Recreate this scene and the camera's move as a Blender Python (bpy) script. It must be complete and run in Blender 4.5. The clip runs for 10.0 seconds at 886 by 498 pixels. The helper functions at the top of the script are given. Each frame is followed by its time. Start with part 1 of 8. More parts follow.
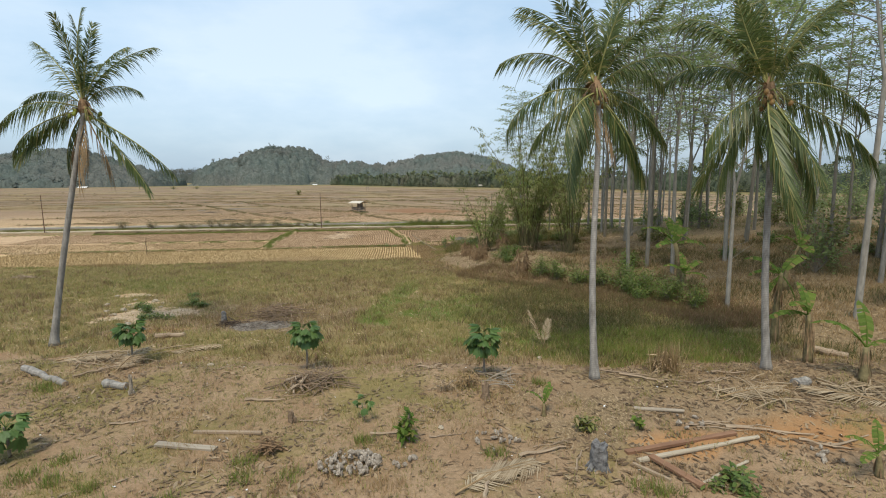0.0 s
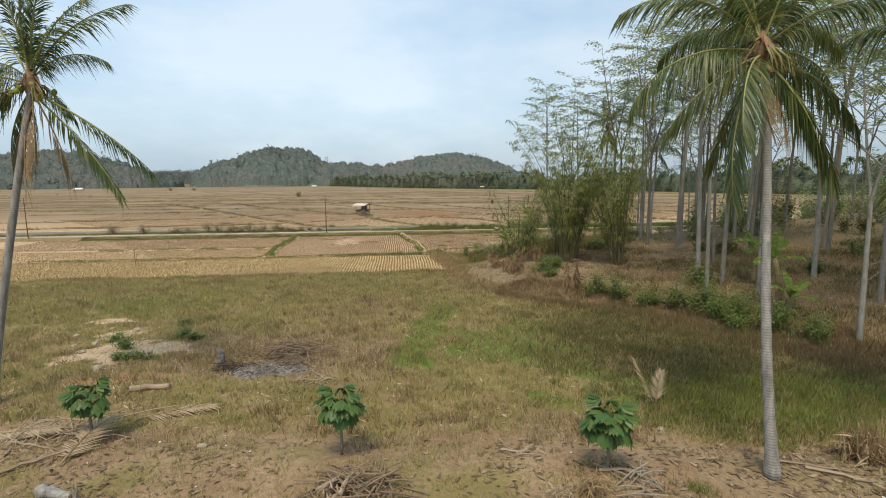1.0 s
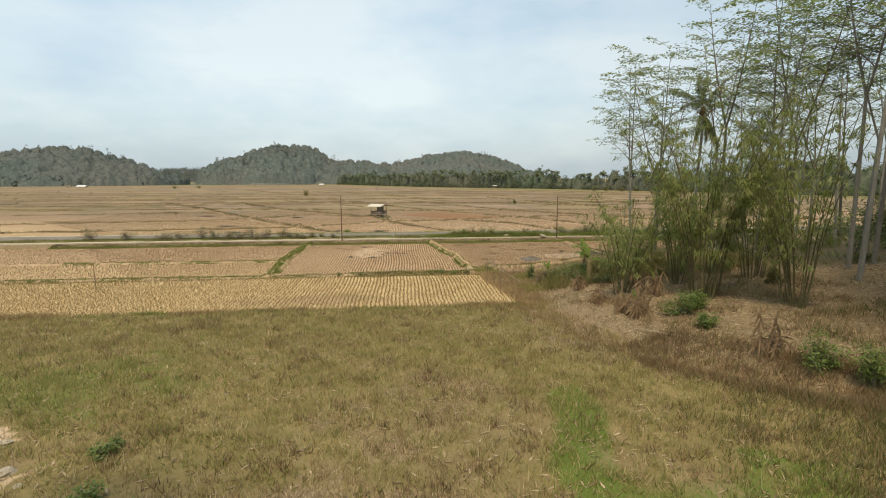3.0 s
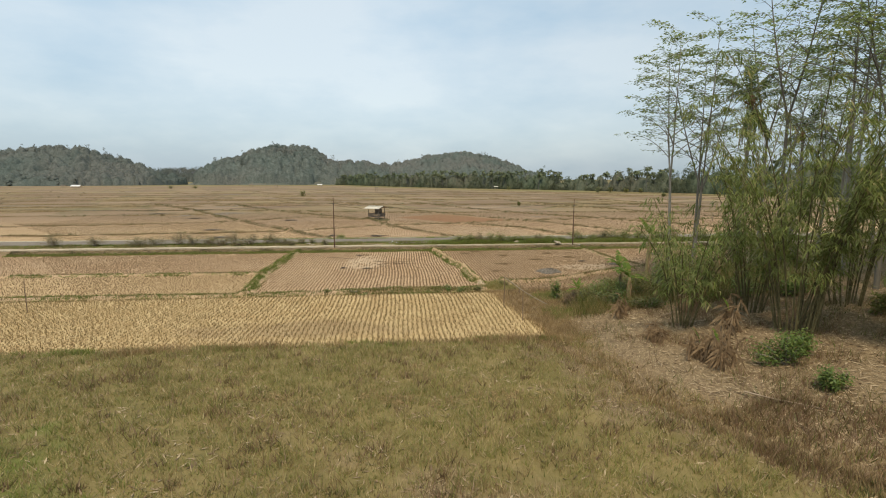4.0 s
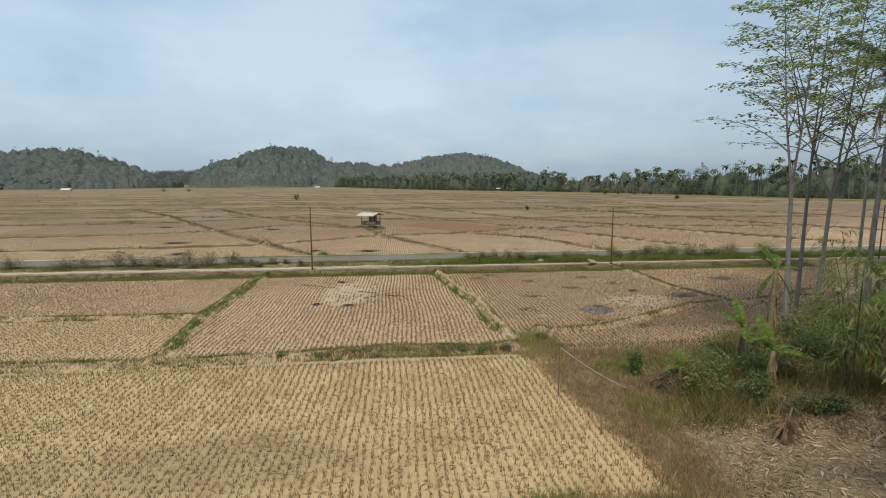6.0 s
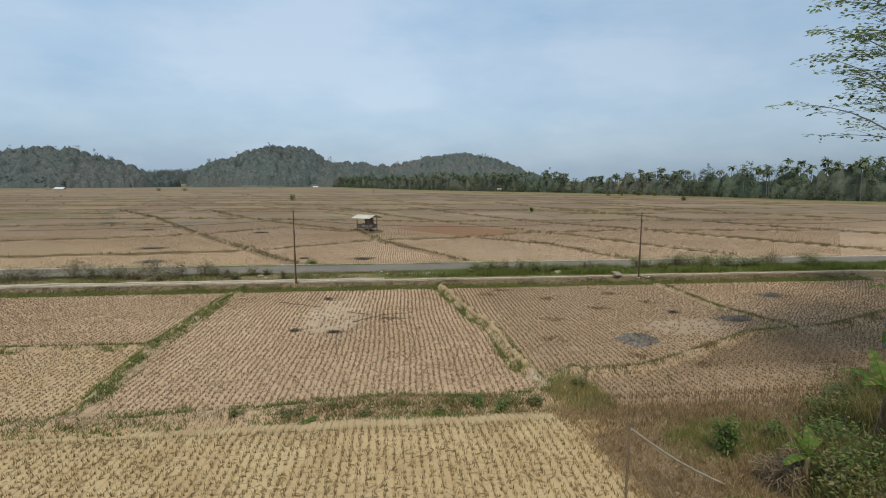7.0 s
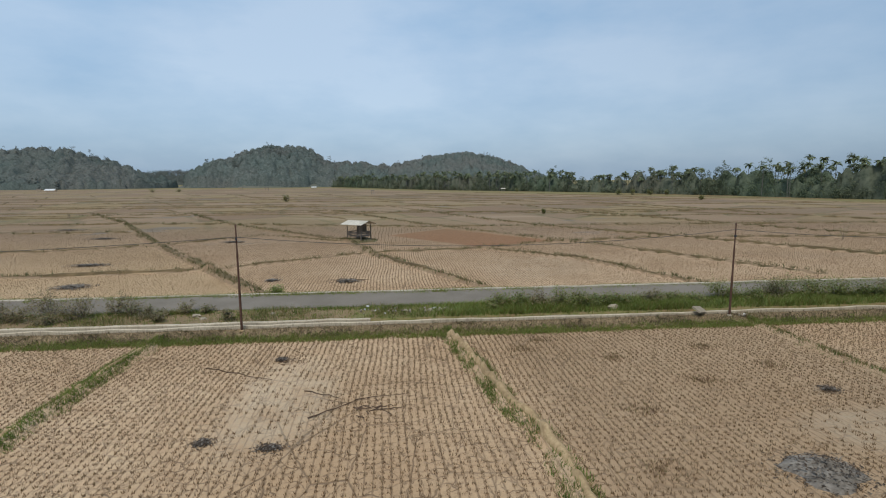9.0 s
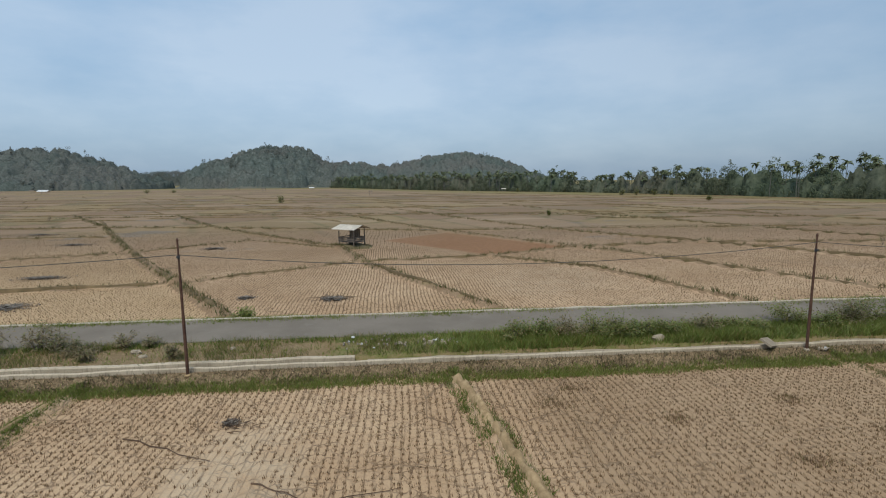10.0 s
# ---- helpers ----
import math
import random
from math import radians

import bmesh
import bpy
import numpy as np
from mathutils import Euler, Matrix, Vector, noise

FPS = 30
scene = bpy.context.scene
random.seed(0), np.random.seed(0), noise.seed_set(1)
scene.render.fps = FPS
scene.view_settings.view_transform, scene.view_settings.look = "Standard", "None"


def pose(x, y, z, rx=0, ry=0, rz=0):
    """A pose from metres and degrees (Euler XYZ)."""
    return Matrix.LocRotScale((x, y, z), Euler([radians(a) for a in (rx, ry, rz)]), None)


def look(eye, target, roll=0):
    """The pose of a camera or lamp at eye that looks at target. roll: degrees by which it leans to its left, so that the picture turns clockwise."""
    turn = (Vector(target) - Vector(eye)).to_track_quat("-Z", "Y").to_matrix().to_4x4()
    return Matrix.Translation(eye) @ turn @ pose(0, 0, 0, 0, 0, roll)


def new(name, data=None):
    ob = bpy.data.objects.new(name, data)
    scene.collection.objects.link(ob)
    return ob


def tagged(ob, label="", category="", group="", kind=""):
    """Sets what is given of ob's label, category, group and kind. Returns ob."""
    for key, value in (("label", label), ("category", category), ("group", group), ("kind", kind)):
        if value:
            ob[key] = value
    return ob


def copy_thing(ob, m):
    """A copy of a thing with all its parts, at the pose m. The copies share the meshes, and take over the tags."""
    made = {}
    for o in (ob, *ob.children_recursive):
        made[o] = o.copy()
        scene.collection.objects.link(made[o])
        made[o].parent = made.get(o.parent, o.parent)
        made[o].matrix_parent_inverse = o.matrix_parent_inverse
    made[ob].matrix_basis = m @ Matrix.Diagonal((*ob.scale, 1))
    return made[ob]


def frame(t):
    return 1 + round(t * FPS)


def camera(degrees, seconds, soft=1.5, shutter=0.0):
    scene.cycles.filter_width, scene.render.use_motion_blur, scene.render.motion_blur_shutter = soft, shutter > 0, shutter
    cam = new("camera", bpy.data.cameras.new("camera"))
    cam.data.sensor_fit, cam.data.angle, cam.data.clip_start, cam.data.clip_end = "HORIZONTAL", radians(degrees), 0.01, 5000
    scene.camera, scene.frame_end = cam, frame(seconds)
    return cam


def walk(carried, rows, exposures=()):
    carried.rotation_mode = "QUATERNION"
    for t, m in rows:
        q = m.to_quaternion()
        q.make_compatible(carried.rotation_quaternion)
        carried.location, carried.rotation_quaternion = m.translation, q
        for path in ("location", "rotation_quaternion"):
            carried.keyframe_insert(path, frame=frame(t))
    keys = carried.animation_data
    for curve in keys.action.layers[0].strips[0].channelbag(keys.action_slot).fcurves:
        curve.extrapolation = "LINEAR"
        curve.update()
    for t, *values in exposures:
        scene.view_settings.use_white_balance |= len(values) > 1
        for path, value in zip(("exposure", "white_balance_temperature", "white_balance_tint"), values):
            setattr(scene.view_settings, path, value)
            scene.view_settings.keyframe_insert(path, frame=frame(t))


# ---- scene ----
cam = camera(83.0, 10.0, 1.05)
PATH = [
    (0, (-0.131, -4.136, 7.276), (0.072, -2.167, 6.995), -0.4),
    (0.5, (-0.552, -1.74, 7.324), (-0.345, 0.23, 7.045), -0.5),
    (1, (-1.68, 0.824, 7.279), (-1.47, 2.793, 7.003), -0.4),
    (1.5, (-2.959, 3.459, 7.314), (-2.761, 5.43, 7.035), -0.4),
    (2, (-3.732, 6.113, 7.286), (-3.536, 8.084, 7.005), -0.4),
    (2.5, (-4.072, 8.934, 7.243), (-3.882, 10.905, 6.962), -0.3),
    (4, (-3.964, 17.561, 7.155), (-3.774, 19.532, 6.877), -0.0),
    (4.5, (-3.889, 20.338, 7.214), (-3.699, 22.31, 6.938), 0.0),
    (5, (-3.714, 23.086, 7.278), (-3.527, 25.058, 7.001), -0.1),
    (5.5, (-3.539, 25.566, 7.349), (-3.351, 27.538, 7.075), -0.3),
    (7, (-3.255, 33.438, 7.322), (-3.062, 35.41, 7.051), -0.0),
    (7.5, (-3.084, 36.102, 7.337), (-2.896, 38.074, 7.064), -0.1),
    (8, (-2.911, 38.814, 7.315), (-2.73, 40.787, 7.044), -0.2),
    (8.5, (-2.773, 41.421, 7.315), (-2.593, 43.394, 7.043), -0.3),
    (9, (-2.662, 44.136, 7.298), (-2.475, 46.108, 7.025), -0.3),
    (9.5, (-2.501, 46.755, 7.293), (-2.312, 48.728, 7.025), -0.1),
    (10, (-2.33, 49.492, 7.294), (-2.14, 51.464, 7.022), -0.4),
]
EXPOSURES = [(0.0, 0.19, 6400, 7), (1.0, 0.19, 6600, 7), (2.0, 0.22, 7250, 7), (3.0, 0.20, 7250, 7), (4.5, 0.02, 6750, 7), (5.5, -0.05, 6500, 7), (7.0, -0.24, 6080, 7), (8.5, -0.30, 5860, 7), (10.0, -0.34, 5950, 7)]
walk(cam, [(t, look(eye, target, roll)) for t, eye, target, roll in PATH], EXPOSURES)

# ---------------------------------------------------------------- sky and sun
SUN_ELEV, SUN_AZ = radians(62), radians(200)
world = bpy.data.worlds.new("hazy_sky")
scene.world = world
world.use_nodes = True
wn, wl = world.node_tree.nodes, world.node_tree.links
wn.clear()


def wnode(kind, **values):
    n = wn.new(kind)
    for k, v in values.items():
        n.inputs[k].default_value = v
    return n


sky = wn.new("ShaderNodeTexSky")
sky.sky_type, sky.sun_disc = "NISHITA", False
sky.sun_elevation, sky.sun_rotation = SUN_ELEV, SUN_AZ
sky.dust_density, sky.air_density = 3.0, 1.0
w_out = wn.new("ShaderNodeOutputWorld")
coord = wn.new("ShaderNodeTexCoord")
split = wn.new("ShaderNodeSeparateXYZ")
wl.new(coord.outputs["Generated"], split.inputs[0])
# veil of high haze: paler to the horizon, thin uneven cloud above
ramp = wn.new("ShaderNodeValToRGB")
ramp.color_ramp.elements[0].position, ramp.color_ramp.elements[0].color = 0.0, (0.42, 0.53, 0.65, 1)
ramp.color_ramp.elements[1].position, ramp.color_ramp.elements[1].color = 0.75, (0.345, 0.54, 0.745, 1)
mid = ramp.color_ramp.elements.new(0.25)
mid.color = (0.405, 0.56, 0.72, 1)
wl.new(split.outputs["Z"], ramp.inputs[0])
stretch = wn.new("ShaderNodeMapping")
stretch.inputs["Scale"].default_value = (1.7, 1.7, 4.6)
wl.new(coord.outputs["Generated"], stretch.inputs[0])
cloud = wnode("ShaderNodeTexNoise", Scale=1.0, Detail=7.0, Roughness=0.55)
wl.new(stretch.outputs[0], cloud.inputs["Vector"])
cover = wn.new("ShaderNodeMapRange")
cover.inputs["From Min"].default_value, cover.inputs["From Max"].default_value = 0.44, 0.66
wl.new(cloud.outputs["Fac"], cover.inputs["Value"])
veil = wn.new("ShaderNodeMix")
veil.data_type = "RGBA"
veil.inputs["B"].default_value = (0.68, 0.76, 0.84, 1)
soft_cover = wn.new("ShaderNodeMath")
soft_cover.operation = "MULTIPLY"
soft_cover.inputs[1].default_value = 0.85
wl.new(cover.outputs[0], soft_cover.inputs[0])
wl.new(soft_cover.outputs[0], veil.inputs["Factor"])
wl.new(ramp.outputs[0], veil.inputs["A"])
bg_sky, bg_veil = wnode("ShaderNodeBackground", Strength=0.05), wnode("ShaderNodeBackground", Strength=0.845)
# the haze is thinner towards the east
thin = wn.new("ShaderNodeMapRange")
thin.inputs["From Min"].default_value, thin.inputs["From Max"].default_value = 0.0, 0.75
thin.inputs["To Min"].default_value, thin.inputs["To Max"].default_value = 0.86, 0.70
wl.new(split.outputs["X"], thin.inputs["Value"])
wl.new(thin.outputs[0], bg_veil.inputs["Strength"])
wl.new(sky.outputs[0], bg_sky.inputs[0])
wl.new(veil.outputs["Result"], bg_veil.inputs[0])
both = wn.new("ShaderNodeAddShader")
wl.new(bg_sky.outputs[0], both.inputs[0])
wl.new(bg_veil.outputs[0], both.inputs[1])
wl.new(both.outputs[0], w_out.inputs[0])

sun_data = bpy.data.lights.new("sun", "SUN")
sun_data.energy, sun_data.angle, sun_data.color = 2.8, radians(16), (1.0, 0.89, 0.72)
sun = new("sun", sun_data)
sun.matrix_world = look((0, 0, 60), Vector((0, 0, 60)) - Vector((math.sin(SUN_AZ) * math.cos(SUN_ELEV), math.cos(SUN_AZ) * math.cos(SUN_ELEV), math.sin(SUN_ELEV))))

# ---------------------------------------------------------------- materials


ROW, HILL = 0.225, 0.22


class Nodes:
    """A small hand for writing node materials."""

    def __init__(self, name):
        self.mat = bpy.data.materials.new(name)
        self.mat.use_nodes = True
        self.t = self.mat.node_tree
        self.t.nodes.clear()
        self.out = self.t.nodes.new("ShaderNodeOutputMaterial")
        self.geo = self.t.nodes.new("ShaderNodeNewGeometry")
        self.obj = self.t.nodes.new("ShaderNodeObjectInfo")
        self.tex = self.t.nodes.new("ShaderNodeTexCoord")

    def link(self, a, b):
        self.t.links.new(a, b)

    def put(self, socket, value):
        if hasattr(value, "links"):
            self.link(value, socket)
        elif isinstance(value, tuple) and len(value) == 3 and socket.type == "RGBA":
            socket.default_value = (*value, 1)
        else:
            socket.default_value = value

    def noise(self, scale, detail=4, rough=0.55, vector=None, distort=0.0):
        n = self.t.nodes.new("ShaderNodeTexNoise")
        n.inputs["Scale"].default_value, n.inputs["Detail"].default_value = scale, detail
        n.inputs["Roughness"].default_value, n.inputs["Distortion"].default_value = rough, distort
        self.link(vector or self.geo.outputs["Position"], n.inputs["Vector"])
        return n.outputs["Fac"]

    def cracks(self, scale, vector=None, rnd=1.0):
        n = self.t.nodes.new("ShaderNodeTexVoronoi")
        n.feature = "DISTANCE_TO_EDGE"
        n.inputs["Scale"].default_value, n.inputs["Randomness"].default_value = scale, rnd
        self.link(vector or self.geo.outputs["Position"], n.inputs["Vector"])
        return n.outputs["Distance"]

    def scaled(self, sx, sy, sz, source=None, turn=(0, 0, 0)):
        n = self.t.nodes.new("ShaderNodeMapping")
        n.inputs["Scale"].default_value, n.inputs["Rotation"].default_value = (sx, sy, sz), turn
        self.link(source or self.geo.outputs["Position"], n.inputs["Vector"])
        return n.outputs[0]

    def remap(self, v, a, b, c=0.0, d=1.0):
        n = self.t.nodes.new("ShaderNodeMapRange")
        n.inputs["From Min"].default_value, n.inputs["From Max"].default_value = a, b
        n.inputs["To Min"].default_value, n.inputs["To Max"].default_value = c, d
        self.link(v, n.inputs["Value"])
        return n.outputs[0]

    def math(self, op, a, b=0.0):
        n = self.t.nodes.new("ShaderNodeMath")
        n.operation = op
        self.put(n.inputs[0], a), self.put(n.inputs[1], b)
        return n.outputs[0]

    def mix(self, f, a, b, blend="MIX"):
        n = self.t.nodes.new("ShaderNodeMix")
        n.data_type, n.blend_type = "RGBA", blend
        self.put(n.inputs["Factor"], f), self.put(n.inputs["A"], a), self.put(n.inputs["B"], b)
        return n.outputs["Result"]

    def attr(self, name):
        n = self.t.nodes.new("ShaderNodeAttribute")
        n.attribute_name = name
        return n.outputs["Fac"]

    def bump(self, height, strength=0.5, distance=0.05):
        n = self.t.nodes.new("ShaderNodeBump")
        n.inputs["Strength"].default_value, n.inputs["Distance"].default_value = strength, distance
        self.link(height, n.inputs["Height"])
        return n.outputs[0]

    def finish(self, colour, rough=0.8, normal=None, metal=0.0, translucent=0.0, spec=0.3):
        p = self.t.nodes.new("ShaderNodeBsdfPrincipled")
        self.put(p.inputs["Base Color"], colour), self.put(p.inputs["Roughness"], rough)
        p.inputs["Metallic"].default_value, p.inputs["Specular IOR Level"].default_value = metal, spec
        if normal is not None:
            self.link(normal, p.inputs["Normal"])
        shader = p.outputs[0]
        if translucent:
            tr = self.t.nodes.new("ShaderNodeBsdfTranslucent")
            self.put(tr.inputs["Color"], colour)
            m = self.t.nodes.new("ShaderNodeMixShader")
            m.inputs[0].default_value = translucent
            self.link(shader, m.inputs[1]), self.link(tr.outputs[0], m.inputs[2])
            shader = m.outputs[0]
        self.link(shader, self.out.inputs[0])
        return self.mat


def leafy(name, dark, light, dry=None, dry_part=0.0, translucent=0.3, rough=0.5, spec=0.35):
    """Leaves: each leaf between two greens, some of them dry."""
    n = Nodes(name)
    col = n.mix(n.geo.outputs["Random Per Island"], dark, light)
    if dry:
        pick = n.math("FRACT", n.math("MULTIPLY", n.geo.outputs["Random Per Island"], 7.31))
        col = n.mix(n.remap(pick, 1 - dry_part - 0.02, 1 - dry_part + 0.02), col, dry)
    blotch = n.noise(0.7, 2)
    col = n.mix(n.remap(blotch, 0.3, 0.7, 0.0, 0.35), col, tuple(c * 0.55 for c in dark))
    tone = n.remap(n.obj.outputs["Random"], 0, 1, 0.0, 0.18)
    col = n.mix(tone, col, (light[0] * 1.25, light[1], light[2] * 0.8))
    return n.finish(col, rough, translucent=translucent, spec=spec)


def barky(name, dark, light, ring=0.0, scale=9.0, rough=0.85, brown=None):
    n = Nodes(name)
    along = n.scaled(1, 1, 0.25, n.tex.outputs["Object"])
    a, b = n.noise(scale, 5, 0.65, along), n.noise(1.3, 3, 0.5, n.tex.outputs["Object"])
    col = n.mix(n.remap(a, 0.3, 0.7), dark, light)
    col = n.mix(n.remap(b, 0.45, 0.7, 0, 0.6), col, tuple(c * 0.6 for c in light))
    if brown:
        col = n.mix(n.remap(n.obj.outputs["Random"], 0.2, 0.9, 0, 0.75), col, n.mix(a, brown, tuple(c * 1.6 for c in brown)))
    height = a
    if ring:
        w = n.t.nodes.new("ShaderNodeTexWave")
        w.bands_direction = "Z"
        w.inputs["Scale"].default_value, w.inputs["Distortion"].default_value, w.inputs["Detail"].default_value = ring, 1.5, 2
        n.link(n.tex.outputs["Object"], w.inputs["Vector"])
        col = n.mix(n.remap(w.outputs["Fac"], 0.05, 0.4, 0.16, 0.0), col, dark)
        height = n.math("ADD", a, n.math("MULTIPLY", w.outputs["Fac"], 0.4))
    return n.finish(col, rough, n.bump(height, 0.5, 0.02))


def woody(name, dark, light, scale=6.0, rough=0.85):
    """Weathered sawn or split wood, grain along the object's x."""
    n = Nodes(name)
    grain = n.noise(scale, 5, 0.7, n.scaled(0.15, 3, 3, n.tex.outputs["Object"]))
    col = n.mix(n.remap(grain, 0.3, 0.7), dark, light)
    col = n.mix(n.remap(n.noise(1.7, 3), 0.45, 0.75, 0, 0.5), col, tuple(c * 0.5 for c in dark))
    col = n.mix(n.math("MULTIPLY", n.obj.outputs["Random"], 0.35), col, tuple(min(1, c * 1.3) for c in light))
    return n.finish(col, rough, n.bump(grain, 0.4, 0.01))


def ground_material():
    n = Nodes("soil_and_fields")
    big, mid_n, fine, grit = n.noise(0.12, 4), n.noise(0.9, 5, 0.6), n.noise(7, 5, 0.7), n.noise(40, 3, 0.7)
    # bare earth
    dirt = n.mix(n.remap(mid_n, 0.35, 0.65), (0.25, 0.16, 0.09), (0.335, 0.23, 0.14))
    dirt = n.mix(n.remap(fine, 0.45, 0.75, 0, 0.7), dirt, (0.15, 0.105, 0.06))
    dirt = n.mix(n.remap(grit, 0.62, 0.75, 0, 0.6), dirt, (0.50, 0.40, 0.29))
    clod = n.noise(19, 4, 0.75)
    dirt = n.mix(n.remap(clod, 0.52, 0.68, 0, 0.65), dirt, (0.13, 0.09, 0.055))
    dirt = n.mix(n.remap(clod, 0.30, 0.42, 0.55, 0), dirt, (0.40, 0.30, 0.20))
    # orange sand
    sand = n.mix(n.remap(mid_n, 0.3, 0.7), (0.31, 0.16, 0.07), (0.40, 0.225, 0.10))
    sand = n.mix(n.remap(grit, 0.45, 0.7, 0, 0.5), sand, (0.25, 0.14, 0.07))
    col = n.mix(n.remap(n.math("ADD", n.attr("sand"), n.remap(n.math("ADD", fine, mid_n), 0, 2, -0.6, 0.6)), 0.25, 0.95), dirt, sand)
    # grass cover
    green = n.mix(n.remap(mid_n, 0.35, 0.65), (0.175, 0.142, 0.054), (0.275, 0.205, 0.092))
    green = n.mix(n.remap(fine, 0.35, 0.7, 0, 0.6), green, (0.13, 0.105, 0.036))
    lush = n.mix(fine, (0.07, 0.105, 0.02), (0.145, 0.18, 0.04))
    green = n.mix(n.remap(n.math("ADD", n.attr("lush"), n.remap(mid_n, 0, 1, -0.3, 0.3)), 0.3, 0.7), green, lush)
    col = n.mix(n.remap(n.math("ADD", n.attr("grass"), n.remap(n.math("ADD", fine, mid_n), 0, 2, -0.6, 0.6)), 0.3, 0.65), col, green)
    # dry grass and leaf litter
    litter = n.mix(n.remap(fine, 0.35, 0.65), (0.14, 0.098, 0.055), (0.275, 0.195, 0.112))
    shreds = n.noise(26, 3, 0.7, n.scaled(1, 0.35, 1, None, (0, 0, 0.6)))
    litter = n.mix(n.remap(shreds, 0.52, 0.64, 0, 0.75), litter, (0.45, 0.34, 0.20))
    litter = n.mix(n.remap(clod, 0.5, 0.66, 0, 0.6), litter, (0.085, 0.06, 0.035))
    litter = n.mix(n.remap(grit, 0.58, 0.72, 0, 0.6), litter, (0.10, 0.07, 0.04))
    col = n.mix(n.remap(n.math("ADD", n.attr("dry"), n.remap(n.math("ADD", fine, mid_n), 0, 2, -0.5, 0.5)), 0.3, 0.7), col, litter)
    # dried paddy mud, cracked, with the rows of stubble as a fine ribbing
    mud = n.mix(n.remap(mid_n, 0.35, 0.65), (0.49, 0.335, 0.20), (0.565, 0.40, 0.245))
    mud = n.mix(n.remap(big, 0.4, 0.62, 0, 0.65), mud, (0.40, 0.26, 0.145))
    mud = n.mix(n.remap(fine, 0.5, 0.72, 0, 0.5), mud, (0.215, 0.14, 0.085))
    mud = n.mix(n.remap(clod, 0.55, 0.7, 0, 0.4), mud, (0.20, 0.13, 0.08))
    shake = n.t.nodes.new("ShaderNodeTexNoise")
    shake.inputs["Scale"].default_value = 3.0
    n.link(n.geo.outputs["Position"], shake.inputs["Vector"])
    wob = n.mix(0.12, n.geo.outputs["Position"], shake.outputs["Color"], "ADD")
    crack = n.cracks(2.6, n.mix(0.22, wob, shake.outputs["Color"], "ADD"))
    crack2 = n.cracks(0.42, n.scaled(1.6, 0.75, 1, wob, (0, 0, 0.5)))
    slit = n.math("MAXIMUM", n.math("MULTIPLY", n.remap(crack, 0.01, 0.07, 1.0, 0), n.remap(n.noise(1.6, 3), 0.42, 0.58, 0.1, 1.0)), n.math("MULTIPLY", n.remap(crack2, 0.004, 0.02, 1.0, 0), n.remap(big, 0.48, 0.6, 0.15, 0.9)))
    # soil split along the planting rows, with the stubble's shade painted into the lines
    xyz = n.t.nodes.new("ShaderNodeSeparateXYZ")
    n.link(n.geo.outputs["Position"], xyz.inputs[0])
    px, py = xyz.outputs["X"], xyz.outputs["Y"]
    sway = n.math("MULTIPLY", n.math("SINE", n.math("ADD", n.math("MULTIPLY", py, 0.6), n.math("MULTIPLY", px, 0.05))), 0.06)
    across = n.math("ABSOLUTE", n.math("SUBTRACT", n.math("FRACT", n.math("ADD", n.math("DIVIDE", n.math("SUBTRACT", px, sway), ROW), 0.5)), 0.5))
    across = n.math("ADD", across, n.remap(fine, 0.3, 0.7, -0.05, 0.08))
    furrow = n.math("MULTIPLY", n.remap(across, 0.03, 0.15, 0.95, 0), n.remap(n.noise(2.2, 4), 0.35, 0.6, 0.25, 1.0))
    slit = n.math("MAXIMUM", slit, furrow)
    mud = n.mix(n.math("MULTIPLY", slit, 0.6), mud, (0.10, 0.065, 0.04))
    split = n.math("MULTIPLY", n.remap(crack2, 0.002, 0.009, 1.0, 0), n.remap(n.noise(0.5, 3), 0.45, 0.6, 0.05, 0.5))
    mud = n.mix(split, mud, (0.085, 0.055, 0.035))
    straw = n.mix(n.remap(mid_n, 0.35, 0.65), (0.54, 0.395, 0.205), (0.44, 0.305, 0.15))
    straw = n.mix(n.math("MULTIPLY", furrow, 0.42), straw, (0.21, 0.135, 0.06))
    mud = n.mix(n.attr("straw"), mud, straw)
    mud = n.mix(n.math("MULTIPLY", n.attr("bare"), n.remap(n.math("ADD", fine, mid_n), 0.8, 1.2, 0.15, 1.0)), mud, (0.50, 0.40, 0.28))
    mud = n.mix(n.attr("brown"), mud, n.mix(n.remap(fine, 0.35, 0.65), (0.19, 0.125, 0.075), (0.28, 0.195, 0.115)))
    mud = n.mix(n.attr("reddish"), mud, n.mix(n.remap(n.noise(2.5, 4), 0.35, 0.65), (0.17, 0.076, 0.032), (0.25, 0.118, 0.052)))
    mudness = n.remap(n.math("ADD", n.attr("mud"), n.remap(fine, 0, 1, -0.25, 0.25)), 0.4, 0.6)
    col = n.mix(mudness, col, mud)
    col = n.mix(n.attr("ochre"), col, n.mix(mid_n, (0.27, 0.20, 0.09), (0.20, 0.16, 0.075)))
    streak = n.noise(0.16, 4, 0.6, n.scaled(0.16, 1, 1))
    far_weeds = n.math("MULTIPLY", n.attr("far"), n.remap(streak, 0.49, 0.57))
    col = n.mix(n.math("MULTIPLY", far_weeds, 0.8), col, (0.125, 0.10, 0.055))
    col = n.mix(n.math("MULTIPLY", n.attr("middle"), 0.8), col, n.mix(mid_n, (0.185, 0.124, 0.077), (0.265, 0.181, 0.113)))
    col = n.mix(n.math("MULTIPLY", n.math("MULTIPLY", furrow, n.attr("rows")), 0.55), col, (0.10, 0.065, 0.04))
    # each far paddy has its own tone, and weeds along its borders
    plot = n.t.nodes.new("ShaderNodeTexVoronoi")
    plot.distance = "CHEBYCHEV"
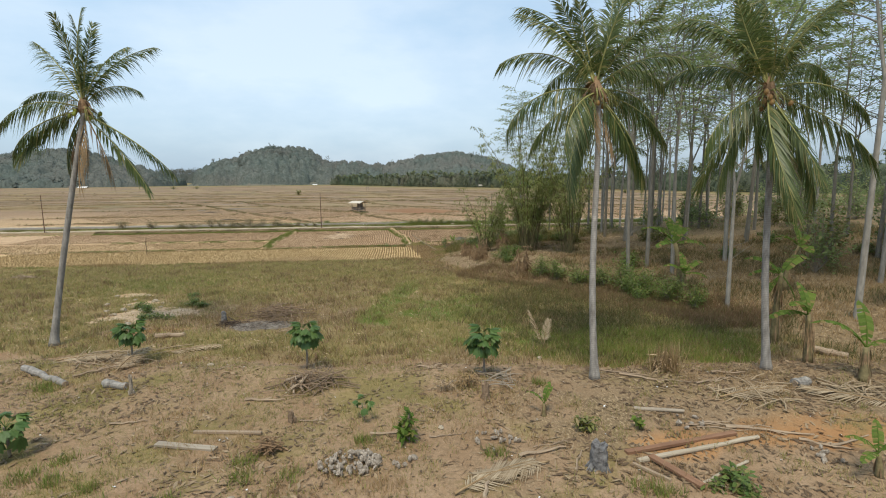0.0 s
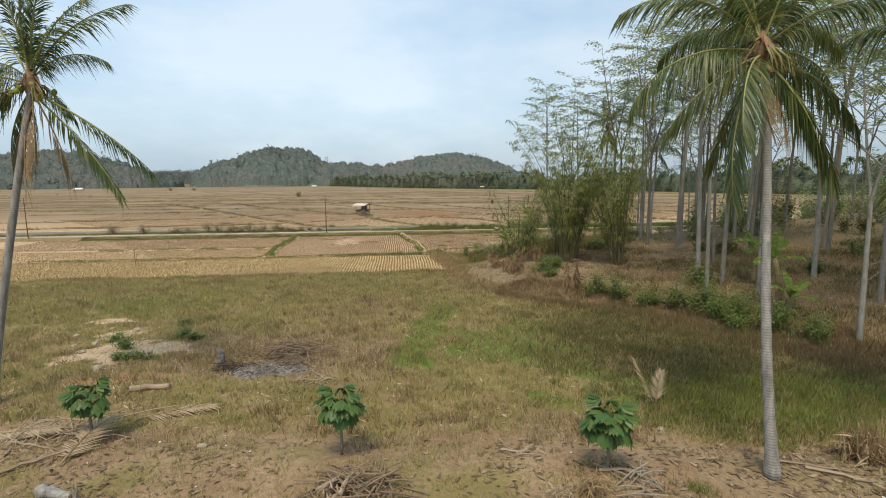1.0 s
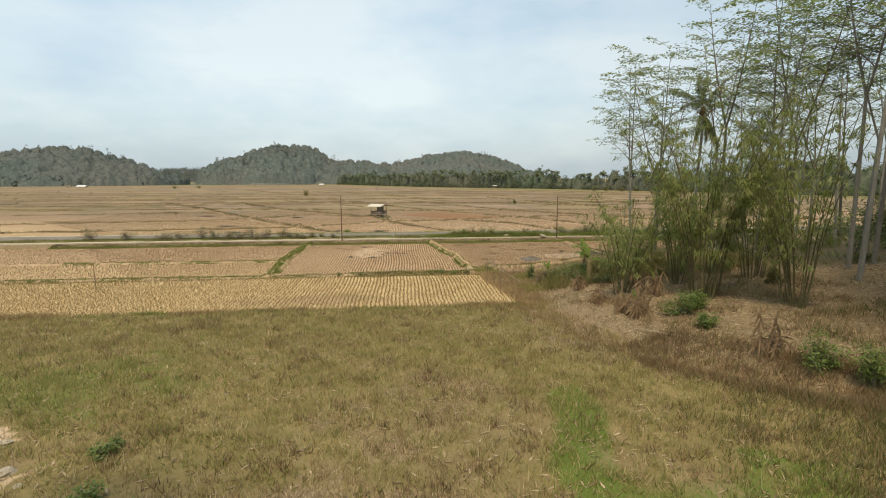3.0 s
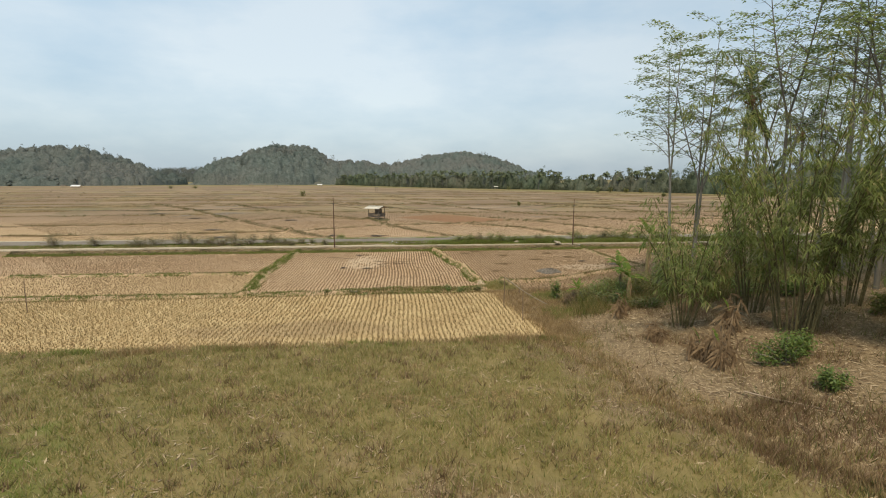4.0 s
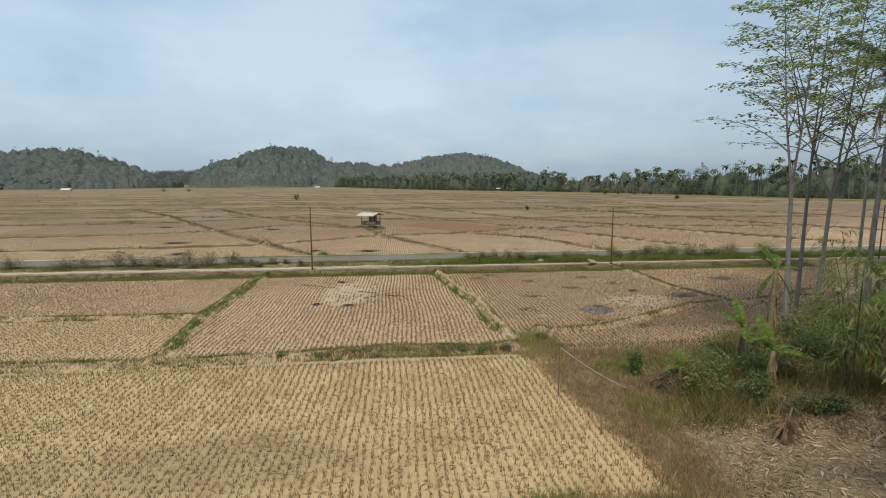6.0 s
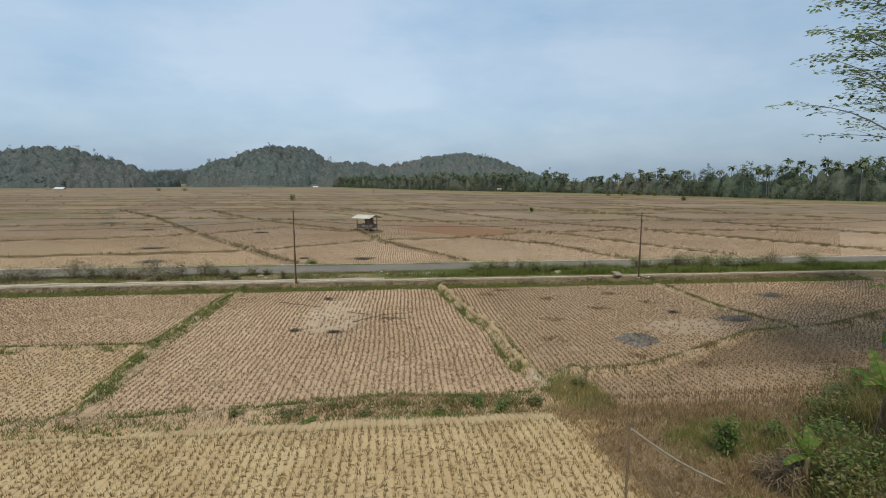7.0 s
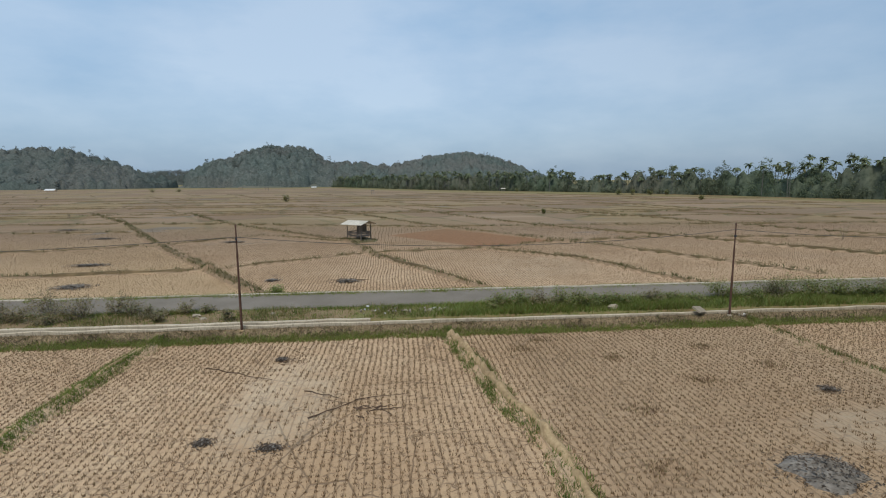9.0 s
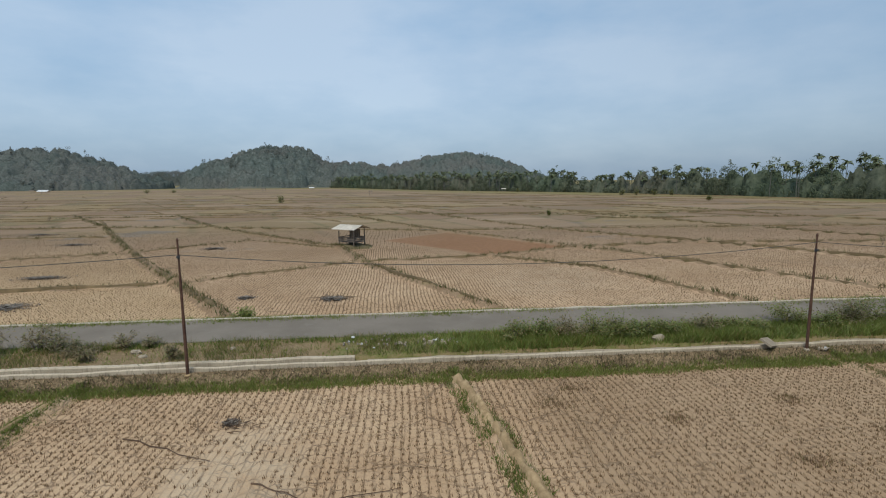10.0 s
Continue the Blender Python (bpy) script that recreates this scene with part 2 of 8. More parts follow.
    plot.inputs["Scale"].default_value, plot.inputs["Randomness"].default_value = 1.0, 0.55
    grid = n.scaled(0.055, 0.04, 0.0, None, (0, 0, -0.5))
    n.link(grid, plot.inputs["Vector"])
    pick = n.t.nodes.new("ShaderNodeSeparateColor")
    n.link(plot.outputs["Color"], pick.inputs[0])
    ra, rb = pick.outputs[0], pick.outputs[1]
    tone = n.mix(n.remap(ra, 0.3, 0.8), (0.20, 0.135, 0.085), (0.30, 0.215, 0.135))
    tone = n.mix(n.remap(rb, 0.7, 0.78, 0, 0.8), tone, (0.265, 0.205, 0.095))
    tone = n.mix(n.remap(rb, 0.12, 0.18, 0.7, 0), tone, (0.155, 0.12, 0.08))
    tone = n.mix(n.remap(fine, 0.4, 0.7, 0, 0.35), tone, (0.14, 0.10, 0.06))
    col = n.mix(n.math("MULTIPLY", n.attr("far"), 0.6), col, tone)
    border = n.cracks(1.0, grid, 0.55)
    edge_weeds = n.math("MULTIPLY", n.remap(border, 0.012, 0.045, 0.75, 0), n.remap(n.noise(0.5, 3), 0.4, 0.6, 0.2, 1.0))
    col = n.mix(n.math("MULTIPLY", edge_weeds, n.attr("far")), col, (0.125, 0.115, 0.055))
    # burnt and damp patches
    burnt = n.math("MULTIPLY", n.remap(n.noise(0.075, 4, 0.6, n.scaled(0.55, 1, 1, None, (0, 0, 0.3))), 0.635, 0.665), n.attr("middle"))
    col = n.mix(n.math("MULTIPLY", burnt, 0.6), col, n.mix(fine, (0.10, 0.09, 0.08), (0.24, 0.215, 0.185)))
    pale = n.math("MULTIPLY", n.attr("far"), n.remap(n.noise(0.11, 3, 0.5, n.scaled(0.2, 1, 1)), 0.6, 0.68))
    col = n.mix(n.math("MULTIPLY", pale, 0.3), col, (0.40, 0.32, 0.23))
    height = n.math("ADD", n.math("ADD", fine, n.math("MULTIPLY", clod, 0.6)), n.math("MULTIPLY", grit, 0.3))
    height = n.math("SUBTRACT", height, n.math("MULTIPLY", n.math("MULTIPLY", slit, mudness), 1.2))
    return n.finish(col, 0.95, n.bump(height, 0.6, 0.05), spec=0.12)


def asphalt_material():
    n = Nodes("worn_asphalt")
    a, b, c = n.noise(60, 3, 0.7), n.noise(0.5, 4), n.noise(3, 4)
    col = n.mix(n.remap(b, 0.35, 0.65), (0.178, 0.150, 0.118), (0.222, 0.188, 0.150))
    col = n.mix(n.remap(a, 0.4, 0.7, 0, 0.5), col, (0.125, 0.108, 0.088))
    col = n.mix(n.remap(c, 0.58, 0.75, 0, 0.5), col, (0.22, 0.20, 0.165))
    return n.finish(col, 0.95, n.bump(a, 0.3, 0.01), spec=0.1)


def concrete_material(name, a, b):
    n = Nodes(name)
    k, f = n.noise(0.9, 5, 0.6), n.noise(18, 4, 0.7)
    col = n.mix(n.remap(k, 0.35, 0.65), a, b)
    col = n.mix(n.remap(f, 0.5, 0.75, 0, 0.55), col, tuple(c * 0.55 for c in a))
    streak = n.noise(3, 3, 0.5, n.scaled(4, 4, 0.4))
    col = n.mix(n.remap(streak, 0.52, 0.7, 0, 0.5), col, (0.16, 0.13, 0.10))
    return n.finish(col, 0.9, n.bump(f, 0.4, 0.01))


def plain(name, a, b, scale=8.0, rough=0.8, metal=0.0, spec=0.3):
    n = Nodes(name)
    k, big = n.noise(scale, 5, 0.65, n.tex.outputs["Object"]), n.noise(scale * 0.15, 3, 0.5, n.tex.outputs["Object"])
    col = n.mix(n.remap(k, 0.35, 0.65), a, b)
    col = n.mix(n.remap(big, 0.45, 0.7, 0, 0.5), col, tuple(c * 0.65 for c in a))
    return n.finish(col, rough, n.bump(k, 0.4, 0.01), metal, spec=spec)


M_GROUND = ground_material()
M_ASPHALT = asphalt_material()
M_CONCRETE = concrete_material("weathered_concrete", (0.29, 0.235, 0.165), (0.38, 0.32, 0.235))
M_KERB = concrete_material("pale_concrete", (0.44, 0.38, 0.29), (0.54, 0.48, 0.38))
M_CANAL = concrete_material("canal_concrete", (0.42, 0.345, 0.245), (0.54, 0.455, 0.335))
M_PALM_BARK = barky("palm_bark", (0.125, 0.112, 0.097), (0.34, 0.315, 0.28), ring=6.0)
M_GREY_BARK = barky("pale_bark", (0.17, 0.155, 0.13), (0.34, 0.315, 0.27), brown=(0.095, 0.08, 0.058))
M_TWIG = barky("twig_bark", (0.16, 0.13, 0.10), (0.28, 0.24, 0.19))
M_PALM_LEAF = leafy("palm_leaflets", (0.05, 0.088, 0.024), (0.16, 0.20, 0.058), (0.32, 0.28, 0.10), 0.13, 0.45, 0.42, 0.5)
M_PALM_RIB = plain("palm_midrib", (0.20, 0.205, 0.065), (0.31, 0.29, 0.11))
M_PALM_DEAD = plain("dead_frond", (0.22, 0.14, 0.07), (0.34, 0.24, 0.13))
M_HUSK = plain("palm_fibre", (0.16, 0.095, 0.05), (0.28, 0.18, 0.10))
M_COCONUT = plain("orange_coconut", (0.22, 0.12, 0.045), (0.38, 0.235, 0.085), rough=0.5)
M_GREEN_NUT = plain("green_coconut", (0.22, 0.27, 0.04), (0.30, 0.32, 0.06), rough=0.5)
M_TREE_LEAF = leafy("feathery_leaves", (0.15, 0.215, 0.075), (0.29, 0.35, 0.14), (0.36, 0.32, 0.14), 0.05, 0.55)
M_BAMBOO_LEAF = leafy("bamboo_leaves", (0.13, 0.175, 0.042), (0.28, 0.31, 0.09), (0.38, 0.32, 0.14), 0.12, 0.5)
M_CULM = plain("bamboo_culm", (0.08, 0.07, 0.03), (0.18, 0.15, 0.068))
M_BANANA_LEAF = leafy("banana_leaf", (0.08, 0.145, 0.025), (0.185, 0.265, 0.055), (0.32, 0.24, 0.10), 0.1, 0.45, 0.6, 0.15)
M_BANANA_DRY = plain("dry_banana_leaf", (0.125, 0.078, 0.042), (0.33, 0.225, 0.125), 4.0)
M_BANANA_STEM = plain("banana_stem", (0.13, 0.105, 0.05), (0.24, 0.195, 0.095))
M_PAPAYA_LEAF = leafy("papaya_leaf", (0.07, 0.14, 0.036), (0.17, 0.26, 0.07), None, 0, 0.35, 0.45)
M_BUSH = leafy("shrub_leaves", (0.09, 0.15, 0.035), (0.20, 0.26, 0.065), (0.30, 0.26, 0.09), 0.08, 0.4)
M_THICKET = leafy("thicket_leaves", (0.055, 0.085, 0.022), (0.125, 0.165, 0.045), (0.22, 0.17, 0.08), 0.15, 0.3)
M_RUSSET = leafy("russet_grass", (0.155, 0.095, 0.056), (0.275, 0.18, 0.103), (0.16, 0.155, 0.05), 0.3, 0.25)
M_BUNDGREEN = leafy("bright_bund_grass", (0.105, 0.16, 0.035), (0.215, 0.27, 0.065), (0.34, 0.27, 0.11), 0.15, 0.4, 0.7, 0.15)
M_BROWNSTICK = woody("brown_sticks", (0.11, 0.072, 0.045), (0.26, 0.185, 0.12))
M_GREYBRUSH = leafy("grey_brushwood", (0.16, 0.115, 0.07), (0.30, 0.235, 0.155), None, 0, 0.1, 0.9, 0.1)
M_WEED = leafy("verge_weeds", (0.10, 0.13, 0.03), (0.21, 0.215, 0.06), (0.30, 0.22, 0.10), 0.25, 0.35)
M_GRASS = leafy("grass_blades", (0.20, 0.205, 0.058), (0.365, 0.335, 0.115), (0.50, 0.385, 0.20), 0.4, 0.4)
M_DRYGRASS = leafy("dry_grass_blades", (0.22, 0.145, 0.07), (0.40, 0.285, 0.14), (0.50, 0.38, 0.20), 0.25, 0.35)
M_STUBBLE = leafy("rice_stubble", (0.145, 0.094, 0.053), (0.275, 0.187, 0.105), (0.20, 0.155, 0.065), 0.15, 0.25, 0.8)
M_STRAW = leafy("yellow_stubble", (0.21, 0.14, 0.068), (0.42, 0.315, 0.15), (0.20, 0.15, 0.06), 0.25, 0.25, 0.8)
M_LUSH = leafy("fresh_grass_blades", (0.13, 0.185, 0.036), (0.24, 0.285, 0.062), (0.32, 0.24, 0.09), 0.18, 0.3)
M_VERGE = leafy("mixed_weeds", (0.085, 0.115, 0.025), (0.18, 0.185, 0.05), (0.36, 0.25, 0.12), 0.4, 0.3)
M_BANKWEED = leafy("bank_weeds", (0.075, 0.055, 0.032), (0.17, 0.125, 0.072), (0.12, 0.13, 0.04), 0.25, 0.2)
M_BUND = leafy("bund_weeds", (0.07, 0.09, 0.025), (0.14, 0.14, 0.042), (0.26, 0.18, 0.09), 0.4, 0.25)
M_LITTER = leafy("fallen_leaves", (0.24, 0.165, 0.092), (0.50, 0.39, 0.25), (0.14, 0.092, 0.055), 0.25, 0.1, 0.8)
M_YARDLITTER = leafy("yard_litter", (0.155, 0.102, 0.056), (0.36, 0.27, 0.168), (0.105, 0.068, 0.04), 0.45, 0.1, 0.8)
M_FAR_PALM = leafy("far_palm_fronds", (0.125, 0.16, 0.095), (0.20, 0.235, 0.135), (0.19, 0.17, 0.09), 0.1, 0.3, 0.7, 0.1)
M_WOOD = woody("weathered_wood", (0.17, 0.135, 0.10), (0.33, 0.28, 0.215))
M_HUT = woody("dark_hut_timber", (0.085, 0.065, 0.05), (0.19, 0.155, 0.12))
M_STICK = woody("dry_sticks", (0.20, 0.14, 0.09), (0.36, 0.275, 0.19))
M_POLE = plain("rusty_pole", (0.08, 0.042, 0.03), (0.15, 0.082, 0.055), 4.0, 0.7, 0.2)
M_WIRE = plain("cable", (0.05, 0.05, 0.05), (0.08, 0.08, 0.08))
M_ROOF = plain("old_roof_sheet", (0.44, 0.39, 0.31), (0.60, 0.54, 0.45), 3.0, 0.7)
M_BUND_CLAY = plain("trodden_clay", (0.28, 0.19, 0.10), (0.48, 0.345, 0.19), 5.0, 0.95, spec=0.1)
M_ASH = plain("grey_ash", (0.13, 0.11, 0.09), (0.29, 0.255, 0.215), 5.0, 1.0, 0.0, 0.02)
M_CHAR = plain("charred_litter", (0.045, 0.034, 0.026), (0.12, 0.09, 0.07), 5.0, 1.0, 0.0, 0.02)
M_BURNT = plain("burnt_stump", (0.05, 0.045, 0.045), (0.24, 0.23, 0.22), 9.0, 0.95)
M_WHITE = plain("pale_rubbish", (0.55, 0.54, 0.52), (0.72, 0.71, 0.69), 5.0, 0.6)
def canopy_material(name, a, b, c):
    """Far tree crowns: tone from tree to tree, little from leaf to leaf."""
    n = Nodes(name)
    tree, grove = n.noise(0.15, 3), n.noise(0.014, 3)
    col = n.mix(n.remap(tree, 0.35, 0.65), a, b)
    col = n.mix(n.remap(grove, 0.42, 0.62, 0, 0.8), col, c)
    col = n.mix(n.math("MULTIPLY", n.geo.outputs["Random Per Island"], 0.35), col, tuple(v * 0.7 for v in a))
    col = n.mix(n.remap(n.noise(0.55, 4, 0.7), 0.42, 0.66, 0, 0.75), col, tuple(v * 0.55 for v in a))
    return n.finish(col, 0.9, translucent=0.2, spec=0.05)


# distance haze is put into these two pale grey-green crown colours
M_HAZED_FOREST = canopy_material("hill_woods", (0.125, 0.153, 0.138), (0.182, 0.21, 0.187), (0.212, 0.198, 0.177))
M_HAZED_CREST = canopy_material("hazed_crest_trees", (0.125, 0.15, 0.13), (0.205, 0.222, 0.19), (0.23, 0.212, 0.185))
M_GROVE = canopy_material("grove_trees", (0.09, 0.118, 0.08), (0.145, 0.172, 0.112), (0.17, 0.153, 0.115))
M_GROVE_LEAF = canopy_material("grove_leaves", (0.10, 0.135, 0.08), (0.17, 0.20, 0.115), (0.19, 0.17, 0.12))
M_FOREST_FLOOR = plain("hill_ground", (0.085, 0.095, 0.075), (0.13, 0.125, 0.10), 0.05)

# ---------------------------------------------------------------- building helpers


class Geo:
    """Collects vertices and faces for one mesh."""

    def __init__(self):
        self.v, self.f = [], []

    def add(self, verts, faces):
        k = len(self.v)
        self.v.extend(verts)
        self.f.extend(tuple(i + k for i in f) for f in faces)

    def tube(self, pts, radii, sides=6, cap=True):
        pts = [Vector(p) for p in pts]
        k, n = len(self.v), len(pts)
        for i, p in enumerate(pts):
            d = (pts[min(i + 1, n - 1)] - pts[max(i - 1, 0)]).normalized()
            u = d.cross(Vector((0, 0, 1)) if abs(d.z) < 0.9 else Vector((1, 0, 0))).normalized()
            w = d.cross(u)
            for s in range(sides):
                a = 2 * math.pi * s / sides
                self.v.append(tuple(p + (u * math.cos(a) + w * math.sin(a)) * radii[i]))
        for i in range(n - 1):
            for s in range(sides):
                a, b = k + i * sides + s, k + i * sides + (s + 1) % sides
                self.f.append((a, b, b + sides, a + sides))
        if cap:
            self.f.append(tuple(range(k + sides - 1, k - 1, -1)))
            self.f.append(tuple(range(k + (n - 1) * sides, k + n * sides)))

    def box(self, centre, size, m=None, chip=0.0):
        x, y, z = (s / 2 for s in size)
        c = min(x, y, z) * 0.18 if chip == 0 else chip
        out = []
        for sx in (-1, 1):
            for sy in (-1, 1):
                for sz in (-1, 1):
                    for q in ((x - c, y, z), (x, y - c, z), (x, y, z - c)):
                        out.append(Vector((sx * q[0], sy * q[1], sz * q[2])))
        bm = bmesh.new()
        for q in out:
            bm.verts.new(q)
        bmesh.ops.convex_hull(bm, input=bm.verts)
        bmesh.ops.dissolve_limit(bm, angle_limit=0.02, verts=bm.verts, edges=bm.edges)
        bm.verts.index_update()
        m = Matrix.Translation(centre) @ (m or Matrix())
        self.add([tuple(m @ q.co) for q in bm.verts], [tuple(q.index for q in f.verts) for f in bm.faces])
        bm.free()

    def lump(self, centre, size, rough=0.2, rings=5, sides=7, seed=0):
        rnd = random.Random(seed)
        k = len(self.v)
        cx, cy, cz = centre
        self.v.append((cx, cy, cz - size[2]))
        for i in range(1, rings):
            a = math.pi * i / rings
            for s in range(sides):
                b = 2 * math.pi * s / sides
                r = 1 + rnd.uniform(-rough, rough)
                self.v.append((cx + size[0] * math.sin(a) * math.cos(b) * r, cy + size[1] * math.sin(a) * math.sin(b) * r, cz - size[2] * math.cos(a) * r))
        self.v.append((cx, cy, cz + size[2]))
        top = len(self.v) - 1
        for s in range(sides):
            t = (s + 1) % sides
            self.f.append((k, k + 1 + t, k + 1 + s))
            for i in range(rings - 2):
                a = k + 1 + i * sides
                self.f.append((a + s, a + t, a + sides + t, a + sides + s))
            a = k + 1 + (rings - 2) * sides
            self.f.append((a + s, a + t, top))

    def leaf(self, p, d, up, length, width, bend=0.0):
        """A pointed blade of two segments from p along d."""
        d = Vector(d).normalized()
        side = d.cross(Vector(up))
        side = side.normalized() if side.length > 1e-4 else Vector((1, 0, 0))
        p = Vector(p)
        q = p + d * length * 0.5 - Vector((0, 0, bend * length * 0.2))
        e = p + d * length - Vector((0, 0, bend * length * 0.8))
        k = len(self.v)
        w = side * width / 2
        self.v.extend(tuple(a) for a in (p - w * 0.4, p + w * 0.4, q + w, q - w, e))
        self.f.extend(((k, k + 1, k + 2, k + 3), (k + 3, k + 2, k + 4)))

    def mesh(self, name, smooth=False):
        me = bpy.data.meshes.new(name)
        me.from_pydata(self.v, [], self.f)
        if smooth:
            me.polygons.foreach_set("use_smooth", [True] * len(me.polygons))
        me.update()
        return me


def part(name, g, material, parent=None, label="", smooth=False, m=None):
    """Links a Geo, or a mesh that is there already, as one object under its thing."""
    me = g.mesh(name, smooth) if isinstance(g, Geo) else g
    if not me.materials:
        me.materials.append(material)
    ob = new(name, me)
    if parent:
        ob.parent = parent
    if m is not None:
        ob.matrix_basis = m
    return tagged(ob, label) if label else ob


def thing(name, m, label, category, group=""):
    ob = new(name)
    ob.empty_display_size = 0.2
    ob.matrix_basis = m
    return tagged(ob, label, category, group)


# ---------------------------------------------------------------- the lie of the land
WOOD_Y = (-40, 6, 12, 17, 21, 24, 27, 30, 35, 40, 43, 45, 48, 52, 57, 62, 67.5, 68)
WOOD_X = (17, 16, 15.5, 13.5, 11.5, 9.5, 6.6, 4.6, 3.6, 4.0, 5.0, 7.0, 11.5, 18.5, 26, 35, 44, 400)

DITCH = ((2.1, 37.0), (2.9, 34.6), (3.5, 32.2), (3.8, 30.2), (4.5, 28.4), (6.2, 26.2), (8.6, 24.2))

# bunds between the paddies: points, half width, height
BUNDS = [
    (((-13.4, 68), (-13.75, 64.5), (-13.9, 56), (-13.2, 48.3)), 0.32, 0.24),
    (((-0.3, 68), (0.15, 65.1), (0.58, 62), (0.93, 59.7), (1.42, 58.0), (1.6, 56), (1.62, 53.5), (1.8, 51.6), (2.2, 50.2)), 0.22, 0.2),
    (((3.4, 51.2), (6.4, 51.4), (9.0, 52.6), (13.7, 55.2), (18.5, 55.8), (24, 58)), 0.24, 0.2),
    (((15.4, 68), (15.3, 60), (16.4, 56)), 0.25, 0.18),
    (((-14, 56), (-26, 56.3), (-60, 57)), 0.3, 0.14),
    (((-60, 49.0), (-21, 48.6), (-13, 48.4), (-7.4, 48.8), (-3.6, 49.3), (0, 48.9), (2.4, 49.3), (3.4, 51)), 0.55, 0.2),
    (((-11.0, 76), (-17.4, 85.5), (-29.6, 103.5), (-49, 135), (-75, 170)), 0.5, 0.3),
    (((3.3, 77), (-5.4, 94.6), (-8, 104), (-30.6, 131.5), (-48, 160)), 0.42, 0.28),
    (((18.6, 76.5), (14.0, 89), (6.8, 96.2), (-5.4, 94.6)), 0.35, 0.25),
    (((29.7, 79), (19.5, 98.2), (4.3, 121), (-14.5, 161), (-30, 190)), 0.42, 0.28),
    (((6.8, 96.2), (15.7, 101), (32, 103.5), (60, 100)), 0.35, 0.25),
    (((-60, 83), (-28.6, 85), (-18, 86.5)), 0.35, 0.22),
    (((-18, 86.5), (-5.4, 94.6)), 0.3, 0.2),
    (((-70, 96), (-39, 99.5), (-29.6, 103.5)), 0.35, 0.22),
    (((-29.6, 103.5), (-20, 113), (-8, 104)), 0.3, 0.2),
    (((-80, 118), (-40, 120)), 0.35, 0.2),
    (((-110, 132), (-49, 135), (-30.6, 131.5), (4.3, 121), (30, 121), (80, 118)), 0.4, 0.22),
    (((48, 80), (33, 103.5), (20, 121), (8, 150), (-6, 190)), 0.42, 0.28),
    (((70, 84), (55, 110), (40, 150), (30, 200)), 0.4, 0.26),
    (((33, 140), (80, 138), (120, 132)), 0.4, 0.2),
    (((-120, 150), (-48, 160), (-14.5, 161), (40, 150), (110, 158)), 0.5, 0.22),
    (((95, 95), (75, 140), (64, 190)), 0.45, 0.25),
    (((-95, 90), (-118, 150)), 0.45, 0.25),
    (((-150, 185), (-30, 190), (60, 184), (150, 180)), 0.6, 0.25),
]


def fade(x, a, b):
    t = np.clip((x - a) / (b - a), 0, 1)
    return t * t * (3 - 2 * t)


def wavy(x, y, s, seed=0.0):
    """Smooth unevenness between -1 and 1, from a few crossing waves."""
    return (np.sin(x * s + 1.3 + seed) * np.cos(y * s * 0.9 + 0.4 * np.sin(x * s * 0.7 + seed)) + np.sin((x * 0.6 + y * 0.8) * s * 2.1 + seed * 2) * 0.5 + np.cos((x * 0.8 - y * 0.7) * s * 3.7 + seed) * 0.3) / 1.8


def from_line(x, y, pts):
    best = np.full(np.shape(x), 1e9)
    for (ax, ay), (bx, by) in zip(pts, pts[1:]):
        t = np.clip(((x - ax) * (bx - ax) + (y - ay) * (by - ay)) / ((bx - ax) ** 2 + (by - ay) ** 2), 0, 1)
        best = np.minimum(best, np.hypot(x - ax - t * (bx - ax), y - ay - t * (by - ay)))
    return best


def yard_line(x):
    return 10.9 + 0.3 * wavy(x, x * 0, 0.5) - np.where(x > 0, 0.1, 0.2) * x


def red_patch(x, y):
    """One freshly turned paddy, darker and redder than the rest."""
    inside = np.full(np.shape(x), 9.0)
    ring = ((6.8, 97.2), (17.5, 102.5), (5.5, 120.0), (-4.0, 111.0))
    for (ax, ay), (bx, by) in zip(ring, ring[1:] + ring[:1]):
        inside = np.minimum(inside, ((bx - ax) * (y - ay) - (by - ay) * (x - ax)) / math.hypot(bx - ax, by - ay))
    return fade(inside, -0.3, 0.6)


def wood_depth(x, y):
    return x - np.interp(y, WOOD_Y, WOOD_X) + 0.3 * wavy(x, y, 0.8, 2)


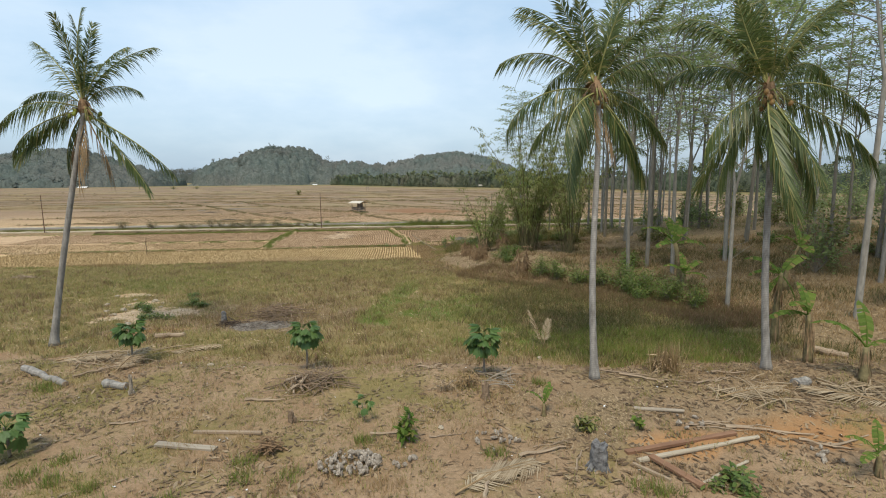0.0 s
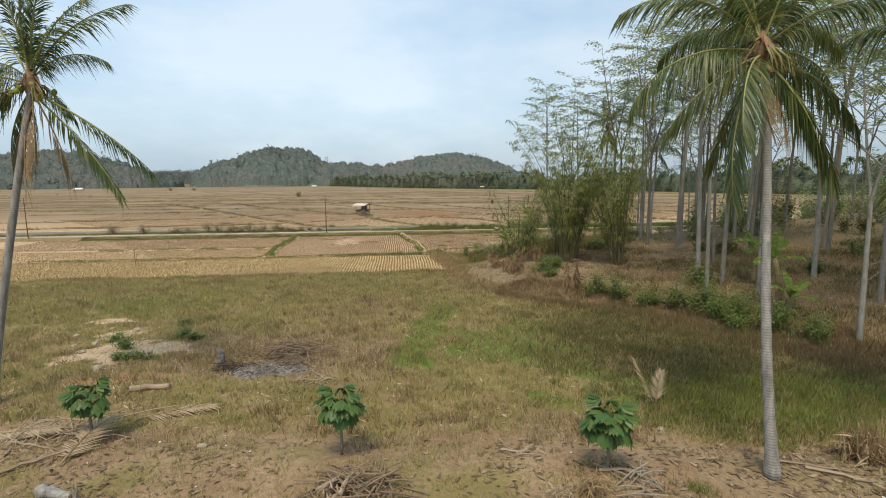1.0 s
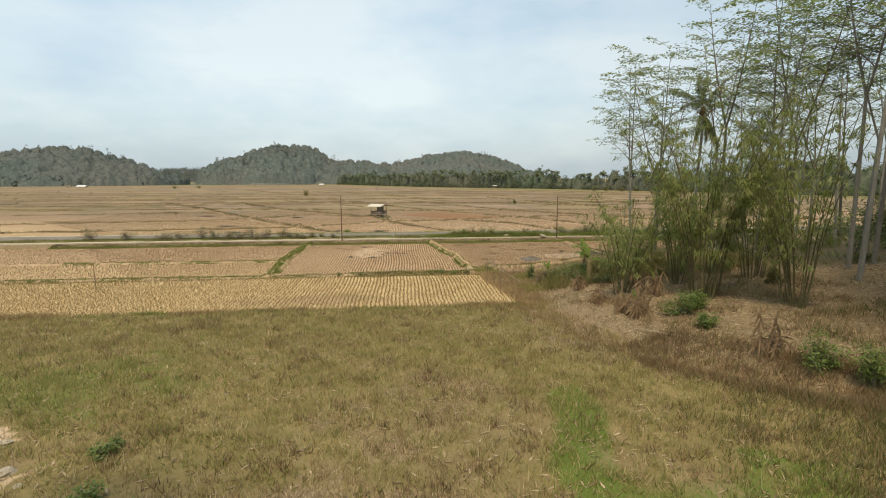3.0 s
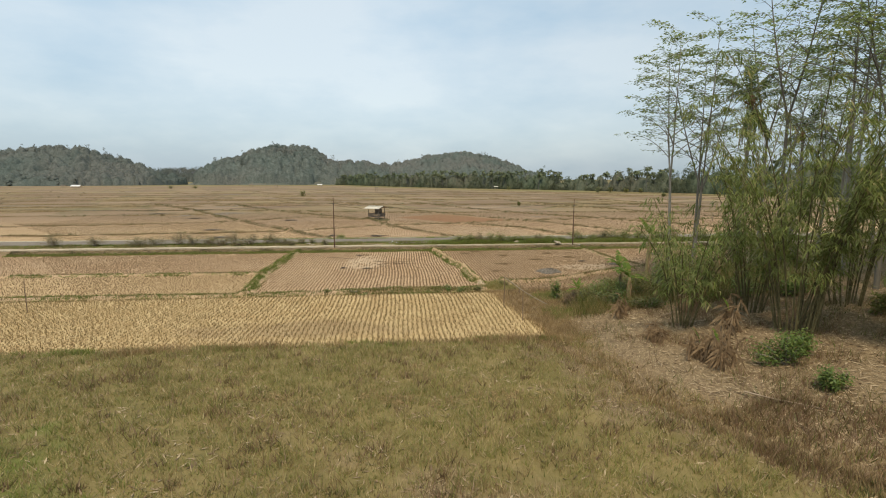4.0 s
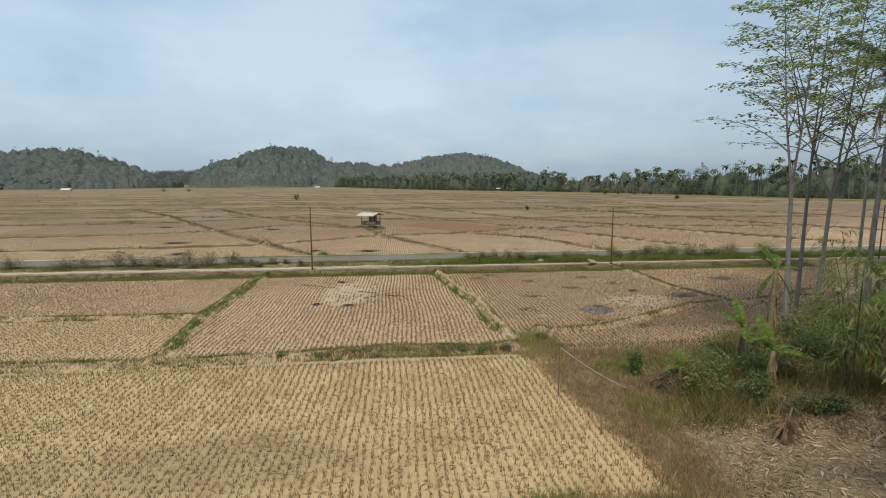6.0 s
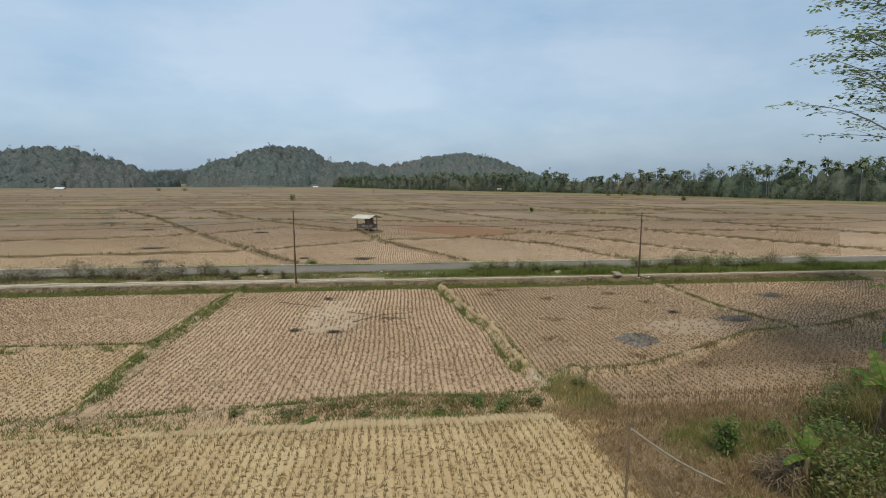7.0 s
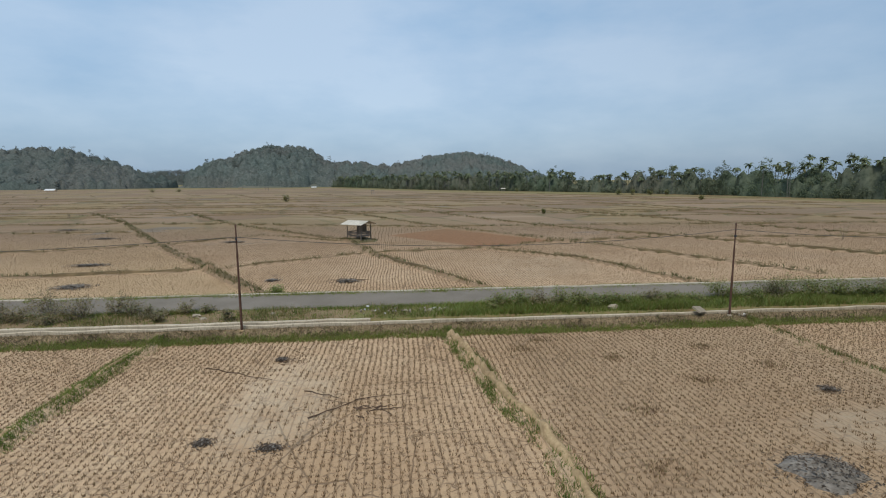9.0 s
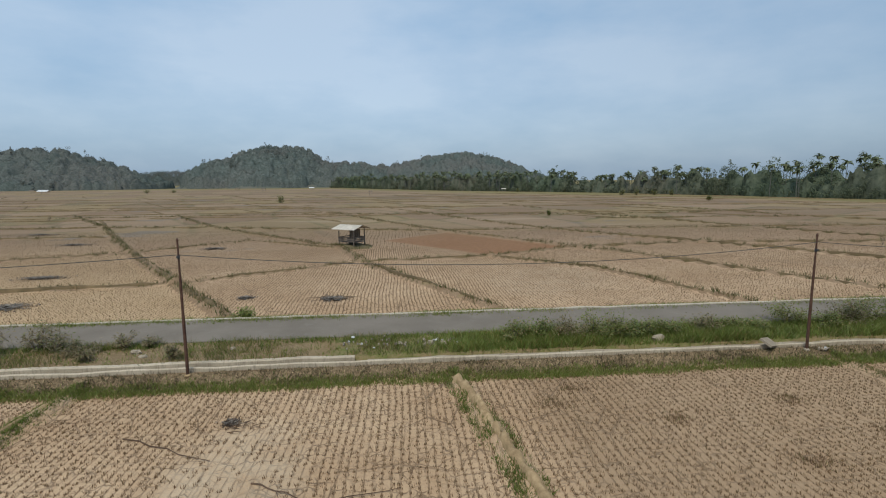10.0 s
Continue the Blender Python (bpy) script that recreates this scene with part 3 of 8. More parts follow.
def height(x, y, bunds=True):
    x, y = np.asarray(x, float), np.asarray(y, float)
    yard_edge = yard_line(x)
    yy = np.where(y < 20, y - (yard_edge - 10.9) * np.clip((20 - y) / 9, 0, 1), y)
    z = np.interp(yy, (-60, 4, 10.2, 11.6, 20, 30, 36.4, 38.2, 46.8, 48.4, 67.2, 68.03, 68.22, 68.6, 68.8, 75.1, 76.3), (1.7, 1.62, 1.55, 1.26, 1.15, 0.95, 0.66, 0.32, 0.32, 0.0, 0.0, 0.34, -0.1, -0.1, 0.4, 0.4, 0.0))
    d = wood_depth(x, y)
    rise = 0.3 * fade(d, -0.5, 1.5) + 0.085 * np.clip(d - 1, 0, 40) * fade(y, 75, 40) + 0.25 * fade(d, 0, 5) * fade(y, 30, 50)
    z = z + rise * fade(y, 67.2, 66)
    soft = fade(y, 69, 66) + fade(y, 76, 80) * 0.4
    paddy = fade(y, 36, 38.5) * fade(d, 0.5, -0.5)
    z = z + soft * (0.05 * wavy(x, y, 1.1) + 0.035 * wavy(x, y, 3.3, 1)) * (1 - 0.75 * paddy)
    k = from_line(x, y, DITCH)
    z = z - 0.36 * fade(k, 0.6, 0.12) * (0.75 + 0.35 * wavy(x, y, 1.7, 5))
    if bunds:
        for pts, half, high in BUNDS:
            k = from_line(x, y, pts)
            z = z + high * fade(k, half * 1.25, half * 0.35) * (0.85 + 0.15 * wavy(x, y, 2.2)) * fade(d, 1.0, -1.0) * (1 - fade(y, 67.3, 67.9) * fade(y, 77, 75.5))
    return z


def z_at(x, y):
    return float(height(np.array([x]), np.array([y]))[0])


def bund_near(x, y):
    best = np.zeros(np.shape(x))
    for pts, half, high in BUNDS:
        best = np.maximum(best, fade(from_line(x, y, pts), half * 1.6, half * 0.8))
    return best


def bund_flank(x, y):
    """The grassy foot of a bund, its ridge worn bare."""
    best = np.zeros(np.shape(x))
    for i, w in ((0, 0.3), (1, 0.6), (4, 0.7), (5, 0.3), (2, 0.06), (3, 0.15)):
        pts, half, high = BUNDS[i]
        k = from_line(x, y, pts)
        best = np.maximum(best, w * fade(k, half * 2.0, half * 1.15) * (0.12 + 0.88 * fade(k, 0.1, 0.26)))
    return best


def spaced(*stops):
    """Coordinates from stop to stop: (start, step), ..., end."""
    out = []
    for (a, step), nxt in zip(stops, stops[1:]):
        b = nxt[0] if isinstance(nxt, tuple) else nxt
        out.append(np.linspace(a, b, max(1, round((b - a) / step)), endpoint=False))
    return np.concatenate(out + [[stops[-1]]])


def lushness(x, y):
    """Where the fallow field's grass is fresh and green."""
    edge = 0.35 * wavy(x, y, 1.3, 4) + 0.25 * wavy(x, y, 3.1, 2)
    strip = fade(from_line(x, y, ((-1.2, 17.2), (-0.3, 20.4), (0.5, 23.4), (0.8, 25.0))) + 0.5 * edge, 1.0, 0.35)
    patch = fade(np.hypot((x - 3.0) / 3.5, (y - 18.4) / 3.2) + edge, 1.15, 0.45)
    west = 0.6 * fade(np.hypot((x + 14) / 5, (y - 27.5) / 3.5) + edge, 1.1, 0.4)
    return np.clip(strip + patch + west + fade(np.hypot((x - 7.5) / 5, (y - 13.4) / 2.6) + edge, 1.15, 0.5), 0, 1)


def sandy(x, y):
    """Bare whitish sand showing through the grass."""
    rough = 0.45 * wavy(x, y, 2.6) + 0.25 * wavy(x, y, 5.3, 3)
    return np.clip(fade(np.hypot((x + 11.2) / 2.6, (y - 19.5) / 1.6) + rough, 1.0, 0.55) + fade(np.hypot((x + 14.2) / 1.1, (y - 24.2) / 0.6) + 0.5 * rough, 1.0, 0.6) + 0.7 * fade(np.hypot((x + 12.6) / 1.3, (y - 22.0) / 0.8) + rough, 0.9, 0.5), 0, 1)


def build_ground():
    xs = spaced((-3000, 400), (-1000, 60), (-300, 12), (-120, 2), (-70, 0.8), (-24, 0.34), (22, 0.9), (76, 2), (130, 12), (320, 60), (1000, 400), 3000)
    ys = spaced((-600, 100), (-100, 10), (-30, 1.5), (-4, 0.34), (46, 0.28), (67, 0.2), (69.4, 0.3), (78, 0.6), (128, 1.2), (200, 4), (320, 20), (700, 120), (1600, 400), 4000)
    X, Y = np.meshgrid(xs, ys)
    x, y = X.ravel(), Y.ravel()
    me = bpy.data.meshes.new("ground")
    nx, ny = len(xs), len(ys)
    me.vertices.add(nx * ny)
    me.vertices.foreach_set("co", np.stack([x, y, height(x, y)], 1).ravel())
    i = (np.arange(ny - 1)[:, None] * nx + np.arange(nx - 1)[None]).ravel()
    quads = np.stack([i, i + 1, i + 1 + nx, i + nx], 1)
    me.loops.add(quads.size)
    me.loops.foreach_set("vertex_index", quads.ravel())
    me.polygons.add(len(quads))
    me.polygons.foreach_set("loop_start", np.arange(len(quads)) * 4)
    me.polygons.foreach_set("use_smooth", np.ones(len(quads), bool))
    me.update()

    d, b = wood_depth(x, y), bund_near(x, y)
    edge = yard_line(x) + 0.5 * wavy(x, y, 1.5, 3)
    wood = fade(d, -0.8, 0.8) * (y < 68)
    lawn = fade(y, edge, edge + 1.2) * fade(y, 37.6, 36.6) * (1 - wood)
    verge = fade(y, 67.1, 67.5) * fade(y, 76.6, 75.6)
    paddy = np.clip(fade(y, 37.2, 38.2) * (1 - wood) * (1 - verge) - b * np.where(y < 68, 0.3, 1.0), 0, 1)
    bank = fade(x, np.interp(y, (37, 38, 42, 46, 48), (3.3, 3.1, 2.5, 2.0, 1.8)) - 0.2, np.interp(y, (37, 38, 42, 46, 48), (3.3, 3.1, 2.5, 2.0, 1.8)) + 0.3) * (y > 36.5) * (1 - wood) * fade(y, 46.5 + 0.25 * (x - 2), 45.5 + 0.25 * (x - 2))
    paddy = paddy * (1 - bank)
    zones = {
        "grass": np.clip(lawn * (0.68 + 0.15 * fade(y, 20, 27) + 0.14 * wavy(x, y, 0.45) + 0.2 * wavy(x, y, 1.9, 2)) + b * (0.1 + 0.35 * fade(wavy(x, y, 1.3, 4), -0.2, 0.4)) * (y > 47) + verge * np.where(y < 68.1, 0.1, 0.5) + (y < edge) * (0.12 + 0.2 * fade(x, 3.5, 0) * fade(y, 4.5, 6.5) + 0.42 * fade(wavy(x, y, 0.8, 1) + 0.5 * wavy(x, y, 2.3, 6), -0.1, 0.7)) + wood * np.where(y < 24, 0.4, 0.1) + bank * 0.1, 0, 1),
        "lush": np.clip(lawn * lushness(x, y) * 0.9 + verge * np.where(x > -5, 0.55, 0.25) + b * 0.1, 0, 1),
        # the first term of dry darkens the yard's soil towards the east
        "dry": np.clip((y < edge) * 0.5 * fade(x, 2, 5) * fade(y, 4.5, 6.5) + (y < edge) * 0.45 * fade(wavy(x, y, 0.6, 8) + 0.5 * wavy(x, y, 1.9, 2), 0.0, 0.7) + lawn * (1 - 0.8 * lushness(x, y)) * (0.16 - 0.1 * fade(y, 24, 30) + 0.3 * wavy(x, y, 0.7, 5) + 0.3 * wavy(x, y, 2.3, 1) + 0.3 * fade(np.hypot((x + 3.8) / 4.2, (y - 22.5) / 6.5), 1.2, 0.5)) + wood * 0.75 + bank * 0.4 + 0.9 * fade(from_line(x, y, DITCH), 0.5, 0.2) + b * 0.25 + 1.0 * fade(y, 67.15, 67.4) * (y < 68.1) + 0.6 * (y > 68.7) * (y < 71.4) * fade(x, -3, -7) + 0.6 * fade(np.abs(d + 1.5), 2.2, 0.5) * (y > 26) * (y < 48) + lawn * fade(y, 13.8, 11.5) * 0.5 + lawn * fade(np.hypot((x + 6) / 5, (y - 18.5) / 2.5), 1.2, 0.5), 0, 1),
        "mud": paddy,
        "brown": paddy * fade(y, 46, 47) * fade(y, np.interp(x, (2.5, 6.4, 9, 13.7, 18.5), (50.8, 51.2, 52.4, 55, 55.6)), np.interp(x, (2.5, 6.4, 9, 13.7, 18.5), (50.3, 50.7, 51.9, 54.5, 55.1))) * fade(x, 2.6, 3.4) * 0.55 + 0.42 * paddy * fade(x, 1.2, 3.0) * fade(y, 50.5, 52) * (y < 68) * fade(x, 17, 15) + 0.45 * paddy * fade(np.hypot((x + 8) / 5.5, (y - 40.3) / 1.6) + 0.4 * wavy(x, y, 1.2), 1.1, 0.5),
        "straw": paddy * fade(y, 48.6, 47.4) * fade(x, 3.4, 2.6) * (y < 60) + 0.55 * paddy * fade(y, 48.5, 50) * fade(y, 57, 55) * fade(x, -13, -14) + 0.3 * paddy * fade(y, 75, 77) * fade(y, 118, 104) * (x < np.interp(y, (76, 85.5, 103.5, 135), (-11, -17.4, -29.6, -49))),
        "bare": 0.5 * np.maximum(fade(from_line(x, y, BUNDS[0][0]), 0.26, 0.1), fade(from_line(x - 0.03, y, BUNDS[1][0]), 0.24, 0.1)) * fade(y, 49.5, 50.5) * (y < 67.6) + np.clip(paddy * (fade(np.hypot((x + 6.6) / 2.2, (y - 60.5) / 4.5), 1.1, 0.5) + 1.6 * fade(np.hypot((x - 11.7) / 3.0, (y - 56.7) / 1.5) + 0.2 * wavy(x, y, 1.9), 1.1, 0.6) + 1.6 * fade(np.hypot((x - 2.3) / 0.8, (y - 50.6) / 1.3) + 0.3 * wavy(x, y, 2.2), 1.0, 0.5) + 0.6 * fade(wavy(x, y, 0.11, 2), 0.35, 0.6) * (y > 76)), 0, 1.6) * 0.5
        + 0.75 * lawn * sandy(x, y),
        "far": fade(y, 108, 140),
        "middle": fade(y, 76, 122),
        "rows": paddy * fade(y, 75.5, 76.5) * fade(y, 170, 118) * (1 - red_patch(x, y)),
        "reddish": paddy * red_patch(x, y) * 0.85,
        "ochre": 0.6 * fade(y, 150, 300) * fade(wavy(x, y, 0.02, 1), -0.8, 0.3),
        "sand": fade(np.hypot((x - 9.3) / 2.2, (y - 5.6) / 0.95) + 0.2 * wavy(x, y, 3), 1.05, 0.85) + fade(np.hypot((x - 6.0) / 1.6, (y - 5.35) / 0.6) + 0.2 * wavy(x, y, 2.7), 1.1, 0.7) + 0.9 * fade(np.hypot((x + 10.2) / 2.2, (y - 16.7 - 0.06 * (x + 10)) / 0.34) + 0.25 * wavy(x, y, 2.4), 1.0, 0.6),
    }
    orange = fade(np.hypot((x + 10.2) / 2.2, (y - 16.7) / 0.5), 1.1, 0.8)
    zones["grass"], zones["dry"] = zones["grass"] * (1 - 0.8 * orange), zones["dry"] * (1 - 0.8 * orange)
    front = np.interp(x, (-60, -35, 32, 96, 116, 140, 147, 160, 190, 260, 400), (600, 540, 405, 331, 299, 244, 222, 197, 170, 140, 120))
    near_grove = fade(front - y, 130, 40) * fade(y, 120, 180) * 0.8
    zones["mud"] = zones["mud"] * (1 - near_grove)
    zones["grass"], zones["lush"], zones["far"], zones["middle"] = zones["grass"] + near_grove, zones["lush"] + near_grove * 0.6, zones["far"] * (1 - near_grove), zones["middle"] * (1 - near_grove)
    zones["middle"] = zones["middle"] * (1 - zones["reddish"] * 0.8)
    zones["mud"] = np.clip(zones["mud"] + fade(zones["bare"], 0.1, 0.28) * lawn * 0.7, 0, 1)
    for name, values in zones.items():
        layer = me.attributes.new(name, "FLOAT", "POINT")
        layer.data.foreach_set("value", np.clip(values, 0, 1).astype(np.float32))
    me.materials.append(M_GROUND)
    return tagged(new("ground", me), "dry farmland with bare earth, rough grass and harvested paddies", "ground", kind="structure")


build_ground()


def strip(y0, y1, z0, z1, x0, x1, step, wobble=0.0):
    """A long straight course along x, with a slightly uneven top."""
    g = Geo()
    xs = np.arange(x0, x1 + step / 2, step)
    for k, x in enumerate(xs):
        a, b = (noise.noise(Vector((x * 0.35, y0, 0.0))) * wobble, noise.noise(Vector((x * 0.6, y1, 4.0))) * wobble)
        g.v.extend(((x, y0 + a, z0), (x, y0 + a, z1 - 0.03 + b), (x, y0 + 0.03 + a, z1 + b), (x, y1 - 0.03 + a, z1 + b), (x, y1 + a, z1 - 0.03 + b), (x, y1 + a, z0)))
        if k:
            q = (k - 1) * 6
            g.f.extend((q + i, q + 6 + i, q + 7 + i, q + 1 + i) for i in range(5))
    return g


road = tagged(part("road", strip(71.35, 74.75, 0.2, 0.455, -300, 300, 3.0, 0.02), M_ASPHALT), "narrow worn grey asphalt road between paddies", "road", kind="structure")
tagged(part("kerb", strip(74.75, 74.93, 0.1, 0.515, -300, 300, 1.5, 0.04), M_KERB), "pale concrete edging along the road", "kerb", kind="structure")
canal = tagged(part("irrigation_canal", strip(68.06, 68.18, -0.3, 0.47, -300, 300, 1.0, 0.09), M_CANAL), "weathered concrete irrigation channel walls beside the road", "canal", kind="structure")
part("far_wall", strip(68.68, 68.92, -0.3, 0.44, -300, -3.5, 1.0, 0.08), M_CANAL, canal)
part("far_wall", strip(68.62, 68.78, -0.3, 0.3, -3.5, 300, 1.0, 0.1), M_CONCRETE, canal)

# ---------------------------------------------------------------- coconut palms


def frond_mesh(rise, bend, length=4.2, pairs=84, leaflet=0.85, seed=0, droop=0.6, dead=False):
    """A feather-shaped frond from the origin along +x; returns leaflets and midrib."""
    rnd = random.Random(seed)
    rib, leaves = Geo(), Geo()
    steps, p, pts, dirs = 26, Vector((0, 0, 0)), [], []
    side_bend = rnd.choice((-1, 1)) * rnd.uniform(0.15, 0.55)
    for i in range(steps + 1):
        s = i / steps
        a, b = rise - bend * s ** 1.35, side_bend * s * s
        d = Vector((math.cos(a) * math.cos(b), math.sin(b) * math.cos(a), math.sin(a)))
        pts.append(p.copy()), dirs.append(d)
        p = p + d * length / steps
    rib.tube(pts[::2], [0.036 * (1 - 0.92 * i / steps) + 0.004 for i in range(0, steps + 1, 2)], 4)
    for j in range(pairs):
        s = 0.14 + 0.86 * (j + rnd.random() * 0.6) / pairs
        f = s * steps
        i = min(int(f), steps - 1)
        base, d = pts[i].lerp(pts[i + 1], f - i), dirs[i]
        flat = d.cross(Vector((0, 0, 1)))
        flat = flat.normalized() if flat.length > 0.05 else Vector((0, 1, 0))
        size = leaflet * (0.35 + 1.2 * math.sin(math.pi * (0.12 + 0.80 * s)) ** 0.8) * rnd.uniform(0.6, 1.15) * 0.75
        for sign in (-1, 1):
            if rnd.random() < (0.45 if dead else 0.08) or (not dead and noise.noise(Vector((j * 0.31, seed + 7.0, sign * 3.0))) > 0.33):
                continue
            fall = droop * (rnd.uniform(0.3, 1.2) + 0.7 * noise.noise(Vector((j * 0.23, seed, sign))) + 0.25) + (0.9 if dead else 0)
            way = (flat * sign * (0.9 - 0.35 * s) + d * (0.5 + 0.7 * s) - Vector((0, 0, fall * 0.55))).normalized()
            leaves.leaf(base, way, d.cross(way), size, 0.031 + 0.015 * rnd.random(), fall * 0.9)
    return leaves.mesh("leaflets"), rib.mesh("frond", True)


FRONDS = [frond_mesh(radians(r), radians(b), n, 92, 0.64, k, dr * 1.4 + 0.2) for k, (r, b, n, dr) in enumerate(((86, 20, 3.0, 0.15), (66, 55, 3.7, 0.35), (42, 85, 4.1, 0.55), (14, 80, 4.2, 0.8), (-18, 58, 4.0, 0.9), (-48, 36, 3.8, 0.9)))]
FRONDS.append(frond_mesh(radians(-70), radians(15), 3.2, 40, 0.6, 9, 0.9, True))
FRONDS += [frond_mesh(radians(r), radians(b), 4.0, 84, 0.52, k, 0.7) for k, r, b in ((12, -29, 18), (14, -50, 14))]


def nut_mesh(seed):
    g = Geo()
    g.lump((0, 0, 0), (0.068, 0.068, 0.09), 0.05, 7, 9, seed)
    return g.mesh("coconut", True)


NUTS = {M_COCONUT: nut_mesh(1), M_GREEN_NUT: nut_mesh(2)}


def coconut_palm(x, y, tip, fronds, nuts, label, girth=0.155, bow=0.0, scale=1.0, nut_mat=M_COCONUT, hanging=3, seed=1):
    """A palm with its foot at (x, y); tip: the top of the trunk from there; fronds: (direction in degrees, kind, scale)."""
    rnd = random.Random(seed)
    z = z_at(x, y)
    palm = thing("coconut_palm", pose(x, y, z - 0.04), label, "palm tree")
    g, n = Geo(), 46
    tip = Vector(tip)
    pts, radii = [], []
    for i in range(n + 1):
        s = i / n
        side = Vector((-tip.y, tip.x, 0)).normalized() if tip.xy.length > 0.05 else Vector((1, 0, 0))
        pts.append(Vector((tip.x * s ** (1 + bow), tip.y * s ** (1 + bow), tip.z * s)) + side * 0.08 * math.sin(s * 5))
        radii.append(girth * (0.78 + 0.6 * math.exp(-s * 20) - 0.20 * s) * (1.0 + 0.035 * (i % 2)))
    g.tube(pts, radii, 12)
    part("trunk", g, M_PALM_BARK, palm, "grey ringed trunk", True)
    crown = Geo()
    crown.tube([tip - Vector((0, 0, 0.25)), tip + Vector((0, 0, 0.15)), tip + Vector((0, 0, 0.35)), tip + Vector((0, 0, 0.6))], [girth * 0.62, girth * 1.35, girth * 1.2, girth * 0.4], 9)
    for k in range(26):
        a = rnd.uniform(0, 6.28)
        q = tip + Vector((math.cos(a) * girth, math.sin(a) * girth, rnd.uniform(0.0, 0.5)))
        crown.leaf(q, (math.cos(a), math.sin(a), rnd.uniform(-1.2, 0.6)), (0, 0, 1), rnd.uniform(0.3, 0.7), 0.09, 0.5)
    part("crown_fibre", crown, M_HUSK, palm, "brown fibrous crown base")
    for az, kind, size in fronds:
        leaves, rib = FRONDS[kind]
        dead = kind == 6
        m = Matrix.Translation(tip + Vector((0, 0, (0.3, 0.28, 0.24, 0.18, 0.12, 0.08, 0.0, 0.0, -0.05)[kind]))) @ pose(0, 0, 0, rnd.uniform(-28, 28), rnd.uniform(-8, 8), az + rnd.uniform(-9, 9)) @ Matrix.Scale(size * scale, 4)
        f = part("frond", rib, M_PALM_DEAD if dead else M_PALM_RIB, palm, "withered brown hanging frond" if dead else "", m=m)
        if dead:
            leaves.materials.clear()
        part("pinnate_blade", leaves, M_PALM_DEAD if dead else M_PALM_LEAF, f)
    # flower stalks that carry the nuts
    stalks = Geo()
    for k in range(7):
        a = rnd.uniform(0, 6.28)
        d = Vector((math.cos(a), math.sin(a), 0))
        stalks.tube([tip + Vector((0, 0, 0.15)), tip + d * 0.3 + Vector((0, 0, 0.2)), tip + d * 0.55 - Vector((0, 0, 0.05)), tip + d * 0.62 - Vector((0, 0, 0.35))], [0.022, 0.02, 0.014, 0.006], 5, False)
        for _ in range(8):
            q = tip + d * rnd.uniform(0.35, 0.6) + Vector((0, 0, rnd.uniform(-0.15, 0.15)))
            stalks.leaf(q, (d.x + rnd.gauss(0, 0.5), d.y + rnd.gauss(0, 0.5), -1.0), (1, 0, 0), rnd.uniform(0.2, 0.45), 0.02, 0.2)
    part("inflorescence", stalks, M_PALM_RIB, palm, "yellow-brown nut stalks")
    for k in range(nuts):
        a = rnd.uniform(0, 6.28)
        r = rnd.uniform(0.22, 0.58)
        q = tip + Vector((math.cos(a) * r, math.sin(a) * r, rnd.uniform(-0.3, 0.12)))
        part("coconut", NUTS[nut_mat], nut_mat, palm, m=Matrix.Translation(q) @ pose(0, 0, 0, rnd.uniform(-30, 30), rnd.uniform(-30, 30)))
    return palm


coconut_palm(-12.7, 15.2, (1.6, 0.55, 8.5), [(172, 2, 0.85), (195, 3, 0.9), (168, 4, 0.9), (205, 4, 1.0), (184, 5, 0.9), (10, 7, 1.2), (-16, 8, 1.1), (12, 2, 0.7), (-8, 1, 1.1), (25, 1, 1.15), (160, 1, 1.15), (110, 1, 0.9), (60, 0, 1.2), (180, 0, 1.4), (20, 0, 1.35), (240, 0, 1.25), (100, 3, 0.7), (250, 6, 1.0), (315, 6, 0.8), (10, 6, 1.0), (170, 6, 0.8)],
             6, "slender leaning coconut palm with drooping fronds at the yard's edge", 0.14, 0.15, 0.8, M_GREEN_NUT, seed=3)
coconut_palm(5.6, 9.1, (0.5, 1.85, 8.2), [(178, 3, 0.85), (163, 2, 0.9), (150, 1, 1.0), (188, 4, 0.75), (205, 5, 0.95), (-6, 4, 0.8), (-22, 5, 0.9), (8, 3, 0.7), (22, 2, 0.85), (-25, 2, 0.8), (70, 2, 0.9), (110, 2, 0.9), (-70, 1, 0.85), (0, 0, 1.0), (120, 0, 1.0), (240, 0, 1.0), (300, 0, 0.9), (60, 5, 0.8), (-45, 5, 0.8), (170, 1, 1.05), (20, 1, 1.0), (215, 4, 0.85), (80, 0, 1.15), (200, 0, 1.1), (180, 6, 0.6), (-60, 6, 0.7)],
             12, "coconut palm with grey ringed trunk and orange nuts on bare earth", 0.126, 0.15, 0.9, seed=5)
coconut_palm(11.0, 9.2, (0.05, 0.9, 8.1), [(176, 4, 0.85), (192, 5, 0.95), (205, 5, 1.0), (225, 5, 1.1), (-25, 5, 1.0), (-8, 4, 1.0), (10, 3, 0.95), (30, 2, 0.95), (165, 1, 1.0), (140, 2, 0.9), (80, 2, 0.9), (205, 1, 0.95), (20, 1, 1.0), (-60, 1, 0.9), (300, 1, 0.9), (90, 0, 1.0), (190, 0, 1.0), (310, 0, 1.0), (240, 0, 1.0), (60, 4, 0.8), (150, 1, 1.05), (160, 5, 0.9), (130, 0, 1.15), (30, 0, 1.15), (250, 5, 0.9), (330, 6, 0.9), (200, 6, 0.8)],
             10, "coconut palm with hanging green fronds and brown nuts beside bananas", 0.132, 0.15, 0.9, seed=8)
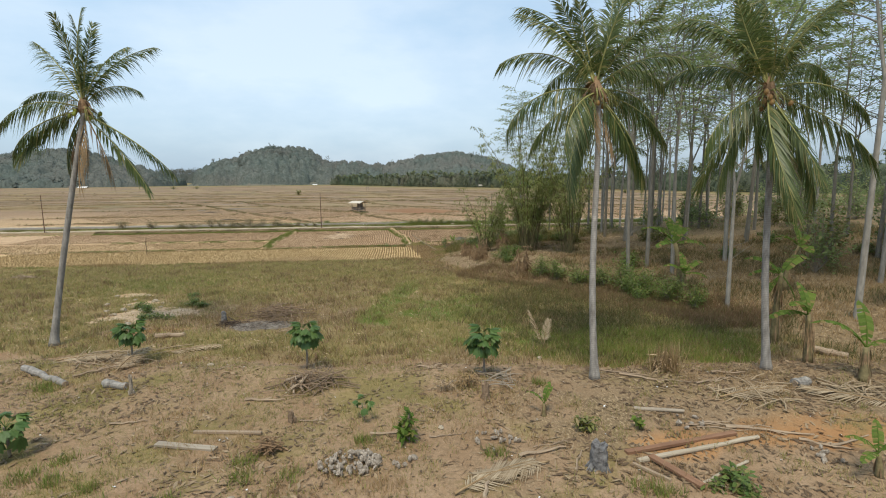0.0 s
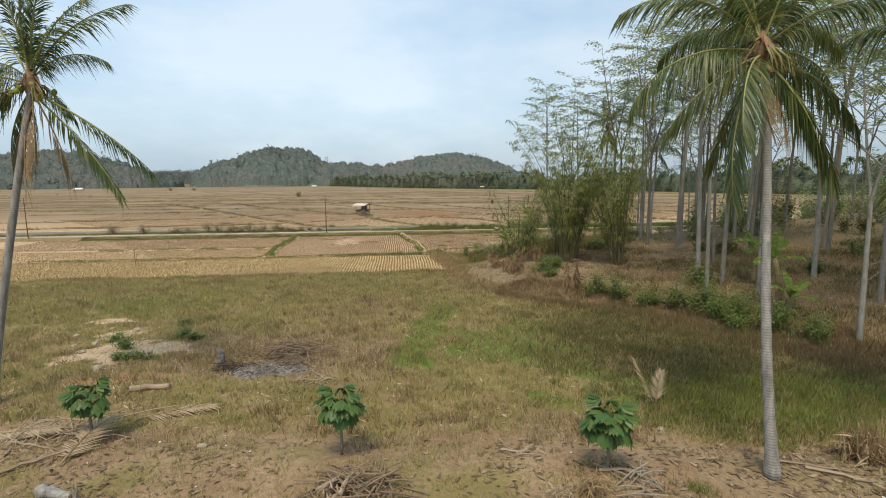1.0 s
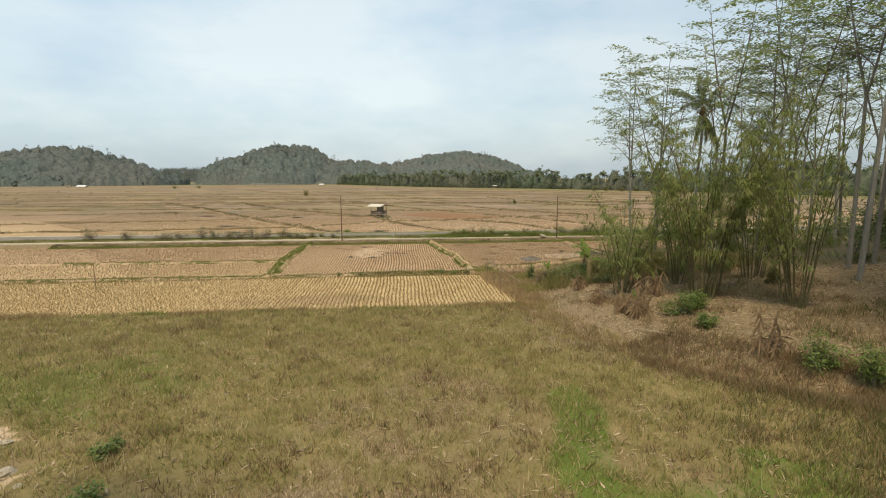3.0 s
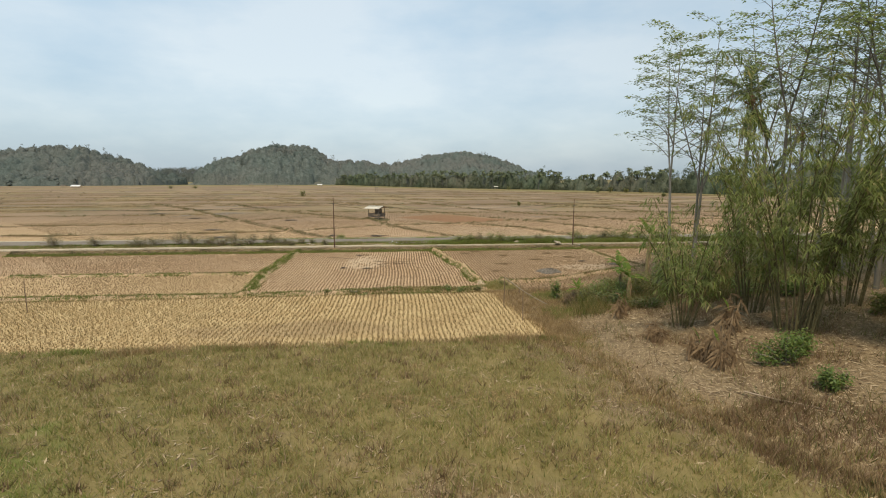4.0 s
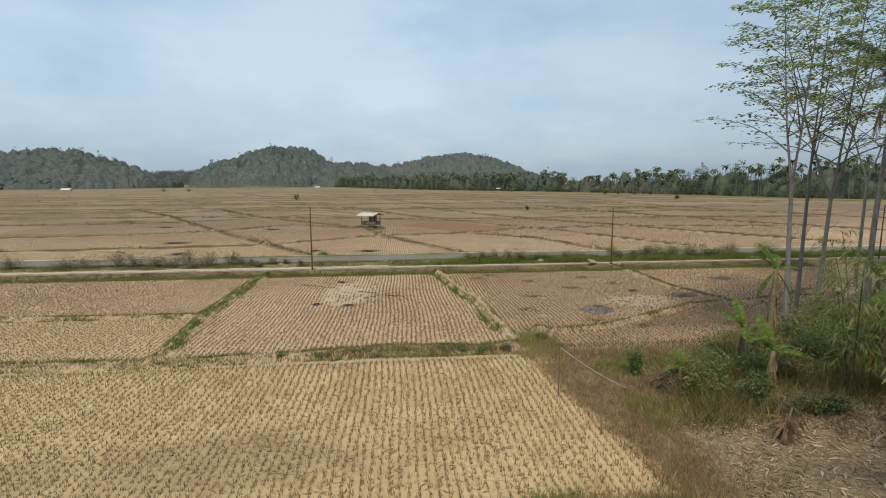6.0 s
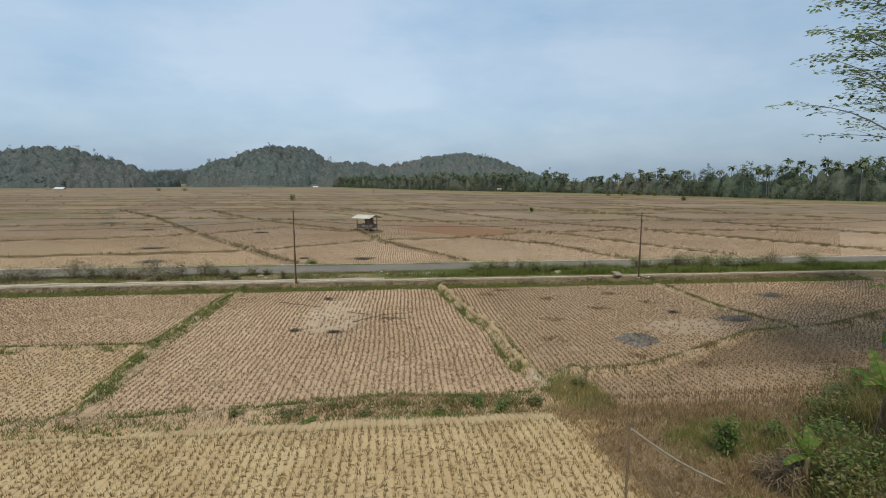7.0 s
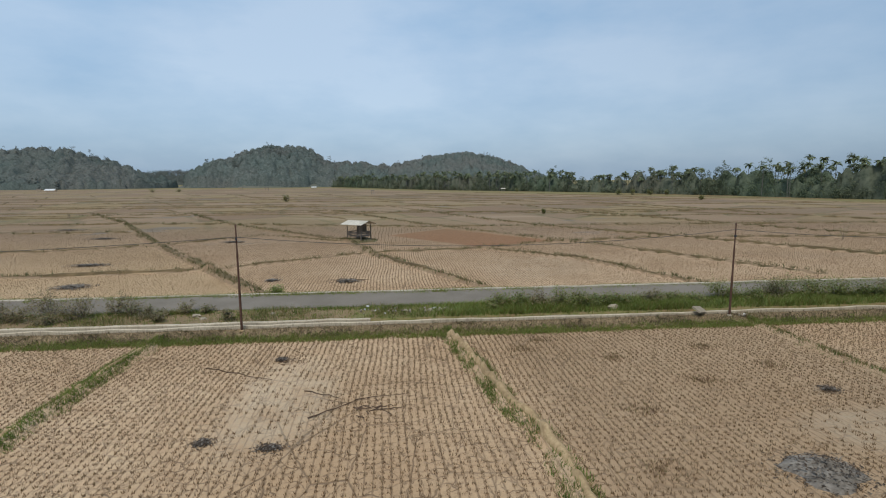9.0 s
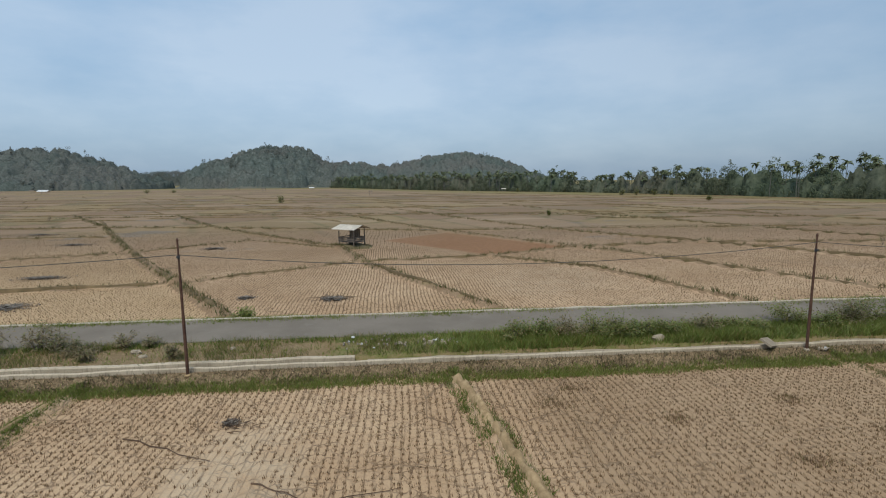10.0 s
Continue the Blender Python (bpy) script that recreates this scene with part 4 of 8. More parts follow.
coconut_palm(20.2, 50.6, (0.4, 0.3, 11.6), [(170, 1, 0.9), (20, 1, 0.9), (90, 1, 1.0), (270, 1, 0.9), (200, 2, 0.8), (-20, 2, 0.8), (120, 0, 1.1), (240, 0, 1.1), (0, 0, 1.1), (180, 5, 0.9), (230, 5, 0.9), (300, 5, 0.9), (10, 5, 0.8), (200, 6, 1.0), (340, 6, 1.0)],
             8, "tall coconut palm with a tight upright crown in the wood", 0.17, 0.1, 0.85, seed=12)
coconut_palm(28, 55, (0.3, 0.2, 9.6), [(170, 1, 0.9), (20, 1, 0.9), (90, 1, 1.0), (270, 2, 0.9), (200, 3, 0.8), (-20, 3, 0.8), (120, 0, 1.1), (240, 0, 1.1), (180, 5, 0.9), (300, 5, 0.9)],
             6, "coconut palm half hidden among slender trees", 0.17, 0.1, 0.9, seed=14)

# ---------------------------------------------------------------- slender trees of the wood


def feather_tree(tall, seed, leaders=2, leaves_per=30, split=0.42, spread=1.0):
    """A slender tree: pale trunk parting into rising leaders, long side branches with flat tiers of small leaves."""
    rnd = random.Random(seed)
    wood, crown = Geo(), Geo()

    def bough(p, az, tilt, length, r0, r1, steps, curve=0.0, sides=6):
        pts, q = [], Vector(p)
        for i in range(steps + 1):
            pts.append(q.copy())
            a = tilt + curve * i / steps
            b = az + rnd.uniform(-0.09, 0.09)
            q = q + Vector((math.cos(b) * math.cos(a), math.sin(b) * math.cos(a), math.sin(a))) * length / steps
        wood.tube(pts, [r0 + (r1 - r0) * i / steps for i in range(steps + 1)], sides, False)
        return pts

    def tier(q, reach, n):
        for _ in range(n):
            a, r = rnd.uniform(0, 6.28), reach * math.sqrt(rnd.random())
            o = q + Vector((math.cos(a) * r, math.sin(a) * r, rnd.gauss(0, 0.05) - 0.1 * r))
            b = rnd.uniform(0, 6.28)
            long, wide = rnd.uniform(0.13, 0.3), rnd.uniform(0.04, 0.075)
            d, w = Vector((math.cos(b), math.sin(b), rnd.uniform(-0.45, 0.15))) * long, Vector((-math.sin(b), math.cos(b), rnd.uniform(-0.4, 0.4))) * wide
            crown.add([tuple(o), tuple(o + d * 0.45 + w), tuple(o + d), tuple(o + d * 0.55 - w)], [(0, 1, 2, 3)])

    girth = 0.042 + tall * 0.0037
    trunk = bough((0, 0, -0.15), rnd.uniform(0, 6.28), radians(90 - rnd.uniform(0, 3)), tall * split, girth * 1.15, girth * 0.72, 9, 0.0, 10)
    az0 = rnd.uniform(0, 6.28)
    for k in range(leaders):
        az = az0 + k * 6.28 / leaders + rnd.uniform(-0.5, 0.5)
        tilt = radians(90 - (rnd.uniform(10, 22) if leaders > 1 else rnd.uniform(0, 5)))
        lead = bough(trunk[-1], az, tilt, tall * (1 - split) * rnd.uniform(0.9, 1.05), girth * 0.62, 0.012, 12, radians(8))
        turn = rnd.uniform(0, 6.28)
        for i in range(2, 13):
            s = i / 12
            for _ in range(2 if i % 2 else 1):
                turn += 2.4 + rnd.uniform(-0.6, 0.6)
                reach = tall * 0.27 * spread * (1.0 - 0.72 * s) * rnd.uniform(0.6, 1.15) + 0.5
                arm = bough(lead[i], turn, radians(rnd.uniform(28, 52)), reach, 0.03 * (1.1 - s) + 0.008, 0.005, 6, radians(-38), 4)
                for j in (2, 3, 4, 5, 6):
                    for sgn in (-1, 1):
                        b = turn + sgn * rnd.uniform(0.5, 1.1)
                        r = reach * rnd.uniform(0.10, 0.26) * (1.2 - 0.1 * j) + 0.15
                        e = arm[j] + Vector((math.cos(b) * r, math.sin(b) * r, r * rnd.uniform(0.0, 0.3)))
                        wood.tube([arm[j], e], [0.008, 0.004], 3, False)
                        if rnd.random() < 0.85:
                            tier(e, rnd.uniform(0.28, 0.52), int(leaves_per / 2.9))
    # a few bare stubs and twigs on the lower trunk
    for k in range(4):
        q = trunk[rnd.randint(4, 8)]
        bough(q, rnd.uniform(0, 6.28), radians(rnd.uniform(20, 50)), rnd.uniform(0.4, 1.4), 0.015, 0.004, 3, 0, 3)
    return wood.mesh("trunk", True), crown.mesh("crown")


TREE_KINDS = [feather_tree(*a) for a in ((17, 11, 2, 42, 0.42, 1.1), (16, 12, 3, 27, 0.38, 1.05), (18, 13, 1, 27, 0.48, 0.95), (13.5, 14, 2, 21, 0.4), (17.5, 15, 2, 21, 0.5, 0.85), (15, 16, 1, 27, 0.42, 1.0))]
TREE_FIRST = {}


def feather(x, y, kind, turn=0.0, size=1.0, lean=0.0):
    m = pose(x, y, z_at(x, y), 0, lean, turn) @ Matrix.Scale(size, 4)
    if kind in TREE_FIRST:
        tree = copy_thing(TREE_FIRST[kind], m)
        tree.matrix_basis = m
        return tree
    tree = thing("sengon_tree", m, "slender pale-barked tree with an airy feathery crown", "tree", "trees of the wood")
    part("trunk", TREE_KINDS[kind][0], M_GREY_BARK, tree, "pale grey trunk and limbs")
    part("crown", TREE_KINDS[kind][1], M_TREE_LEAF, tree, "thin green leaf tiers")
    TREE_FIRST[kind] = tree
    return tree


TREES = [(13.9, 48.3, 0, 20), (15.9, 49.0, 1, 200), (18.3, 52.8, 4, 140), (22.5, 51.5, 4, 70), (14.45, 25.2, 2, 0), (15.3, 24.5, 4, 80), (13.15, 22.5, 5, 40), (14.7, 16.2, 3, 40), (18.25, 33.6, 2, 300), (20, 36, 4, 30), (23, 33, 1, 160), (15.7, 22.4, 5, 100),
         (19, 39, 0, 250), (20, 42, 2, 15), (24.4, 39.7, 0, 95), (27, 44, 5, 310), (19, 45.5, 4, 60), (23.5, 47.5, 3, 220), (20, 24, 2, 110), (24, 27.5, 4, 280), (28, 32, 0, 45), (30, 38, 2, 180), (17.6, 28.6, 5, 10), (21, 30, 4, 200),
         (19, 19.5, 0, 330), (23, 17, 1, 75), (27, 21, 2, 140), (18.0, 13.2, 4, 210), (22, 10.5, 2, 260), (30, 26, 3, 20), (34, 33, 4, 100), (26.5, 54, 4, 190), (30, 50, 1, 240), (33, 44, 3, 310), (29, 60, 0, 80), (34, 56, 2, 150), (37, 62, 1, 15), (36, 50, 4, 270), (38, 40, 0, 65), (27, 13, 0, 175), (32, 18, 4, 235), (40, 27, 1, 305), (36, 21, 2, 355), (25, 22, 5, 50), (22, 36.5, 2, 120), (26, 36, 4, 230)]
far_rnd = random.Random(44)
TREES += [(x, y, far_rnd.choice((2, 4, 5)), far_rnd.uniform(0, 360)) for x, y in ((far_rnd.uniform(19, 46), far_rnd.uniform(28, 64)) for _ in range(60)) if wood_depth(x, y) > 6][:7]
tree_rnd = random.Random(4)
for x, y, kind, turn in TREES:
    feather(x, y, kind, turn, tree_rnd.uniform(0.92, 1.06), tree_rnd.uniform(-2.0, 2.0))

# ---------------------------------------------------------------- bamboo


def bamboo_clump(x, y, culms, tall, seed, label, spread=0.35, out=0.22, leaves=130):
    rnd = random.Random(seed)
    clump = thing("bamboo_clump", pose(x, y, z_at(x, y) - 0.05), label, "bamboo", "bamboo clumps at the wood's edge")
    foliage = Geo()
    for k in range(culms):
        az, r = rnd.uniform(0, 6.28), spread * math.sqrt(rnd.random())
        p = Vector((math.cos(az) * r, math.sin(az) * r, 0))
        h, lean, nod = tall * rnd.uniform(0.6, 1.08), rnd.uniform(0.3, 1.0) * out, rnd.uniform(0.15, 0.5)
        g, pts, n = Geo(), [], 15
        for i in range(n + 1):
            s = i / n
            off = h * (lean * s + nod * s ** 3 * 0.55)
            pts.append(p + Vector((math.cos(az) * off, math.sin(az) * off, h * (s - 0.16 * nod * s ** 3))))
        pts2, rad = [], []
        for i, q in enumerate(pts):
            r0 = 0.026 * (1 - 0.8 * i / n) + 0.003
            pts2.extend((q, q + Vector((0, 0, 0.03)))), rad.extend((r0 * 1.25, r0))
        g.tube(pts2, rad, 5, False)
        part("culm", g, M_CULM, clump)
        for i in range(5, n + 1):
            for _ in range(2):
                a = rnd.uniform(0, 6.28)
                twig = rnd.uniform(0.25, 0.9) * (1.1 - 0.4 * i / n)
                e = pts[i] + Vector((math.cos(a) * twig, math.sin(a) * twig, rnd.uniform(-0.1, 0.45) * twig))
                foliage.tube([pts[i], e], [0.006, 0.003], 3, False)
                for _ in range(leaves // 12):
                    q = pts[i].lerp(e, rnd.uniform(0.3, 1.05)) + Vector((rnd.gauss(0, 0.09), rnd.gauss(0, 0.09), rnd.gauss(0, 0.07)))
                    b = a + rnd.uniform(-1.3, 1.3)
                    foliage.leaf(q, (math.cos(b), math.sin(b), rnd.uniform(-1.1, 0.2)), (rnd.uniform(-0.5, 0.5), rnd.uniform(-0.5, 0.5), 1), rnd.uniform(0.18, 0.34), rnd.uniform(0.034, 0.055), 0.5)
    part("foliage", foliage, M_BAMBOO_LEAF, clump, "narrow yellowish-green leaves")
    return clump


bamboo_clump(7.5, 36.15, 12, 5.2, 1, "young yellow-green bamboo clump on straw litter", 0.4, 0.36, 96)
bamboo_clump(10.5, 34.0, 24, 9.6, 2, "tall dense bamboo clump with dark culms", 0.7, 0.24, 156)
bamboo_clump(12.9, 31.0, 18, 8.4, 3, "leaning bamboo clump with open foliage", 0.6, 0.34, 120)
bamboo_clump(11.1, 37.2, 18, 8.5, 4, "bamboo clump with yellowing leaves", 0.6, 0.27, 156)
bamboo_clump(9.9, 41.0, 6, 4.6, 5, "thin young bamboo clump beside bananas", 0.6, 0.3, 84)
bamboo_clump(15.0, 36.5, 16, 8.5, 6, "bamboo clump in the wood's shade", 0.6, 0.27, 108)

# ---------------------------------------------------------------- bananas


def banana_leaf_mesh(length, width, rise, bend, seed, torn=0.25):
    rnd = random.Random(seed)
    blade, p, n = Geo(), Vector((0, 0, 0)), 14
    pts = []
    for i in range(n + 1):
        s = i / n
        a = rise - bend * s ** 1.5
        pts.append(p.copy())
        p = p + Vector((math.cos(a), 0, math.sin(a))) * length / n
    for sign in (-1, 1):
        for i in range(2, n):
            w0, w1 = (width * math.sin(math.pi * min(1, 0.08 + 0.92 * (j - 2) / (n - 2))) ** 0.55 for j in (i, i + 1))
            tear = rnd.uniform(0.0, 0.35) if rnd.random() < torn else 0.0
            drop = 0.25 + tear
            k = len(blade.v)
            a, b = pts[i], pts[i + 1]
            b2 = a.lerp(b, 0.97 if tear == 0 else 0.8)
            blade.v.extend((tuple(a), tuple(b2), (b2.x, sign * w1, b2.z - w1 * drop), (a.x, sign * w0, a.z - w0 * (drop - tear * 0.3))))
            blade.f.append((k, k + 1, k + 2, k + 3) if sign > 0 else (k + 3, k + 2, k + 1, k))
    rib = Geo()
    rib.tube(pts, [0.028 * (1 - 0.85 * i / n) for i in range(n + 1)], 4)
    return blade.mesh("blade"), rib.mesh("leaf", True)


BANANA_LEAVES = [banana_leaf_mesh(1.35, 0.19, radians(78), radians(50), 1, 0.25), banana_leaf_mesh(1.5, 0.21, radians(58), radians(100), 2, 0.5), banana_leaf_mesh(1.3, 0.2, radians(25), radians(85), 3, 0.55), banana_leaf_mesh(1.3, 0.16, radians(-50), radians(40), 4, 0.7)]


def banana_plant(x, y, tall, leaves, seed, label, dry=4, size=1.0):
    rnd = random.Random(seed)
    plant = thing("banana_plant", pose(x, y, z_at(x, y) - 0.03), label, "banana plant")
    g = Geo()
    lean = Vector((rnd.uniform(-0.15, 0.15), rnd.uniform(-0.15, 0.15), 0)) * tall
    g.tube([lean * (i / 6) ** 2 + Vector((0, 0, tall * i / 6)) for i in range(7)], [0.13 * size * (1.15 - 0.1 * i) for i in range(7)], 9)
    part("stem", g, M_BANANA_STEM, plant, "brown sheathed stem", True)
    top = lean + Vector((0, 0, tall * 0.98))
    for az, kind in leaves:
        m = Matrix.Translation(top) @ pose(0, 0, 0, rnd.uniform(-15, 15), 0, az) @ Matrix.Scale(size * rnd.uniform(0.85, 1.1), 4)
        leaf = part("leaf", BANANA_LEAVES[kind][1], M_BANANA_LEAF, plant, m=m)
        part("blade", BANANA_LEAVES[kind][0], M_BANANA_LEAF, leaf)
    if dry:
        d = Geo()
        for k in range(dry * 5):
            az, h = rnd.uniform(0, 6.28), tall * rnd.uniform(0.25, 0.95)
            q = lean * (h / tall) ** 2 + Vector((math.cos(az) * 0.11 * size, math.sin(az) * 0.11 * size, h))
            out = rnd.uniform(0.02, 0.22)
            d.leaf(q, (math.cos(az) * out, math.sin(az) * out, -1.0), (math.cos(az + rnd.uniform(-1, 1)), math.sin(az), 0.2), min(h, rnd.uniform(0.25, 0.9)), rnd.uniform(0.025, 0.075), 0.0)
        part("withered_leaves", d, M_BANANA_DRY, plant, "brown withered leaves hanging down the stem")
    return plant


banana_plant(14.5, 19.6, 2.4, [(100, 0), (30, 1), (160, 1), (200, 2), (-20, 2), (60, 0)], 1, "tall banana plant with large green leaves at the wood's edge", 3, 1.3)
banana_plant(14.0, 18.6, 1.1, [(170, 1), (20, 1), (90, 0), (240, 1), (-40, 2)], 2, "young banana plant with striped green leaves", 3)
banana_plant(12.9, 9.8, 1.6, [(170, 2), (95, 0), (40, 1), (200, 1)], 3, "banana plant with a dry brown stem beside a palm", 7)
banana_plant(13.7, 12.2, 2.7, [(160, 2), (140, 1), (20, 1), (60, 2), (-30, 3), (180, 3)], 4, "banana plant with bent ragged leaves", 8)
banana_plant(12.9, 7.9, 1.0, [(150, 1), (80, 0), (10, 2)], 5, "short banana plant with dry sheaths by the litter", 6)
banana_plant(10.8, 45.4, 3.0, [(150, 1), (120, 0), (10, 2), (-30, 3), (170, 3), (60, 1)], 6, "tall banana plant at the paddy's edge", 7, 0.95)
banana_plant(5.75, 42.95, 0.85, [(170, 1), (60, 0), (20, 1), (130, 0), (-30, 2), (190, 2)], 7, "young banana plant among weeds", 2, 0.55)
banana_plant(8.0, 41.8, 1.2, [(150, 1), (80, 0), (20, 2), (-40, 2), (200, 1)], 27, "banana plant rising from the thicket", 5, 0.9)
banana_plant(8.6, 43.9, 1.5, [(140, 1), (70, 0), (10, 2), (240, 2), (190, 1)], 28, "banana plant with ragged leaves in the thicket", 6, 0.9)
banana_plant(10.3, 41.5, 1.5, [(90, 0), (200, 1), (-20, 2)], 9, "banana plant with one upright pale leaf", 6, 0.8)
banana_plant(12.4, 42.5, 1.6, [(30, 1), (160, 1), (100, 0), (220, 2)], 10, "banana plant in a thicket", 6, 0.9)
banana_plant(16.8, 24.2, 1.8, [(30, 1), (160, 1), (100, 0), (220, 2), (-60, 2)], 11, "banana plant between slender tree trunks", 4)
banana_plant(18.5, 17.5, 2.2, [(30, 1), (160, 1), (100, 0), (250, 2)], 15, "banana plant on the slope", 4)
banana_plant(20.5, 13.5, 2.0, [(60, 1), (190, 1), (120, 0), (300, 2)], 16, "banana plant under the trees", 4)
banana_plant(3.45, 7.0, 0.35, [(150, 1), (60, 0), (20, 0)], 17, "small banana sprout on bare earth", 1, 0.42)
banana_plant(8.9, 3.7, 0.5, [(150, 1), (60, 0), (200, 2), (-20, 1)], 18, "small banana sprout with pale leaves", 1, 0.5)
banana_plant(18.6, 48.6, 2.0, [(30, 1), (160, 1), (100, 0), (250, 2)], 19, "banana plant in the thicket by the paddy", 6)
banana_plant(14.3, 44.0, 1.8, [(70, 1), (190, 2), (120, 0)], 20, "banana plant with withered lower leaves", 7)


def dead_banana(x, y, tall, seed, label):
    """Withered banana stems standing in a ragged clump, a single fresh leaf on some."""
    rnd = random.Random(seed)
    clump = thing("banana_clump", pose(x, y, z_at(x, y) - 0.03), label, "banana plant", "withered bananas on the litter")
    strips = Geo()
    for k in range(rnd.randint(8, 11)):
        a, r = rnd.uniform(0, 6.28), rnd.uniform(0.05, 0.45)
        p, h = Vector((math.cos(a) * r, math.sin(a) * r, 0)), tall * rnd.uniform(0.4, 1.1)
        lean = Vector((rnd.gauss(0, 0.13), rnd.gauss(0, 0.13), 0)) * h
        g = Geo()
        w = rnd.uniform(0.022, 0.05)
        g.tube([p + lean * (i / 4) ** 2 + Vector((rnd.gauss(0, 0.008), rnd.gauss(0, 0.008), h * i / 4)) for i in range(5)], [w * (1.2 - 0.18 * i) for i in range(5)], 6)
        part("stem", g, M_BANANA_DRY, clump)
        for _ in range(15):
            s, b = rnd.uniform(0.35, 1.0), rnd.uniform(0, 6.28)
            q = p + lean * s * s + Vector((0, 0, h * s))
            strips.leaf(q, (math.cos(b) * 0.5, math.sin(b) * 0.5, rnd.uniform(-1.2, 0.3)), (math.cos(b + 1.5), math.sin(b + 1.5), 0.1), min(h * s, rnd.uniform(0.2, 0.7)), rnd.uniform(0.03, 0.095), 0.4)
    part("withered_leaves", strips, M_BANANA_DRY, clump, "ragged brown withered leaves")
    if seed % 2:
        m = Matrix.Translation((0, 0, tall * 0.6)) @ pose(0, 0, 0, 0, 0, rnd.uniform(60, 200)) @ Matrix.Scale(0.45, 4)
        leaf = part("leaf", BANANA_LEAVES[0][1], M_BANANA_LEAF, clump, "one fresh green leaf", m=m)
        part("blade", BANANA_LEAVES[0][0], M_BANANA_LEAF, leaf)
    return clump


dead_banana(6.5, 39.1, 1.0, 1, "withered banana clump with one fresh leaf on straw litter")
dead_banana(8.3, 26.7, 1.55, 2, "dead banana stems with ragged brown sheaths on straw litter")
dead_banana(6.2, 31.9, 1.2, 3, "withered banana clump with one fresh leaf on straw litter")
dead_banana(5.7, 34.8, 0.9, 4, "dead banana stems with ragged brown sheaths on straw litter")
dead_banana(6.0, 32.6, 1.0, 5, "withered banana clump with one fresh leaf on straw litter")
dead_banana(6.6, 32.4, 1.5, 6, "dead banana stems with ragged brown sheaths on straw litter")
dead_banana(8.6, 34.9, 1.3, 7, "withered banana clump with one fresh leaf on straw litter")
dead_banana(9.4, 38.9, 1.5, 8, "dead banana stems with ragged brown sheaths on straw litter")

# ---------------------------------------------------------------- papayas and shrubs


def papaya_leaf_mesh(seed):
    rnd, g = random.Random(seed), Geo()
    g.tube([(0, 0, 0), (0.22, 0, 0.06), (0.4, 0, 0.0)], [0.008, 0.007, 0.005], 4, False)
    for k in range(7):
        a = radians(-120 + 40 * k)
        n = Vector((math.cos(a) * 0.9, math.sin(a), -0.75 - 0.25 * rnd.random()))
        g.leaf((0.39, 0, 0.0), n, (0.5, 0, 1), rnd.uniform(0.25, 0.32), 0.17, 0.25)
        g.leaf((0.39, 0, 0.004), n + Vector((0, 0.35, -0.1)), (0.5, 0, 1), 0.24, 0.12, 0.3)
    return g.mesh("leaf")


PAPAYA_LEAVES = [papaya_leaf_mesh(k) for k in range(3)]


def papaya(x, y, tall, leaves, size, seed, label):
    rnd = random.Random(seed)
    tree = thing("papaya_plant", pose(x, y, z_at(x, y) - 0.02), label, "papaya plant")
    g = Geo()
    g.tube([(0.02 * math.sin(i), 0.02 * math.cos(i * 2), tall * i / 5) for i in range(6)], [0.035 * size * (1.1 - 0.1 * i) for i in range(6)], 7)
    part("stem", g, M_TWIG, tree, "thin greyish stem", True)
    for k in range(leaves):
        up = k / leaves
        m = Matrix.Translation((0, 0, tall * (0.9 + 0.1 * up))) @ pose(0, 0, 0, rnd.uniform(-20, 20), 28 - 85 * up + rnd.uniform(-15, 15), k * 137.5) @ Matrix.Scale(size * rnd.uniform(0.75, 1.1), 4)
        part("leaf", PAPAYA_LEAVES[k % 3], M_PAPAYA_LEAF, tree, m=m)
    return tree


papaya(-8.6, 12.45, 1.15, 26, 0.92, 1, "young papaya plant with a round dark-green crown")
papaya(-2.8, 10.95, 1.2, 27, 0.92, 2, "young papaya plant with a round dark-green crown")
papaya(2.42, 9.5, 1.1, 28, 0.95, 3, "young papaya plant with drooping dark-green leaves")
papaya(-0.89, 7.2, 0.45, 7, 0.5, 4, "tiny papaya seedling on bare earth")
papaya(-8.1, 6.4, 0.7, 18, 0.9, 5, "low papaya plant on bare earth")


def shrub(x, y, r, h, leaves, seed, label, mat=M_BUSH, leaf=0.13, group="shrubs at the wood's edge", name="shrub", slim=0.5):
    rnd = random.Random(seed)
    bush = thing(name, pose(x, y, z_at(x, y) - 0.03), label, "shrub", group)
    wood, g = Geo(), Geo()
    tips = []
    for k in range(max(5, int(r * 12))):
        az, t = rnd.uniform(0, 6.28), rnd.uniform(0.15, 1.0)
        e = Vector((math.cos(az) * r * t, math.sin(az) * r * t, h * (1.05 - 0.5 * t * t) * rnd.uniform(0.6, 1.1)))
        wood.tube([(0, 0, 0), e * 0.5 + Vector((0, 0, 0.1 * h)), e], [0.016, 0.01, 0.005], 4, False)
        tips.append(e)
    for _ in range(leaves):
        e = rnd.choice(tips)
        q = e * rnd.uniform(0.35, 1.0) + Vector((rnd.gauss(0, 0.16 * r), rnd.gauss(0, 0.16 * r), rnd.gauss(0, 0.13 * h)))
        q.z = max(q.z, 0.03)
        g.leaf(q, (rnd.gauss(0, 1), rnd.gauss(0, 1), rnd.gauss(0.1, 0.5)), (rnd.gauss(0, 0.5), rnd.gauss(0, 0.5), 1), leaf * rnd.uniform(0.6, 1.3), leaf * slim * rnd.uniform(0.7, 1.2), 0.3)
    part("woody_base", wood, M_TWIG, bush, "brown stems")
    part("foliage", g, mat, bush)
    return bush


